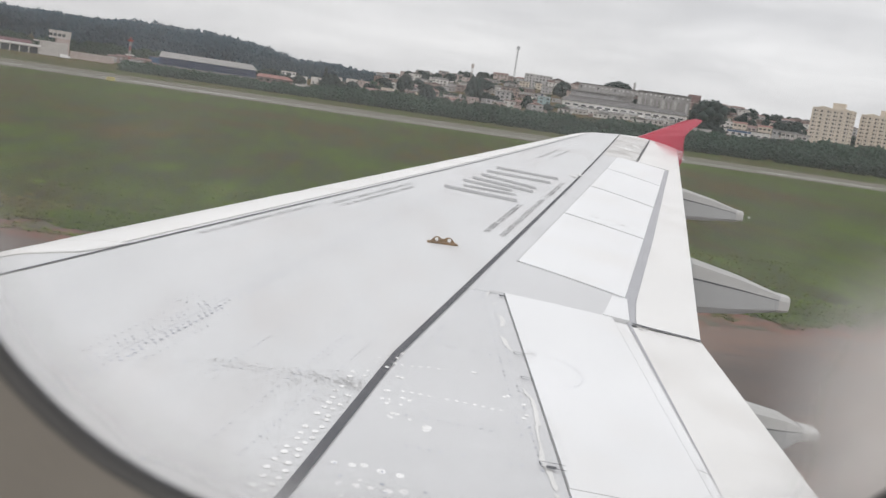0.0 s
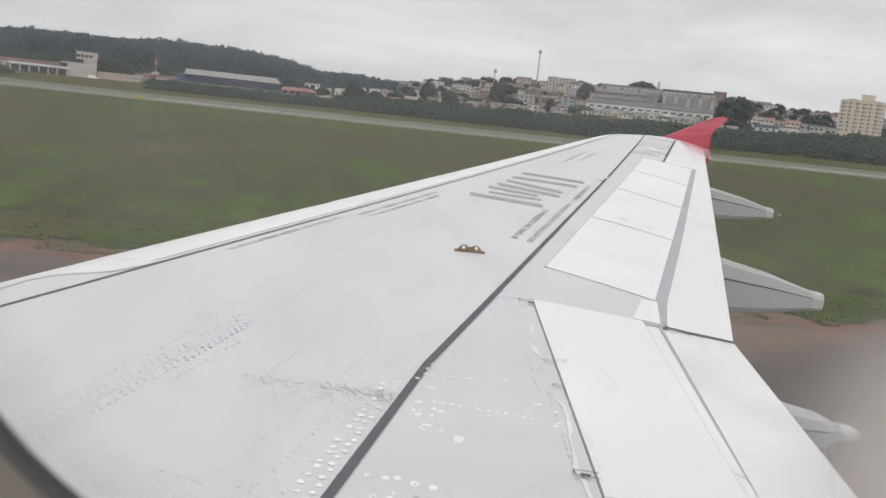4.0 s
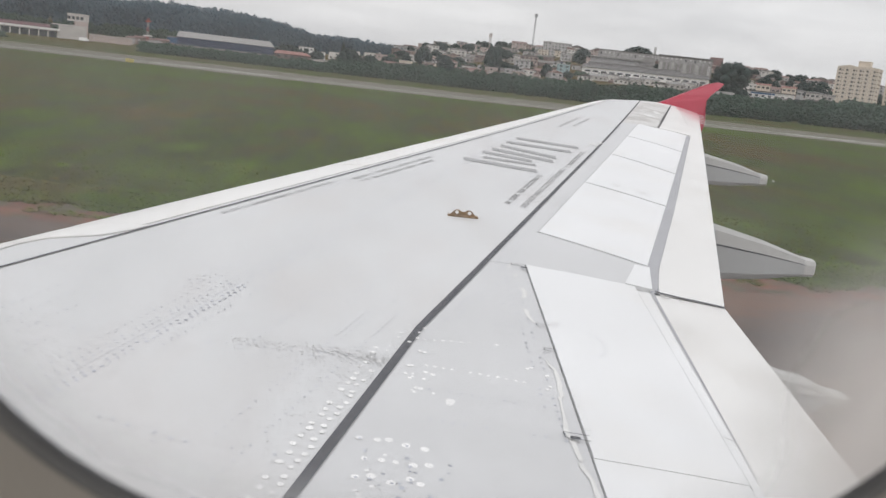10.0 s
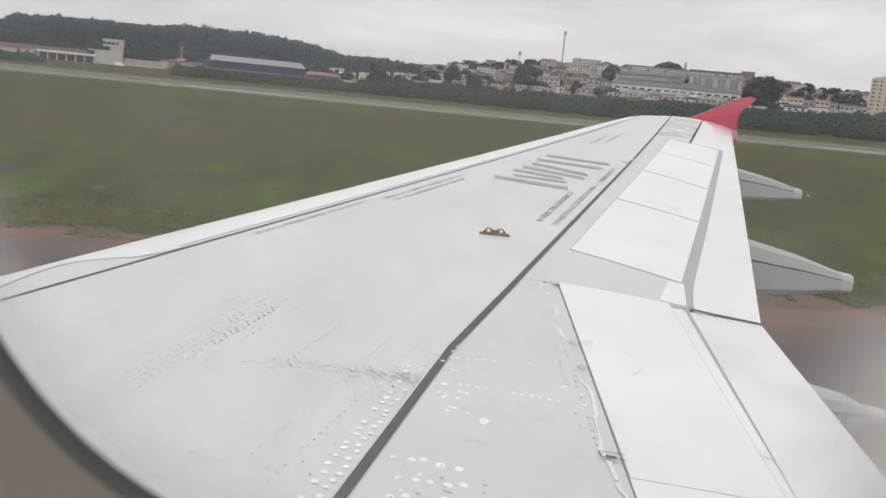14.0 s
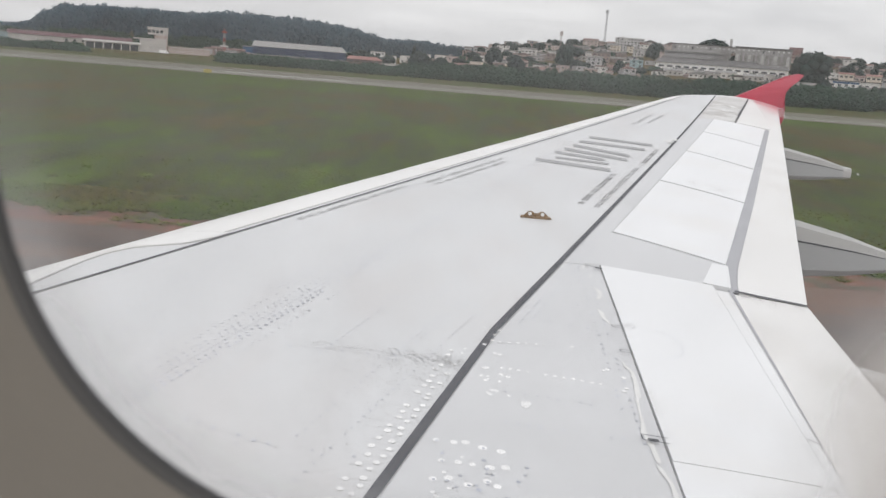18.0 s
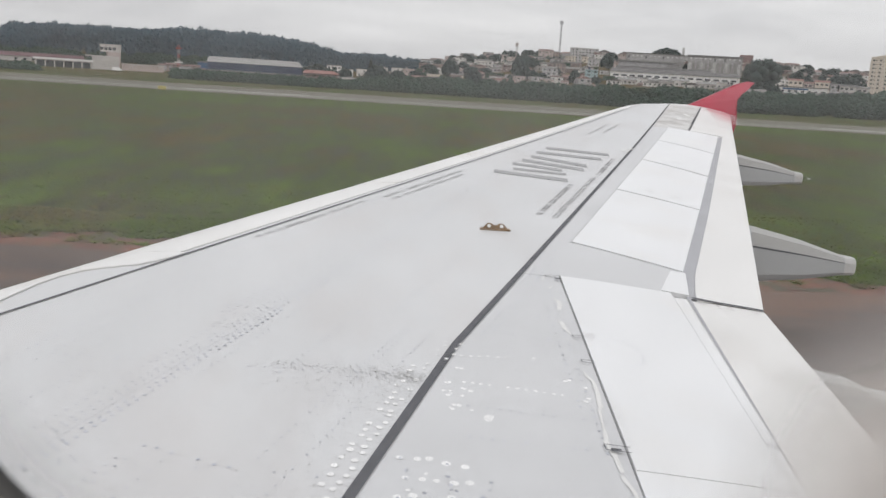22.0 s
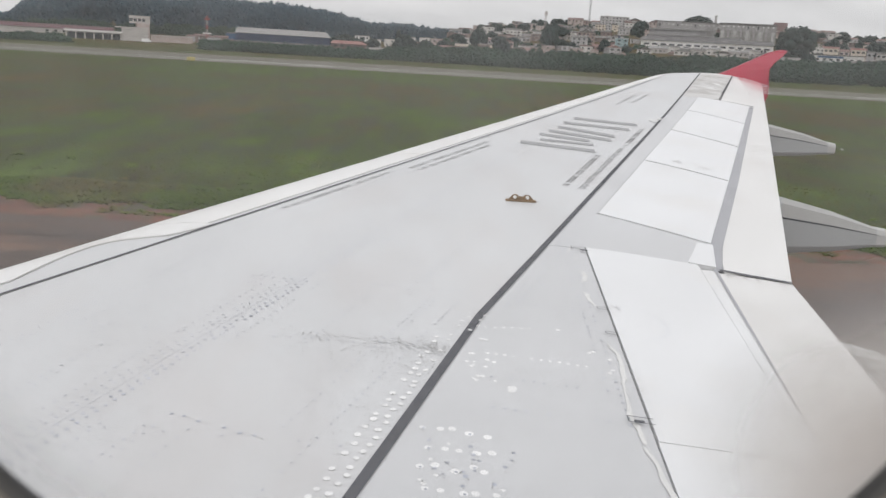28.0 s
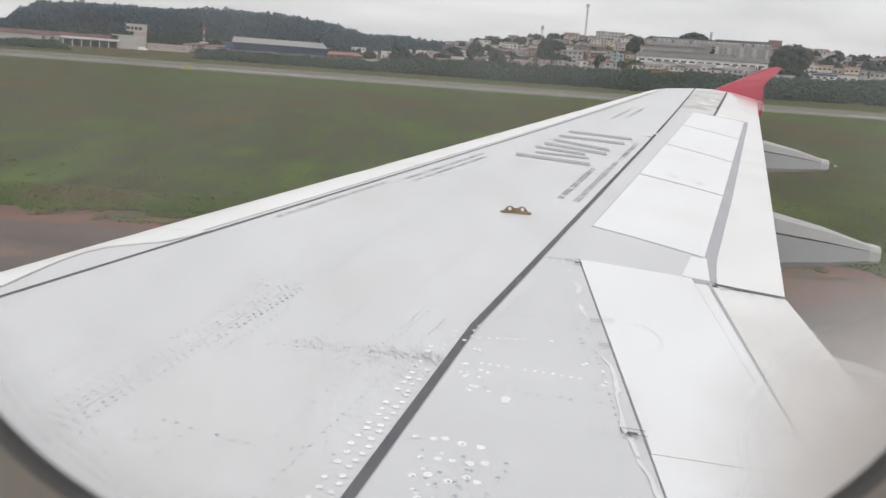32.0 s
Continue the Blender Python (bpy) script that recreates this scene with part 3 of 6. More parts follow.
nys = [1.70, 3.0, 4.0, 4.8, 5.2, 5.47, 5.64, 5.78, 5.91, 6.0, 6.07, 6.12, 6.167, 6.195, 6.218, 6.25, 6.278, 6.32, 6.37, 6.45, 6.56]
part("fixed_nose", ribbon(lead, nose_line, nys, 5, 0.004).mesh("fixed_nose", M_SLAT), None, wing)
part("nose_skin", ribbon(lambda y: nose_line(y) + 0.004, lambda y: front_seam(y) - 0.005, nys, 3, 0.0).mesh("nose_skin", M_SKIN), None, wing)
ys = [6.56, 8.9, 11.2, 13.4, 15.5]
for y0, y1 in zip(ys, ys[1:]):
    band("slat", y0 + 0.006, y1 - 0.006, lead, lambda y: front_seam(y) - 0.055, 7, 8, M_SLAT, lift=0.006)
    band("slat_shroud", y0, y1, lambda y: front_seam(y) - 0.050, front_seam, 2, 8, M_SKIN2, gap1=0.005)
for y0, y1 in zip((15.5, 15.8, 16.05, 16.25), (15.8, 16.05, 16.25, 16.38)):
    band("tip_nose", y0, y1, nose, lambda y: max(front_seam(y), nose(y) + 0.02), 5, 2, M_SLAT, lift=0.003)
v, f = strip([(nose_line(y), y) for y in nys], 0.005, 0.0065, 0.05)
part("nose_joint", mesh_of("nose_joint", v, f, M_SEAM), None, wing)
v, f = strip([(front_seam(y), y) for y in (1.70, 5.4, 9, 12.7, 16.38)], lambda y: float(np.interp(y, (5.0, 7.0, 9.0, 16.4), (0.017, 0.015, 0.012, 0.010))), 0.002)
part("front_spar_joint", mesh_of("front_spar_joint", v, f, M_SEAM), None, wing)
v, f = strip([(rear_seam(1.70) - 0.004, 1.70), (rear_seam(5.42) - 0.002, 5.42), (rear_seam(16.38), 16.38)], lambda y: float(np.interp(y, (4.0, 6.0, 9.0, 16.4), (0.038, 0.036, 0.026, 0.017))), 0.0025)
part("rear_spar_sealant", mesh_of("rear_spar_sealant", v, f, M_SEAM), None, wing, "dark grey sealant strip over the rear spar")

# aft of the rear spar
band("fixed_panel", 1.70, 5.42, rear_seam, lambda y: 5.097 + 0.0117 * (y - 4.44), 6, 12, M_SKIN2, gap0=0.010)
skin("fixed_panel", [(5.072, 1.70), (5.64, 1.70), (5.656, 4.397), (5.103, 4.422)], 6, 8, M_WHITE, 0.006)
band("fixed_panel", 5.42, 6.60, rear_seam, lambda y: 5.097 + 0.0117 * (y - 4.44), 6, 6, M_SKIN2, gap0=0.010)
skin("fixed_panel", [(rear_seam(6.58) + 0.011, 6.58), (5.12, 6.58), (5.306, 7.40), (rear_seam(7.40) + 0.011, 7.40)], 4, 4, M_SKIN2, -0.0012, edge=0.0)
skin("fixed_panel", [(5.1072, 6.606), (5.715, 6.52), (5.955, 6.935), (5.2832, 7.364)], 5, 4, M_SKIN2, 0.0, edge=0.0)
band("fixed_panel", 7.38, 13.64, rear_seam, spoiler_front, 3, 16, M_SKIN2, gap0=0.010, gap1=0.008)
band("fixed_panel", 13.65, 16.38, rear_seam, lambda y: rear_seam(y) + 0.50 + 0.01 * (y - 13.9), 4, 8, M_TIPWORN, gap0=0.010, gap1=0.008)
skin("aileron", [(rear_seam(13.60) + 0.53, 13.60), (trail(13.46), 13.46), (trail(16.36), 16.36), (rear_seam(16.36) + 0.535, 16.36)], 6, 8, M_FLAP, 0.002)
skin("tip_paint", [(8.50, 14.5), (trail(14.5) - 0.005, 14.5), (trail(16.37), 16.37), (8.86, 16.37)], 6, 6, M_TIP, 0.006, label="worn red paint fading to white")

skin("spoiler", [(5.13, 6.585), (5.105, 4.425), (5.659, 4.40), (5.757, 6.50)], 8, 10, M_WHITE, 0.008, label="white inboard spoiler panel, closed")
sp = [(7.355, 6.95), (9.24, 8.79), (10.95, 10.38), (12.43, 11.91), (13.65, 13.41)]
for (a0, b0), (a1, b1) in zip(sp, sp[1:]):
    skin("spoiler", [(spoiler_front(a0 + 0.012), a0 + 0.012), (spoiler_back(b0 + 0.012), b0 + 0.012), (spoiler_back(b1 - 0.012), b1 - 0.012), (spoiler_front(a1 - 0.012), a1 - 0.012)], 6, 8, M_WHITE, 0.008, label="white spoiler panel, closed")
for (a0, b0) in sp[1:4]:
    v, f = strip([(spoiler_front(a0), a0), (spoiler_back(b0) - 0.01, b0)], 0.006, 0.0095)
    part("spoiler_joint", mesh_of("spoiler_joint", v, f, M_SEAM), None, wing)
v, f = strip([(spoiler_front(7.36) - 0.003, 7.36), (spoiler_front(13.6) - 0.003, 13.6)], 0.008, 0.0012, 0.5)
part("spoiler_hinge_line", mesh_of("spoiler_hinge_line", v, f, M_LETTER), None, wing, "thin dark joint ahead of the spoilers")
v, f = strip([(5.135, 6.592), (5.70, 6.515)], 0.005, 0.0012, 0.1)
part("spoiler_end_joint", mesh_of("spoiler_end_joint", v, f, M_LETTER), None, wing)
skin("spoiler_end_fairing", [(5.705, 6.515), (5.86, 6.49), (5.955, 6.92), (5.86, 6.925)], 3, 3, M_WHITE, 0.012)
# slot strip and flaps
skin("flap_slot_strip", [(5.84, 6.46), (5.93, 6.46), (6.06, 6.93), (5.93, 6.93)], 1, 3, M_STEEL, 0.001)
skin("flap_slot_strip", [(spoiler_back(6.93) - 0.03, 6.93), (spoiler_back(6.93) + 0.14, 6.93), (spoiler_back(8.36) + 0.13, 8.36), (spoiler_back(8.36) - 0.03, 8.36)], 1, 5, M_STEEL, 0.001)
skin("flap_slot_strip", [(spoiler_back(8.38) - 0.05, 8.36), (spoiler_back(8.38) + 0.13, 8.36), (spoiler_back(13.42) + 0.10, 13.42), (spoiler_back(13.42) - 0.05, 13.42)], 1, 12, M_STEEL, 0.001)


def flap_front(y):
    return 5.98 + 0.3355 * (y - 6.94) + float(np.interp(y, (6.43, 6.6, 6.93, 8.70, 13.72), (0.082, 0.062, 0.044, 0.060, 0.062)))


part("flap", ribbon(flap_front, trail, [6.43, 6.6, 6.93, 7.6, 8.7, 10.0, 11.5, 13.45], 5, 0.004).mesh("flap", M_FLAP), None, wing, "dull white outboard flap, retracted")
skin("flap_shroud", [(5.6635, 4.38), (5.700, 4.38), (5.845, 6.44), (5.760, 6.44)], 2, 8, M_WHITE, 0.003)
skin("flap_shroud", [(5.644, 1.70), (5.694, 1.70), (5.698, 4.379), (5.660, 4.379)], 2, 8, M_WHITE, 0.003)
part("flap", ribbon(lambda y: 5.698 + 0.071 * max(0.0, y - 4.4), trail, [1.70, 3.0, 4.0, 4.4, 5.0, 5.7, 6.41], 5, 0.001).mesh("flap", M_FLAP), None, wing, "dull white inboard flap, retracted")
fj = []
for i in range(11):
    y = 4.45 + 1.99 * i / 10
    for s_ in (-1, 1):
        x = 5.724 + 0.071 * (y - 4.714) + s_ * float(np.interp(y, (4.45, 4.72, 5.4, 6.44), (0.0008, 0.0018, 0.0062, 0.0105)))
        fj.append((x, y, top(x, y) + 0.0042))
v, f = strip([(5.676, 4.742), (5.724, 4.712)], 0.006, 0.0075, 0.02)
part("shroud_notch", mesh_of("shroud_notch", v, f, M_LETTER), None, wing)
part("flap_joint", mesh_of("flap_joint", fj, [(2 * i, 2 * i + 1, 2 * i + 3, 2 * i + 2) for i in range(10)], M_STEEL), None, wing)

# wing tip fence
fence_side = [(8.30, 1.27), (8.62, 1.40), (8.95, 1.56), (9.40, 1.78), (9.60, 1.835), (9.71, 1.82), (9.62, 1.72), (9.50, 1.62), (9.42, 1.52), (9.41, 1.38), (9.425, 1.24), (9.42, 1.08), (9.37, 0.92), (9.24, 0.80), (8.95, 0.98), (8.55, 1.14)]
fv, ff = [], []
n_f = len(fence_side)
for s in (-1, 1):
    for i, (x, z) in enumerate(fence_side):
        edge = 0.012 if i in (4, 5, 6, 7, 8, 9, 10, 11, 12, 13) else 0.028
        fv.append((x, 16.50 + 0.30 * max(0.0, z - 1.15) ** 1.5 + s * edge, z))
for i in range(n_f):
    j = (i + 1) % n_f
    ff.append((i, j, n_f + j, n_f + i))
ff += [tuple(range(n_f))[::-1], tuple(range(n_f, 2 * n_f))]
part("wingtip_fence", mesh_of("wingtip_fence", fv, ff, M_RED), None, wing, "red wingtip fence")
tipcap = [(nose(16.36), 16.36), (trail(16.36), 16.36), (trail(16.5) - 0.02, 16.50), (8.55, 16.52)]
part("tip_cap", mesh_of("tip_cap", *panel(tipcap, 6, 2, 0.0, 0.08), M_SLAT), None, wing)
for i in range(6):
    y = 15.2 + 0.22 * i
    x = trail(y)
    v, f = tube((x - 0.03, y, top(x, y) + 0.004), (x + 0.10, y + 0.01, top(x, y) - 0.004), 0.005, 0.003, 5)
    part("static_wick", mesh_of("static_wick", v, f, M_DOT), None, wing)


# flap track fairings under the trailing edge
def fairing(y, x_front, x_end, z_top_te, z_top_end, z_low_te, z_low_end, half, light=M_FAIRTOP):
    x_te = trail(y)
    secs = [(x_front, z_top_te - 0.10, z_low_te + 0.12, half * 0.55), (x_te - 0.35, z_top_te - 0.03, z_low_te + 0.01, half), (x_te, z_top_te, z_low_te, half),
            (x_te + (x_end - x_te) * 0.5, (z_top_te + z_top_end) / 2 + 0.008, (z_low_te + z_low_end) / 2 - 0.008, half * 0.85),
            (x_end - 0.10, z_top_end + 0.012, z_low_end - 0.006, half * 0.58), (x_end - 0.012, z_top_end, z_low_end, half * 0.50), (x_end, z_top_end - 0.012, z_low_end + 0.012, half * 0.44)]
    prof = [(-1, 0.66), (-0.80, 0.90), (-0.42, 0.985), (0.42, 0.985), (0.80, 0.90), (1, 0.66), (1, 0.16), (0.75, 0.02), (0, 0.0), (-0.75, 0.02), (-1, 0.16)]
    k = len(prof)
    v, f = [], []
    for x, zt, zl, h in secs:
        for s, w in prof:
            v.append((x, y + s * h, zl + (zt - zl) * w))
    for s in range(len(secs) - 1):
        for i in range(k):
            j = (i + 1) % k
            f.append((s * k + i, s * k + j, (s + 1) * k + j, (s + 1) * k + i))
    f += [tuple(range(k))[::-1], tuple(range((len(secs) - 1) * k, len(secs) * k))]
    body = part("flap_track_fairing", mesh_of("flap_track_fairing", v, f, M_FAIR), None, wing, "pale grey flap track fairing")
    # upper lid and the dark joint under it
    lv, lf = [], []
    for x, zt, zl, h in secs[2:5]:
        for s, w in ((-1.01, 0.69), (-0.81, 0.92), (-0.42, 1.0), (0.42, 1.0), (0.81, 0.92), (1.01, 0.69)):
            lv.append((x, y + s * h, zl + (zt - zl) * w))
    for s in range(2):
        for i in range(5):
            lf.append((s * 6 + i, s * 6 + i + 1, s * 6 + 7 + i, s * 6 + 6 + i))
    part("fairing_lid", mesh_of("fairing_lid", lv, lf, light), None, body)
    jv, jf = [], []
    for x, zt, zl, h in secs[2:5]:
        for w in (0.685, 0.655):
            jv.append((x, y - h * 1.02, zl + (zt - zl) * w))
    jf = [(0, 2, 3, 1), (2, 4, 5, 3)]
    tv, tf = [], []
    for x, zt, zl, h in (secs[4], secs[5], secs[6]):
        for s, w in prof:
            tv.append((x + 0.004, y + s * (h + 0.003), zl - 0.003 + (zt - zl + 0.006) * w))
    for s in range(2):
        for i in range(k):
            j = (i + 1) % k
            tf.append((s * k + i, s * k + j, (s + 1) * k + j, (s + 1) * k + i))
    tf.append(tuple(range(2 * k, 3 * k)))
    part("fairing_tip", mesh_of("fairing_tip", tv, tf, M_FAIRCAP), None, body, "whitish tail cap")
    part("fairing_joint", mesh_of("fairing_joint", jv, jf, M_SEAM), None, body)


fairing(8.55, 5.6, 7.79, 0.505, 0.295, 0.055, 0.160, 0.12)
fairing(12.2, 6.6, 8.82, 0.865, 0.685, 0.485, 0.56, 0.10)
fairing(5.62, 4.6, 6.61, 0.215, 0.125, -0.04, 0.075, 0.11)

# discharge wick behind the outboard fairing
v, f = tube((8.81, 12.2, 0.650), (8.905, 12.2, 0.624), 0.002, 0.0015, 5)
wick = part("fairing_wick", mesh_of("fairing_wick", v, f, M_SEAM), None, wing)
v, f = tube((8.905, 12.2, 0.624), (8.935, 12.2, 0.615), 0.006, 0.005, 6)
part("wick_tip", mesh_of("wick_tip", v, f, M_DOT), None, wick, "small white wick tip")

# ---------------------------------------------------------------- ground and terrain
HILL = [(-180, 0.5), (-60, 0.6), (-27, 0.45), (-25, 0.85), (-23, 1.25), (-16, 1.5), (-9, 1.35), (-7.4, 0.95), (-6.2, 0.75), (-2, 0.8), (0, 1.2), (3, 1.65), (7, 2.1), (12, 2.2), (20, 2.0), (27, 1.7), (40, 1.5), (90, 1.0), (180, 0.5)]
HB, HE = [p[0] for p in HILL], [p[1] for p in HILL]


def terrain(x, y):
    dx, dy = x - EYE.x, y - EYE.y
    r = math.hypot(dx, dy)
    b = math.degrees(math.atan2(dx, dy))
    e = float(np.interp(b, HB, HE))
    crest = EYE.z + 1250 * math.tan(radians(e))
    w = min(max((r - 470) / 780, 0), 1)
    w = w * w * (3 - 2 * w)
    h = GROUND + (crest - GROUND) * w
    if r > 1300:
        h = crest + (GROUND - crest) * min(1, (r - 1300) / 2600)
    bank = min(max((r - 375) / 85, 0), 1) * min(max((b - 12) / 14, 0), 1) * (1 if b < 90 else 0)
    return h + 2.6 * bank


def polar(b, r):
    a = radians(b)
    return EYE.x + r * math.sin(a), EYE.y + r * math.cos(a)


gv, gf = [], []
rads = [0.0, 15, 30, 60, 100, 150, 200, 260, 320, 375, 420, 470, 540, 620, 700, 780, 860, 940, 1020, 1100, 1180, 1250, 1320, 1500, 1800, 2400, 3200, 3900, 4700]
angs = [-180 + 10 * i for i in range(14)] + [-40 + 1.5 * i for i in range(60)] + [50 + 10 * i for i in range(13)]
gv.append((EYE.x, EYE.y, GROUND))
for r in rads[1:]:
    for a in angs:
        x, y = polar(a, r)
        gv.append((x, y, terrain(x, y)))
na = len(angs)
for i in range(na):
    gf.append((0, 1 + (i + 1) % na, 1 + i))
for k in range(len(rads) - 2):
    for i in range(na):
        j = (i + 1) % na
        gf.append((1 + k * na + i, 1 + k * na + j, 1 + (k + 1) * na + j, 1 + (k + 1) * na + i))
gm = mesh_of("ground", gv, gf, M_GRASS, True)
ground = tagged(new("ground", gm), "rough mown airfield grass with bare brown patches", "ground", kind="structure")


def sheet(name, x0, x1, edge0, edge1, lift, mat, label, category, n=120, kind="structure"):
    v, f = [], []
    for i in range(n + 1):
        x = x0 + (x1 - x0) * i / n
        for y in (edge0(x), edge1(x)):
            v.append((x, y, GROUND + lift))
        if i:
            f.append((2 * i - 2, 2 * i, 2 * i + 1, 2 * i - 1))
    return tagged(new(name, mesh_of(name, v, f, mat)), label, category, kind=kind)


def wob(x, s, amp, seed=0.0):
    return amp * noise.noise((x * s, seed, 0.3))


sheet("red_clay_verge", -120, 160, lambda x: 20.0, lambda x: 25.4 + wob(x, 0.35, 1.6, 2.0) + wob(x, 1.7, 0.6, 5.0), 0.015, M_DIRT, "bare red clay strip between the taxiway and the grass", "dirt verge", 700)
sheet("taxiway", -150, 200, lambda x: -26.0, lambda x: 23.2 + wob(x, 0.12, 0.6) + wob(x, 0.9, 0.25, 4.0), 0.03, M_ASPHALT, "worn brown-grey taxiway asphalt with fine cracks", "taxiway", 400)
sheet("runway", -1500, 1500, lambda x: 203.0, lambda x: 229.0, 0.02, M_RUNWAY, "pale grey-brown asphalt runway beyond the grass", "runway", 10)
sheet("runway_shoulder", -1500, 1500, lambda x: 196.0 + wob(x, 0.03, 3.0, 8.0), lambda x: 202.95, 0.012, M_LANE, "weedy brown runway shoulder", "runway shoulder", 240)
# the far lanes: worn paving, half overgrown
for y0, y1, mat in ((229.05, 252.0, M_LANE), (252.0, 258.0, M_RUNWAY), (258.0, 296.0, M_LANE)):
    sheet("runway_lane", -1500, 1500, lambda x, a=y0: a + (wob(x, 0.02, 1.2, a) if a > 240 else 0.0), lambda x, a=y1: a + wob(x, 0.02, 1.2 if a < 290 else 9.0, a), 0.026, mat, "faded strip of older runway paving", "runway", 240)
# runway paint: a broken centre line and an edge line
for i in range(-14, 15):
    x = 52.0 * i - 4
    sheet("runway_centre_mark", x, x + 30, lambda q: 219.6, lambda q: 221.4, 0.03, M_FRESHMARK if i in (-1, 2) else M_SHOULDER, "painted runway centre line stripe", "runway marking", 1)
sheet("runway_edge_line", -1500, 1500, lambda q: 207.0, lambda q: 207.7, 0.03, M_MARK, "white painted runway edge line", "runway marking", 1)
sheet("runway_edge_line", -1500, 1500, lambda q: 226.4, lambda q: 227.6, 0.03, M_MARK, "white painted runway edge line", "runway marking", 1)

# ---------------------------------------------------------------- small things on the wing
# hoist lug with two holes
lug = thing("hoist_lug", (4.81, 7.53, top(4.81, 7.53)), "ochre metal lug plate with two holes bolted on the wing", "lug")
bm = bmesh.new()
outline = [(-0.105, 0.0), (-0.085, 0.018), (-0.06, 0.062), (-0.045, 0.074), (-0.028, 0.072), (-0.012, 0.052), (0.012, 0.052), (0.028, 0.072), (0.045, 0.074), (0.06, 0.062), (0.085, 0.018), (0.105, 0.0)]
vs = [bm.verts.new((x, -0.006, z * 0.62)) for x, z in outline]
face = bm.faces.new(vs)
ext = bmesh.ops.extrude_face_region(bm, geom=[face])
bmesh.ops.translate(bm, vec=(0, 0.012, 0), verts=[e for e in ext["geom"] if isinstance(e, bmesh.types.BMVert)])
bmesh.ops.recalc_face_normals(bm, faces=bm.faces[:])
plate = part("plate", bm, M_LUG, lug, "ochre primed plate")
for sx in (-0.043, 0.043):
    v, f = tube((sx, -0.010, 0.027), (sx, -0.007, 0.027), 0.0125, 0.0125, 12)
    part("hole", mesh_of("hole", v, f, M_DOT), None, lug, "bright open eye of the lug")
part("foot", soft_box(-0.105, 0.105, -0.028, 0.028, -0.004, 0.010, 0.004), M_LUG, lug)


def letter_bars(start, along, count, height, pitch, seed, skip=0.2):
    """Unreadable small print: strokes of its size and colour."""
    rng = random.Random(seed)
    d = Vector(along).normalized()
    up = Vector((-d.y, d.x))
    out = Batch()
    s = 0.0
    for i in range(count):
        if rng.random() > skip:
            w = pitch * rng.uniform(0.36, 0.55)
            cuts = [(0, 1)] if rng.random() < 0.3 else [(0, 0.42), (0.58, 1)]
            for lo, hi in cuts:
                q = [Vector(start) + d * (s + e) + up * h for e, h in ((0, lo * height), (w, lo * height), (w, hi * height), (0, hi * height))]
                out.add([(p.x, p.y, top(p.x, p.y) + 0.0035) for p in q], [(0, 1, 2, 3)])
        s += pitch
    return out


def bars(name, start, along, count, height, pitch, seed, label):
    tagged(part(name, letter_bars(start, along, count, height, pitch, seed).mesh(name, M_PRINT), None, wing, label), kind="stuff")


seam_d = (0.342, 1.0)
bars("small_print", (5.19, 8.06), seam_d, 30, 0.046, 0.044, 3, "line of grey small print")
bars("small_print", (5.945, 9.85), seam_d, 24, 0.046, 0.044, 4, "line of grey small print")
bars("small_print", (3.315, 6.98), (0.487, 1.0), 42, 0.036, 0.031, 5, "line of grey small print")
bars("small_print", (4.03, 8.34), (0.487, 1.0), 46, 0.036, 0.031, 6, "line of grey small print")
bars("small_print", (4.10, 8.30), (0.487, 1.0), 42, 0.036, 0.031, 7, "line of grey small print")
bars("small_print", (6.30, 12.55), (0.42, 1.0), 26, 0.036, 0.040, 8, "line of grey small print")
bars("small_print", (6.52, 12.75), (0.42, 1.0), 22, 0.036, 0.040, 9, "line of grey small print")

# readable warning along the rear spar
fc = bpy.data.curves.new("warning_text", "FONT")
fc.body = "DO NOT WALK OUTSIDE THIS AREA"
fc.size = 1.0
fc.offset = 0.006
tmp = new("warning_text_source", fc)
bpy.context.view_layer.update()
flat = bpy.data.meshes.new_from_object(tmp)
bpy.data.objects.remove(tmp)
wide = max(v.co.x for v in flat.vertices)
d = Vector(seam_d).normalized()
u = Vector((-d.y, d.x))
o = Vector((5.30, 8.00))
for v in flat.vertices:
    q = o + d * (v.co.x / wide * 1.80) + u * (v.co.y * 0.064)
    v.co = (q.x, q.y, top(q.x, q.y) + 0.0035)
flat.materials.append(M_PRINT)
flat.name = "warning_text"
tagged(part("warning_text", flat, None, wing, "grey stencilled walkway warning"), kind="stuff")

# registration mark: plain bars only
for k, (ax, ay, bx, by, half) in enumerate(((4.937, 9.72, 5.584, 9.475, 0.085), (5.13, 9.90, 5.611, 9.77, 0.06), (5.149, 10.19, 5.601, 9.96, 0.075), (5.26, 10.42, 5.822, 10.06, 0.085),
                                             (5.375, 10.68, 5.887, 10.29, 0.085), (5.463, 10.96, 6.113, 10.75, 0.085), (5.606, 11.29, 6.25, 11.07, 0.085))):
    v = []
    half *= 0.86
    for i in range(7):
        x, y = ax + (bx - ax) * i / 6, ay + (by - ay) * i / 6
        for s_ in (-1, 1):
            v.append((x + 0.1 * s_ * half, y + s_ * half, top(x + 0.1 * s_ * half, y + s_ * half) + 0.0035 + 0.0002 * k))
    part("mark_bar", mesh_of("mark_bar", v, [(2 * i, 2 * i + 1, 2 * i + 3, 2 * i + 2) for i in range(6)], M_LETTER), None, wing)

# fastener rows, touch-up dots and wear
rng = random.Random(11)
riv, dots, specks, scuffs = Batch(), Batch(), Batch(), Batch()


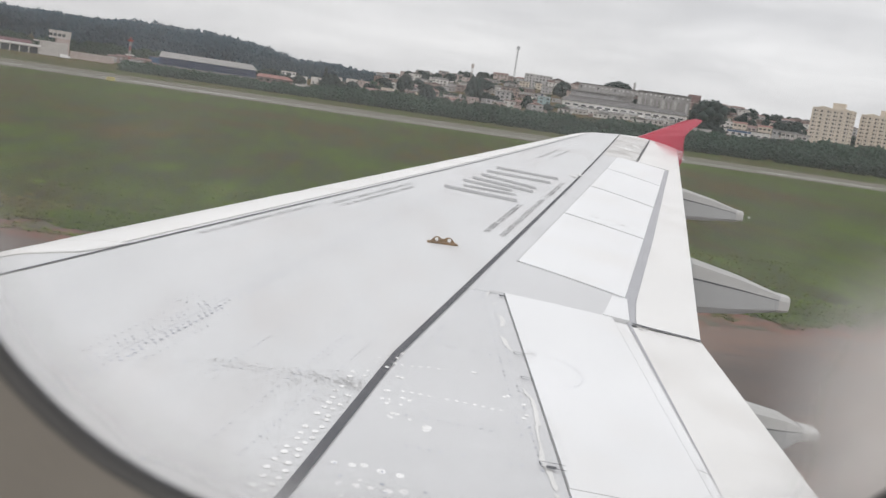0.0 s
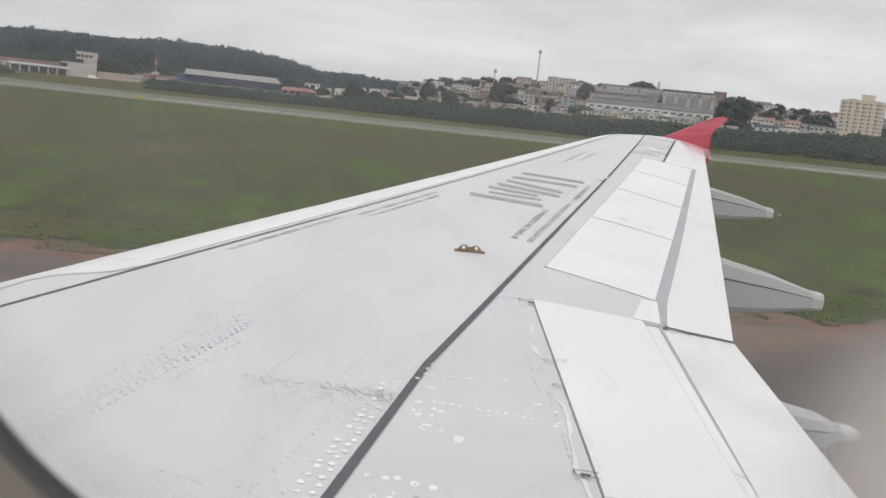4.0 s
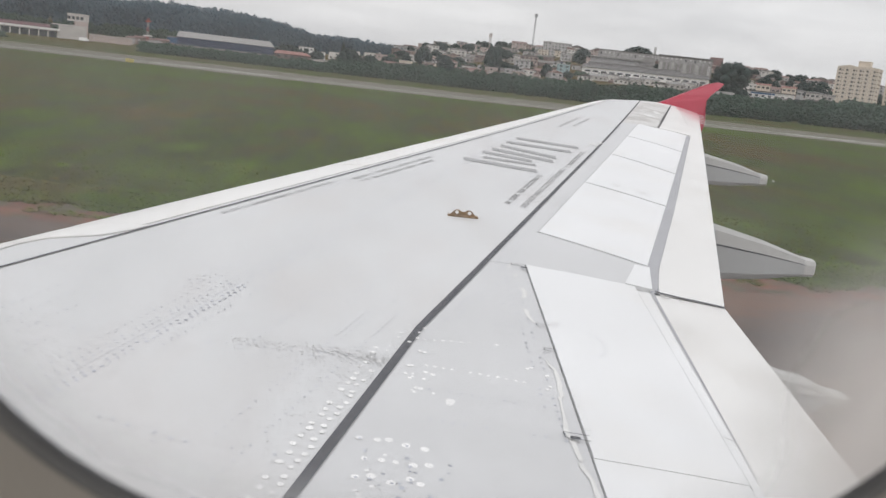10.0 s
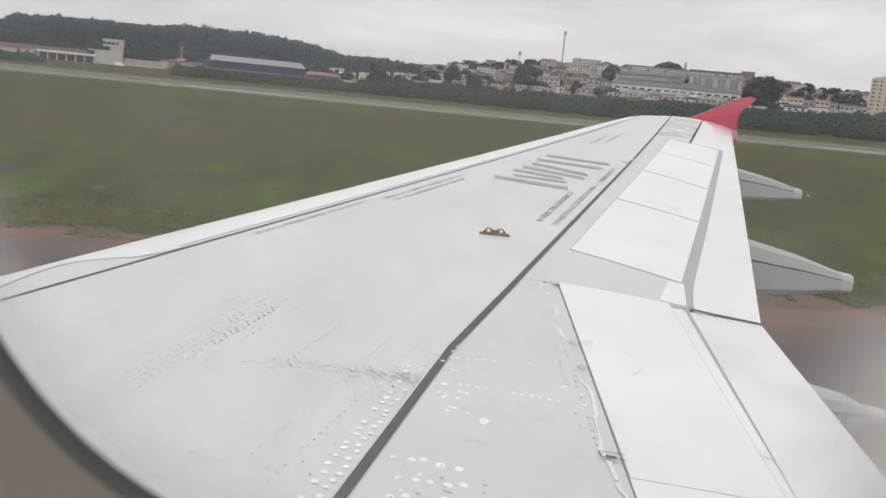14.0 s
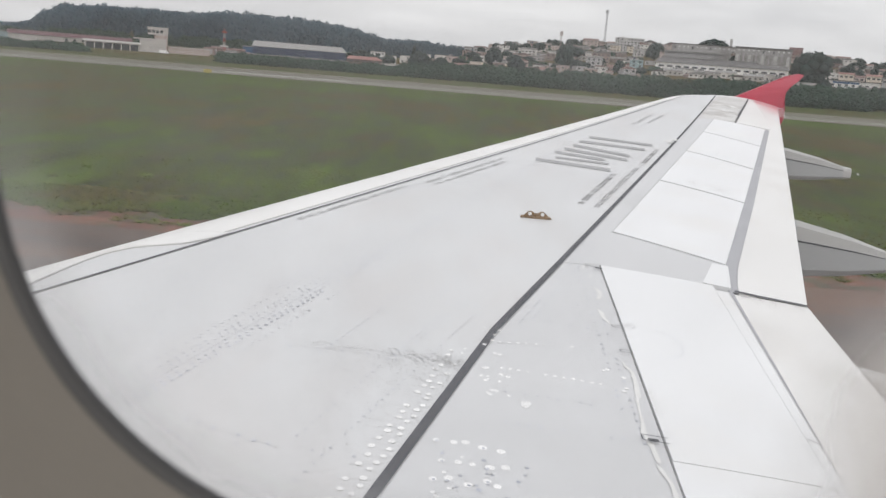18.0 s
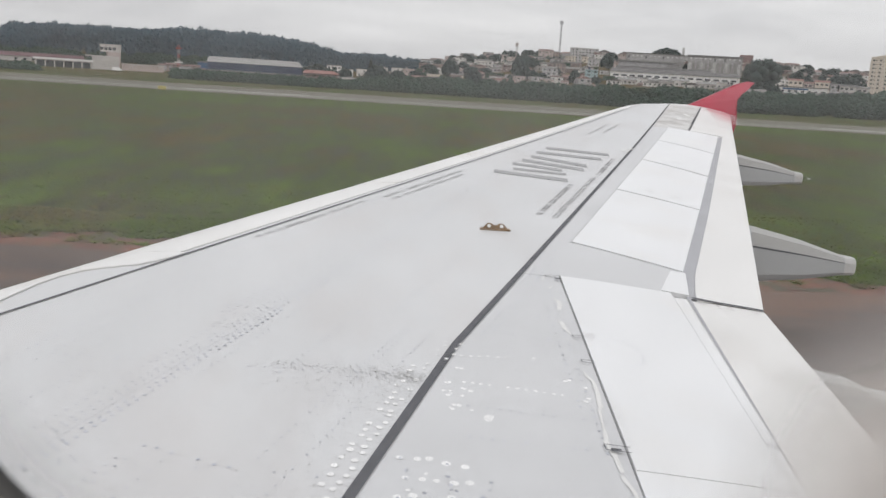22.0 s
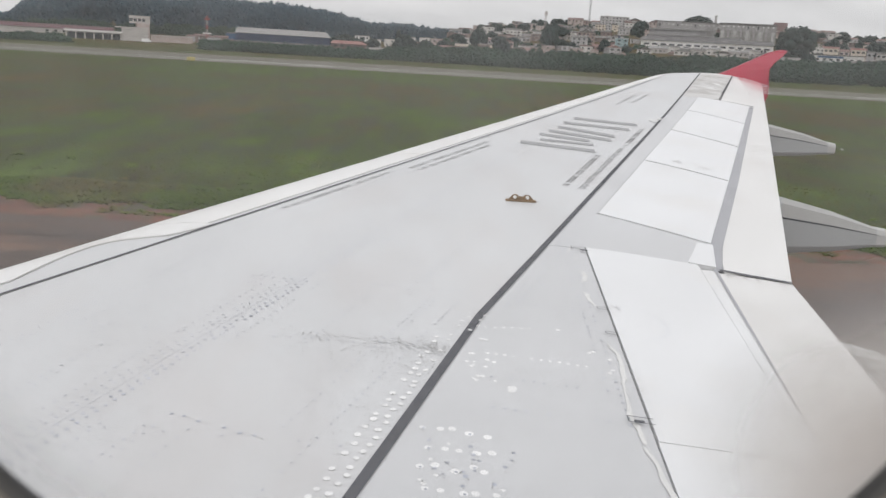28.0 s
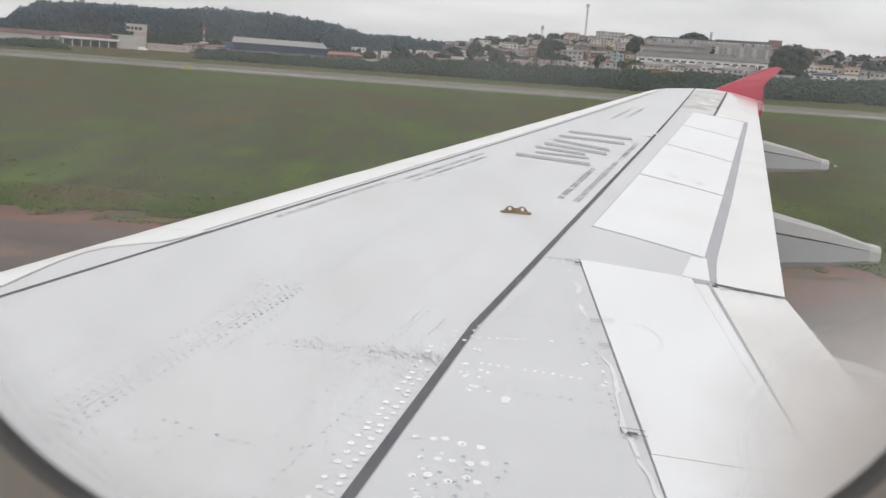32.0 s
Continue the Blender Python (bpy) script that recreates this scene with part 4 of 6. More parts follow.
def rivet_row(p, q, pitch, r, keep=0.9, jitter=0.0007, out=riv, lift=0.0012):
    p, q = Vector(p), Vector(q)
    pitch *= rng.uniform(0.94, 1.12)
    p = p + (q - p).normalized() * rng.uniform(0, pitch)
    n = max(1, int((q - p).length / pitch))
    for i in range(n):
        if rng.random() < keep:
            c = p.lerp(q, i / n)
            out.add(*disc(c.x + rng.uniform(-jitter, jitter), c.y + rng.uniform(-jitter, jitter), r * rng.uniform(0.85, 1.1), lift, 7))


def joint_x(y):
    return 3.07 + 0.342 * (y - 4.13)


for off, r in ((-0.060, 0.0052), (-0.032, 0.0056), (0.030, 0.0074), (0.058, 0.0078)):
    rivet_row((joint_x(2.6) + off, 2.6), (joint_x(6.4) + off, 6.4), 0.046, r, 0.88)
    rivet_row((joint_x(6.4) + off, 6.4), (joint_x(10) + off, 10), 0.05, r * 0.75, 0.6)
jl = strip([(joint_x(2.6), 2.6), (joint_x(11.5), 11.5)], 0.0018, 0.0012)
part("skin_joint", mesh_of("skin_joint", *jl, M_RIVET), None, wing)
# stringer rows, parallel to the joint, rubbed away here and there
for k, off in enumerate((-0.78, -0.66, -0.55, -0.43, -0.31, -0.19, -0.12, 0.13, 0.27, 0.42, 0.56, 0.70, 0.84, 0.98, 1.10)):
    for y0 in np.arange(3.0, 9.5, 0.65):
        y1 = y0 + 0.65
        xa, xb = joint_x(y0) + off, joint_x(y1) + off
        if xb < front_seam(y1) + 0.05 or xa > rear_seam(y0) - 0.1 or rng.random() < (0.4 if off < 0.1 else 0.55):
            continue
        rivet_row((xa, y0), (xb, y1), 0.05, 0.0051, 0.9)
        if rng.random() < 0.35:
            rivet_row((xa + 0.032, y0), (xb + 0.032, y1), 0.05, 0.0047, 0.85)
for y in (3.3, 4.25, 5.06, 5.75, 6.5, 7.3, 8.2):
    rivet_row((front_seam(y) + 0.05, y), (rear_seam(y) - 0.1, y - 0.04), 0.05, 0.0052, 0.42, 0.006)
for off in (0.075, 0.115):
    rivet_row((rear_seam(5.5) + off, 5.5), (rear_seam(7.4) + off, 7.4), 0.05, 0.006, 0.5)
for y in (4.56, 4.80, 5.6, 5.9, 6.2):
    rivet_row((rear_seam(y) + 0.12, y), (5.03, y - 0.03), 0.04, 0.0062, 0.55, 0.004)
for off in (0.0, 0.045):
    rivet_row((4.98 + off, 4.5), (4.99 + off, 6.55), 0.05, 0.0062, 0.6)
rivet_row((4.95, 6.55), (5.10, 7.1), 0.05, 0.0065, 0.7)
# fasteners of the inboard spoiler's hinge bay
for i in range(17):
    a = math.pi * (i / 16 - 0.5)
    riv.add(*disc(5.17 + 0.193 * math.cos(a) ** 0.6, 5.48 + 0.168 * math.sin(a), 0.0045, 0.0096))
# a chordwise row of larger rivets, partly rubbed bright
rivet_row((3.40, 4.36), (3.80, 4.21), 0.055, 0.0078, 0.9, 0.006)
rivet_row((3.40, 5.03), (3.72, 5.03), 0.06, 0.007, 0.6, 0.006)
# heavy bolt rows beside the rear spar
for off, r, y0, y1 in ((-0.062, 0.013, 3.3, 5.05), (-0.11, 0.0135, 3.3, 5.2), (-0.058, 0.009, 5.05, 5.5)):
    rivet_row((rear_seam(y0) + off, y0), (rear_seam(y1) + off, y1), 0.052, r * 0.95, 0.9, 0.008, dots, 0.0005)
rivet_row((rear_seam(5.18) + 0.01, 5.18), (rear_seam(5.48) + 0.02, 5.48), 0.06, 0.011, 1, 0.008, dots, 0.0036)
for y, x1, y1 in ((5.285, 4.76, 5.318), (5.02, 4.96, 4.975)):
    rivet_row((4.49, y), (x1, y1), 0.033, 0.0088, 0.9, 0.003, dots, 0.0005)
for i in range(5):
    for j in range(5):
        x, y = 4.30 + 0.05 * i + 0.02 * (j % 2) + rng.uniform(-0.012, 0.012), 3.90 + 0.115 * j + rng.uniform(-0.02, 0.02)
        dots.add(*disc(x, y, rng.uniform(0.012, 0.017), 0.0005, 8))
        if rng.random() < 0.5:
            riv.add(*disc(x + 0.003, y - 0.004, 0.006, 0.0009))
for i in range(14):
    dots.add(*disc(4.46 + rng.uniform(-0.02, 0.10), 4.92 + rng.uniform(-0.16, 0.10), rng.uniform(0.007, 0.012), 0.0005))
for x, y in ((4.843, 5.328), (4.50, 5.154), (4.52, 5.149), (4.955, 5.115), (4.974, 5.13), (5.033, 5.068), (5.014, 4.937), (5.03, 4.967), (4.50, 4.80), (4.482, 4.80)):
    dots.add(*disc(x, y, rng.uniform(0.009, 0.012), 0.0007, 8))
for i in range(5):
    dots.add(*disc(4.606 + rng.uniform(-0.012, 0.012), 4.705 + rng.uniform(-0.018, 0.018), rng.uniform(0.012, 0.020), 0.0005 + 0.0002 * i, 8, turn=i))
# worn patch of small bolts aft of the spar
for i in range(70):
    x, y = 4.27 + 0.34 * rng.random(), 3.55 + 0.75 * rng.random()
    if x > rear_seam(y) + 0.05:
        (dots if i % 4 == 0 else riv).add(*disc(x, y, rng.uniform(0.006, 0.010), 0.0005, 7, rng.uniform(0.8, 1.2)))
        for q in range(3):
            specks.add(*disc(x + rng.gauss(0, 0.009), y + rng.gauss(0, 0.012), rng.uniform(0.0015, 0.004), 0.0013, 4, rng.uniform(0.6, 1.4), rng.random() * 3))
# darkest wear, where the band meets the spar
for i in range(300):
    x = 4.40 - abs(rng.gauss(0, 0.10))
    y = 5.05 + rng.gauss(0, 0.028) - 0.05 * (x - 3.7)
    if x < rear_seam(y) - 0.03:
        specks.add(*disc(x, y, rng.uniform(0.0016, 0.0042), 0.0012, 4, rng.uniform(0.6, 1.4), rng.random() * 3))
# worn speckled band along a rib
for i in range(760):
    x = 3.66 + 0.66 * rng.random() ** 0.6
    y = 5.07 - 0.05 * (x - 3.7) + rng.gauss(0, 0.034)
    if rng.random() < 0.45:
        y -= abs(rng.gauss(0, 0.16))
    specks.add(*disc(x, y, rng.uniform(0.0014, 0.0040), 0.0012, 4, rng.uniform(0.6, 1.4), rng.random() * 3))
for i in range(800):
    x = 4.42 - abs(rng.gauss(0, 0.30))
    y = 5.0 - abs(rng.gauss(0, 0.42))
    if x > rear_seam(y) - 0.03:
        continue
    specks.add(*disc(x, y, rng.uniform(0.0010, 0.0021), 0.0012, 4, rng.uniform(0.6, 1.4), rng.random() * 3))
for i in range(130):
    x, y = rng.uniform(3.55, 4.20), rng.uniform(3.5, 4.95)
    specks.add(*disc(x, y, rng.uniform(0.0014, 0.0034), 0.002, 4, rng.uniform(0.6, 1.4), rng.random() * 3))
for i in range(80):
    x, y = rng.uniform(2.9, 4.2), rng.uniform(5.2, 8.5)
    if front_seam(y) + 0.1 < x < rear_seam(y) - 0.1:
        specks.add(*disc(x, y, rng.uniform(0.0015, 0.004), 0.002, 4, rng.uniform(0.6, 1.6), rng.random() * 3))
for (cx, cy, n, sx, sy) in ((5.145, 5.66, 60, 0.035, 0.05), (5.13, 5.9, 30, 0.02, 0.12), (6.27, 9.29, 40, 0.035, 0.05), (6.49, 9.13, 45, 0.05, 0.06), (6.40, 9.22, 14, 0.10, 0.06), (6.95, 10.96, 40, 0.05, 0.12), (7.24, 10.25, 16, 0.03, 0.05), (5.12, 4.75, 40, 0.012, 0.2)):
    for i in range(n):
        x, y = rng.gauss(cx, sx * 0.6), rng.gauss(cy, sy * 0.6)
        scuffs.add(*disc(x, y, rng.uniform(0.002, 0.006) * (0.45 if cx < 5.2 else 1.0), 0.0093, 4, rng.uniform(0.5, 2.0), rng.random() * 3))
tagged(part("rivets", riv.mesh("rivets", M_RIVET), None, wing, "rows of grey countersunk rivets"), kind="stuff")
tagged(part("touch_up_dots", dots.mesh("touch_up_dots", M_DOT), None, wing, "white touched-up bolt heads"), kind="stuff")
# half-circles of fasteners ahead of the spoilers, and grime behind the flap gap
for y in (8.35, 10.15, 10.55, 11.55, 11.95):
    for i in range(9):
        a = math.pi * (0.2 + 1.5 * i / 8)
        scuffs.add(*disc(spoiler_front(y) - 0.10 + 0.055 * math.cos(a), y + 0.10 * math.sin(a), 0.0075, 0.0013, 5))
for x0, y0, dx, dy in ((5.93, 6.40, 0.03, -0.16), (5.99, 6.40, 0.05, -0.22), (6.06, 6.39, 0.02, -0.10), (5.90, 6.40, 0.01, -0.08), (6.20, 6.38, 0.03, -0.06)):
    for i in range(26):
        q = rng.random() ** 1.6
        scuffs.add(*disc(x0 + dx * q + rng.gauss(0, 0.006), y0 + dy * q, rng.uniform(0.0012, 0.0035) * (1.2 - q), 0.0023, 4, rng.uniform(1, 3), rng.random()))
tagged(part("scuff_marks", scuffs.mesh("scuff_marks", M_SCUFF), None, wing, "dark scuffs on the spoilers"), kind="stuff")
tagged(part("wear_specks", specks.mesh("wear_specks", M_SPECK), None, wing, "dark specks of worn paint"), kind="stuff")

# white touch-up patches on the skin
for cx, cy, rx, ry in ((6.50, 11.45, 0.045, 0.10), (6.60, 11.59, 0.03, 0.07), (7.95, 14.62, 0.07, 0.14), (8.18, 15.1, 0.05, 0.12)):
    v = []
    for i in range(18):
        a = 2 * math.pi * i / 18
        q = 1 + 0.45 * noise.noise((math.cos(a) * 1.7 + cx, math.sin(a) * 1.7, cy))
        x, y = cx + rx * q * math.cos(a), cy + ry * q * math.sin(a)
        v.append((x, y, top(x, y) + 0.0055))
    part("touch_up_patch", mesh_of("touch_up_patch", v, [tuple(range(18))], M_SEALANT), None, wing)

# smeared white sealant beside the spoiler hinge, and hinge clips across the joint
def smear(points, widths):
    v, f = [], []
    pts = [Vector(p) for p in points]
    n = 8
    for i in range((len(pts) - 1) * n + 1):
        k, t = divmod(i, n)
        k2 = min(k + 1, len(pts) - 1)
        p = pts[min(k, len(pts) - 1)].lerp(pts[k2], t / n)
        w = (widths[min(k, len(pts) - 1)] * (1 - t / n) + widths[k2] * t / n) * (1 + 0.5 * noise.noise((i * 0.7, p.y * 3, 0)))
        for s in (-1, 1):
            v.append((p.x + s * w / 2 + 0.010 * noise.noise((p.y * 9, 4.0, 1.0)), p.y, top(p.x, p.y) + 0.0014))
        if i:
            f.append((2 * i - 2, 2 * i - 1, 2 * i + 1, 2 * i))
    return v, f


for pts, ws in (([(5.055, 4.40), (5.04, 4.6), (5.048, 4.75), (5.053, 4.87), (5.07, 4.90), (5.073, 4.97), (5.08, 5.066), (5.076, 5.142), (5.06, 5.181), (5.052, 5.236)], (0.02, 0.03, 0.01, 0.02, 0.03, 0.03, 0.024, 0.026, 0.018, 0.008)),
                ([(5.028, 6.0), (5.05, 6.01), (5.066, 6.08), (5.058, 6.15), (5.029, 6.19)], (0.02, 0.034, 0.034, 0.03, 0.008)), ([(5.059, 5.66), (5.042, 5.735), (5.032, 5.82), (5.017, 5.85)], (0.006, 0.028, 0.032, 0.012)),
                ([(5.036, 6.33), (5.048, 6.37), (5.065, 6.40)], (0.012, 0.026, 0.012)), ([(5.01, 6.47), (5.03, 6.55), (5.08, 6.62)], (0.008, 0.018, 0.01)), ([(5.05, 4.38), (5.085, 4.1), (5.10, 3.6)], (0.02, 0.03, 0.03))):
    part("sealant_smear", mesh_of("sealant_smear", *smear(pts, [0.72 * q for q in ws]), M_SEALANT), None, wing)
for y, x0, dy0 in ((4.56, 5.02, 0.02), (5.339, 5.058, 0.013), (5.63, 5.062, 0.013), (6.55, 5.04, 0.02)):
    for dy in (-dy0, dy0):
        v, f = strip([(x0, y + dy), (5.115, y + dy - 0.005)], 0.0045, 0.009)
        part("hinge_clip", mesh_of("hinge_clip", v, f, M_SEAM), None, wing)
    v, f = strip([(x0, y - dy0), (x0, y + dy0)], 0.004, 0.009, 0.02)
    part("hinge_clip", mesh_of("hinge_clip", v, f, M_SEAM), None, wing)
for x0, x1, y, w_ in ((5.040, 5.078, 4.541, 0.022), (5.088, 5.128, 6.508, 0.022)):
    v, f = strip([(x0, y), (x1, y)], w_, 0.0105, 0.02)
    part("hinge_lug", mesh_of("hinge_lug", v, f, M_SEAM), None, wing, "dark hinge lug")
for y in (8.17, 8.47, 8.93, 10.04, 10.34, 10.61, 11.82):
    v, f = strip([(spoiler_front(y) - 0.06, y), (spoiler_front(y) + 0.004, y - 0.012)], 0.007, 0.010)
    part("hinge_mark", mesh_of("hinge_mark", v, f, M_LETTER), None, wing)
# dark strip over the slot between the two flaps, its shade put into colour
v, f = strip([(5.87, 6.455), (6.0, 6.43), (6.27, 6.41)], 0.030, 0.0075, 0.05)
part("flap_gap", mesh_of("flap_gap", v, f, M_SEAM), None, wing, "dark strip standing for the shaded gap between the flaps")
v, f = strip([(rear_seam(14.2) + 0.505, 14.2), (rear_seam(16.34) + 0.525, 16.34)], 0.017, 0.010)
part("aileron_gap", mesh_of("aileron_gap", v, f, M_SEAM), None, wing)

# ---------------------------------------------------------------- cabin window and shell
WY = 1.76
WX0, WX1, WZ0, WZ1, WR = 4.198, 4.472, 1.308, 1.668, 0.105


def rounded(x0, x1, z0, z1, r, n=32):
    pts = []
    for cx, cz, a0 in ((x1 - r, z0 + r, -90), (x1 - r, z1 - r, 0), (x0 + r, z1 - r, 90), (x0 + r, z0 + r, 180)):
        for i in range(n + 1):
            a = radians(a0 + 90 * i / n)
            pts.append((cx + r * math.cos(a), cz + r * math.sin(a)))
    return pts


def rings(levels, closed=False):
    """Loft of window-shaped rings: (grow, y) pairs."""
    v, f = [], []
    k = 0
    for g, y in levels:
        ring_ = rounded(WX0 - g, WX1 + g, WZ0 - g, WZ1 + g, WR + g)
        k = len(ring_)
        v += [(x, y, z) for x, z in ring_]
    for s in range(len(levels) - 1):
        for i in range(k):
            j = (i + 1) % k
            f.append((s * k + i, s * k + j, (s + 1) * k + j, (s + 1) * k + i))
    return v, f


window_1 = tagged(new("window_1"), "oval cabin window with grey rubber seal and taupe trim", "window", kind="structure")
v, f = rings([(0.060, WY - 0.055), (0.032, WY - 0.030), (0.014, WY - 0.010), (0.0033, WY - 0.003)])
part("trim_ring", mesh_of("trim_ring", v, f, M_TRIM, True), None, window_1, "grey-taupe moulded plastic surround")
v, f = rings([(0.0042, WY - 0.0036), (0.0030, WY - 0.0052), (0.0012, WY - 0.0045), (0.0, WY - 0.001), (0.011, WY + 0.012), (0.030, WY + 0.030)])
part("seal", mesh_of("seal", v, f, M_GASKET, True), None, window_1, "dark grey rubber seal")
ring_ = rounded(WX0 - 0.009, WX1 + 0.009, WZ0 - 0.009, WZ1 + 0.009, WR + 0.009)
v = [(x, WY + 0.006, z) for x, z in ring_] + [(x, WY + 0.009, z) for x, z in ring_]
k = len(ring_)
pane = part("pane", mesh_of("pane", v, [tuple(range(k)), tuple(range(k, 2 * k))[::-1]], M_PANE), None, window_1, "scratched acrylic pane with dried smears")
pane.visible_shadow = False


def wall_with_hole(name, y, x0, x1, z0, z1, grow, mat):
    ring_w = rounded(WX0 - grow, WX1 + grow, WZ0 - grow, WZ1 + grow, WR + grow)
    k = len(ring_w)
    cx, cz = (WX0 + WX1) / 2, (WZ0 + WZ1) / 2
    v = [(x, y, z) for x, z in ring_w]
    for x, z in ring_w:
        dx, dz = x - cx, z - cz
        s = min(((x1 if dx > 0 else x0) - cx) / dx if abs(dx) > 1e-6 else 1e9, ((z1 if dz > 0 else z0) - cz) / dz if abs(dz) > 1e-6 else 1e9)
        v.append((cx + dx * s, y, cz + dz * s))
    for ex, ez in ((x0, z0), (x1, z0), (x1, z1), (x0, z1)):
        near = min(range(k), key=lambda q: (v[k + q][0] - ex) ** 2 + (v[k + q][2] - ez) ** 2)
        v[k + near] = (ex, y, ez)
    f = [(i, (i + 1) % k, k + (i + 1) % k, k + i) for i in range(k)]
    return mesh_of(name, v, f, mat)


def shell(name, me, label):
    return tagged(new(name, me), label, "cabin wall", kind="structure")


shell("wall_window_side", wall_with_hole("wall_window_side", WY - 0.055, 3.0, 5.7, -0.1, 2.05, 0.060, M_TRIM), "taupe cabin side wall panel")
shell("floor", box_mesh("floor", 3.0, 5.7, -1.7, 1.7, -0.16, -0.10, M_CABIN), "plain cabin floor")
shell("ceiling", box_mesh("ceiling", 3.0, 5.7, -1.7, 1.7, 2.05, 2.11, M_CABIN), "plain cabin ceiling")
shell("wall_aft", box_mesh("wall_aft", 5.7, 5.76, -1.7, 1.7, -0.1, 2.05, M_CABIN), "plain cabin wall")
shell("wall_forward", box_mesh("wall_forward", 2.94, 3.0, -1.7, 1.7, -0.1, 2.05, M_CABIN), "plain cabin wall")
shell("wall_far_low", box_mesh("wall_far_low", 3.0, 5.7, -1.76, -1.7, -0.1, 1.25, M_CABIN), "plain cabin wall below the windows")
shell("wall_far_high", box_mesh("wall_far_high", 3.0, 5.7, -1.76, -1.7, 1.66, 2.05, M_CABIN), "plain cabin wall above the windows")

# round fuselage outside the cabin, straight at the height of the windows
FY, FZ0, FZ1 = WY + 0.030, 0.30, 1.75


def profile():
    """Cross-section from the keel up the window side, over the top and down the far side."""
    right = []
    for i in range(13):
        a = radians(90 * i / 12)
        right.append((FY * math.sin(a) ** 0.8, FZ0 - 1.45 * max(0.0, math.cos(a)) ** 0.8))
    right += [(FY, 1.25), (FY, 1.66)]
    for i in range(13):
        a = radians(90 * i / 12)
        right.append((FY * max(0.0, math.cos(a)) ** 0.8, FZ1 + 1.2 * math.sin(a) ** 0.8))
    return right + [(-y, z) for y, z in right[-2:0:-1]]


prof = profile()
fx = [-5.0, 0.0] + sorted([3.0 + 0.57 * i for i in range(5)] + [3.24 + 0.57 * i for i in range(5)] + [5.7]) + [8.5, 13.0]
fx = sorted(set(round(x, 3) for x in fx))
fv = [(x, y, z) for x in fx for y, z in prof]
ff = []
k = len(prof)
for i in range(len(fx) - 1):
    xm = (fx[i] + fx[i + 1]) / 2
    for j in range(k):
        j2 = (j + 1) % k
        (y0, z0), (y1, z1) = prof[j], prof[j2]
        flat_side = abs(y0) > FY - 0.001 and abs(y1) > FY - 0.001
        if flat_side and 3.0 < xm < 5.7:
            if y0 > 0:
                continue
            if min(z0, z1) > 1.2 and max(z0, z1) < 1.7 and any(3.24 + 0.57 * q < xm < 3.57 + 0.57 * q for q in range(4)):
                continue
        ff.append((i * k + j, (i + 1) * k + j, (i + 1) * k + j2, i * k + j2))
ff += [tuple(range(k)), tuple(range((len(fx) - 1) * k, len(fx) * k))[::-1]]
shell("wall_fuselage", mesh_of("wall_fuselage", fv, ff, M_SLAT), "white painted round aeroplane fuselage")
shell("wall_fuselage_window", wall_with_hole("wall_fuselage_window", FY, 3.0, 5.7, FZ0, FZ1, 0.030, M_SLAT), "white painted fuselage side round the window")
for i in range(5):
    x = 3.0 + 0.57 * i
    shell("wall_far_pier", box_mesh("wall_far_pier", x, min(x + 0.24, 5.7), -1.76, -1.7, 1.25, 1.66, M_CABIN), "plain cabin wall between the windows")


# ---------------------------------------------------------------- trees
def mesh_np(name, verts, tris, mat):
    me = bpy.data.meshes.new(name)
    me.vertices.add(len(verts))
    me.vertices.foreach_set("co", np.asarray(verts, np.float32).ravel())
    n = len(tris)
    me.loops.add(n * 3)
    me.loops.foreach_set("vertex_index", np.asarray(tris, np.int32).ravel())
    me.polygons.add(n)
    me.polygons.foreach_set("loop_start", np.arange(0, n * 3, 3, dtype=np.int32))
    me.materials.append(mat)
    me.update(calc_edges=True)
    return me


ico = bmesh.new()
bmesh.ops.create_icosphere(ico, subdivisions=1, radius=1.0)
ICO_V = np.array([v.co[:] for v in ico.verts])
ico.verts.index_update()
ICO_F = np.array([[v.index for v in f.verts] for f in ico.faces])
ico.free()


def crown(seed, lobes, leaves, leaf, tall=1.0, spread=0.62):
    """A crown of radius about 1 and height about 2 * tall around its base at z = 0: lumps with leaf sprays over them."""
    g = np.random.RandomState(seed)
    vs, ts, k = [], [], 0
    cen = []
    for i in range(lobes):
        a = 2 * math.pi * (i + g.rand() * 0.6) / lobes
        rr = spread * math.sqrt(g.rand())
        cen.append((rr * math.cos(a), rr * math.sin(a), tall * (0.45 + 1.15 * g.rand()), 0.34 + 0.22 * g.rand()))
    cen.append((0, 0, tall * 1.5, 0.42))
    for cx, cy, cz, r in cen:
        v = ICO_V * (r * 0.86) * (1 + 0.25 * (g.rand(len(ICO_V), 1) - 0.5)) * np.array([1, 1, 0.85 * max(tall, 0.6)]) + np.array([cx, cy, cz])
        vs.append(v)
        ts.append(ICO_F + k)
        k += len(v)
    for i in range(leaves):
        cx, cy, cz, r = cen[g.randint(len(cen))]
        d = g.normal(size=3)
        d /= np.linalg.norm(d)
        d[2] = abs(d[2]) if g.rand() < 0.75 else d[2]
        p = np.array([cx, cy, cz]) + d * r * (0.85 + 0.28 * g.rand()) * np.array([1, 1, 0.85 * max(tall, 0.6)])
        t = np.cross(d, g.normal(size=3))
        t /= np.linalg.norm(t) + 1e-9
        b = np.cross(d, t) + 0.5 * d * g.normal()
        s = leaf * (0.6 + 0.8 * g.rand())
        v = np.array([p - t * s, p + t * s * 0.9 + b * 0.2 * s, p + b * s * 1.1, p - t * s * 0.3 - b * s])
        vs.append(v)
        ts.append(np.array([[0, 1, 2], [0, 3, 1]]) + k)
        k += 4
    return np.concatenate(vs), np.concatenate(ts)


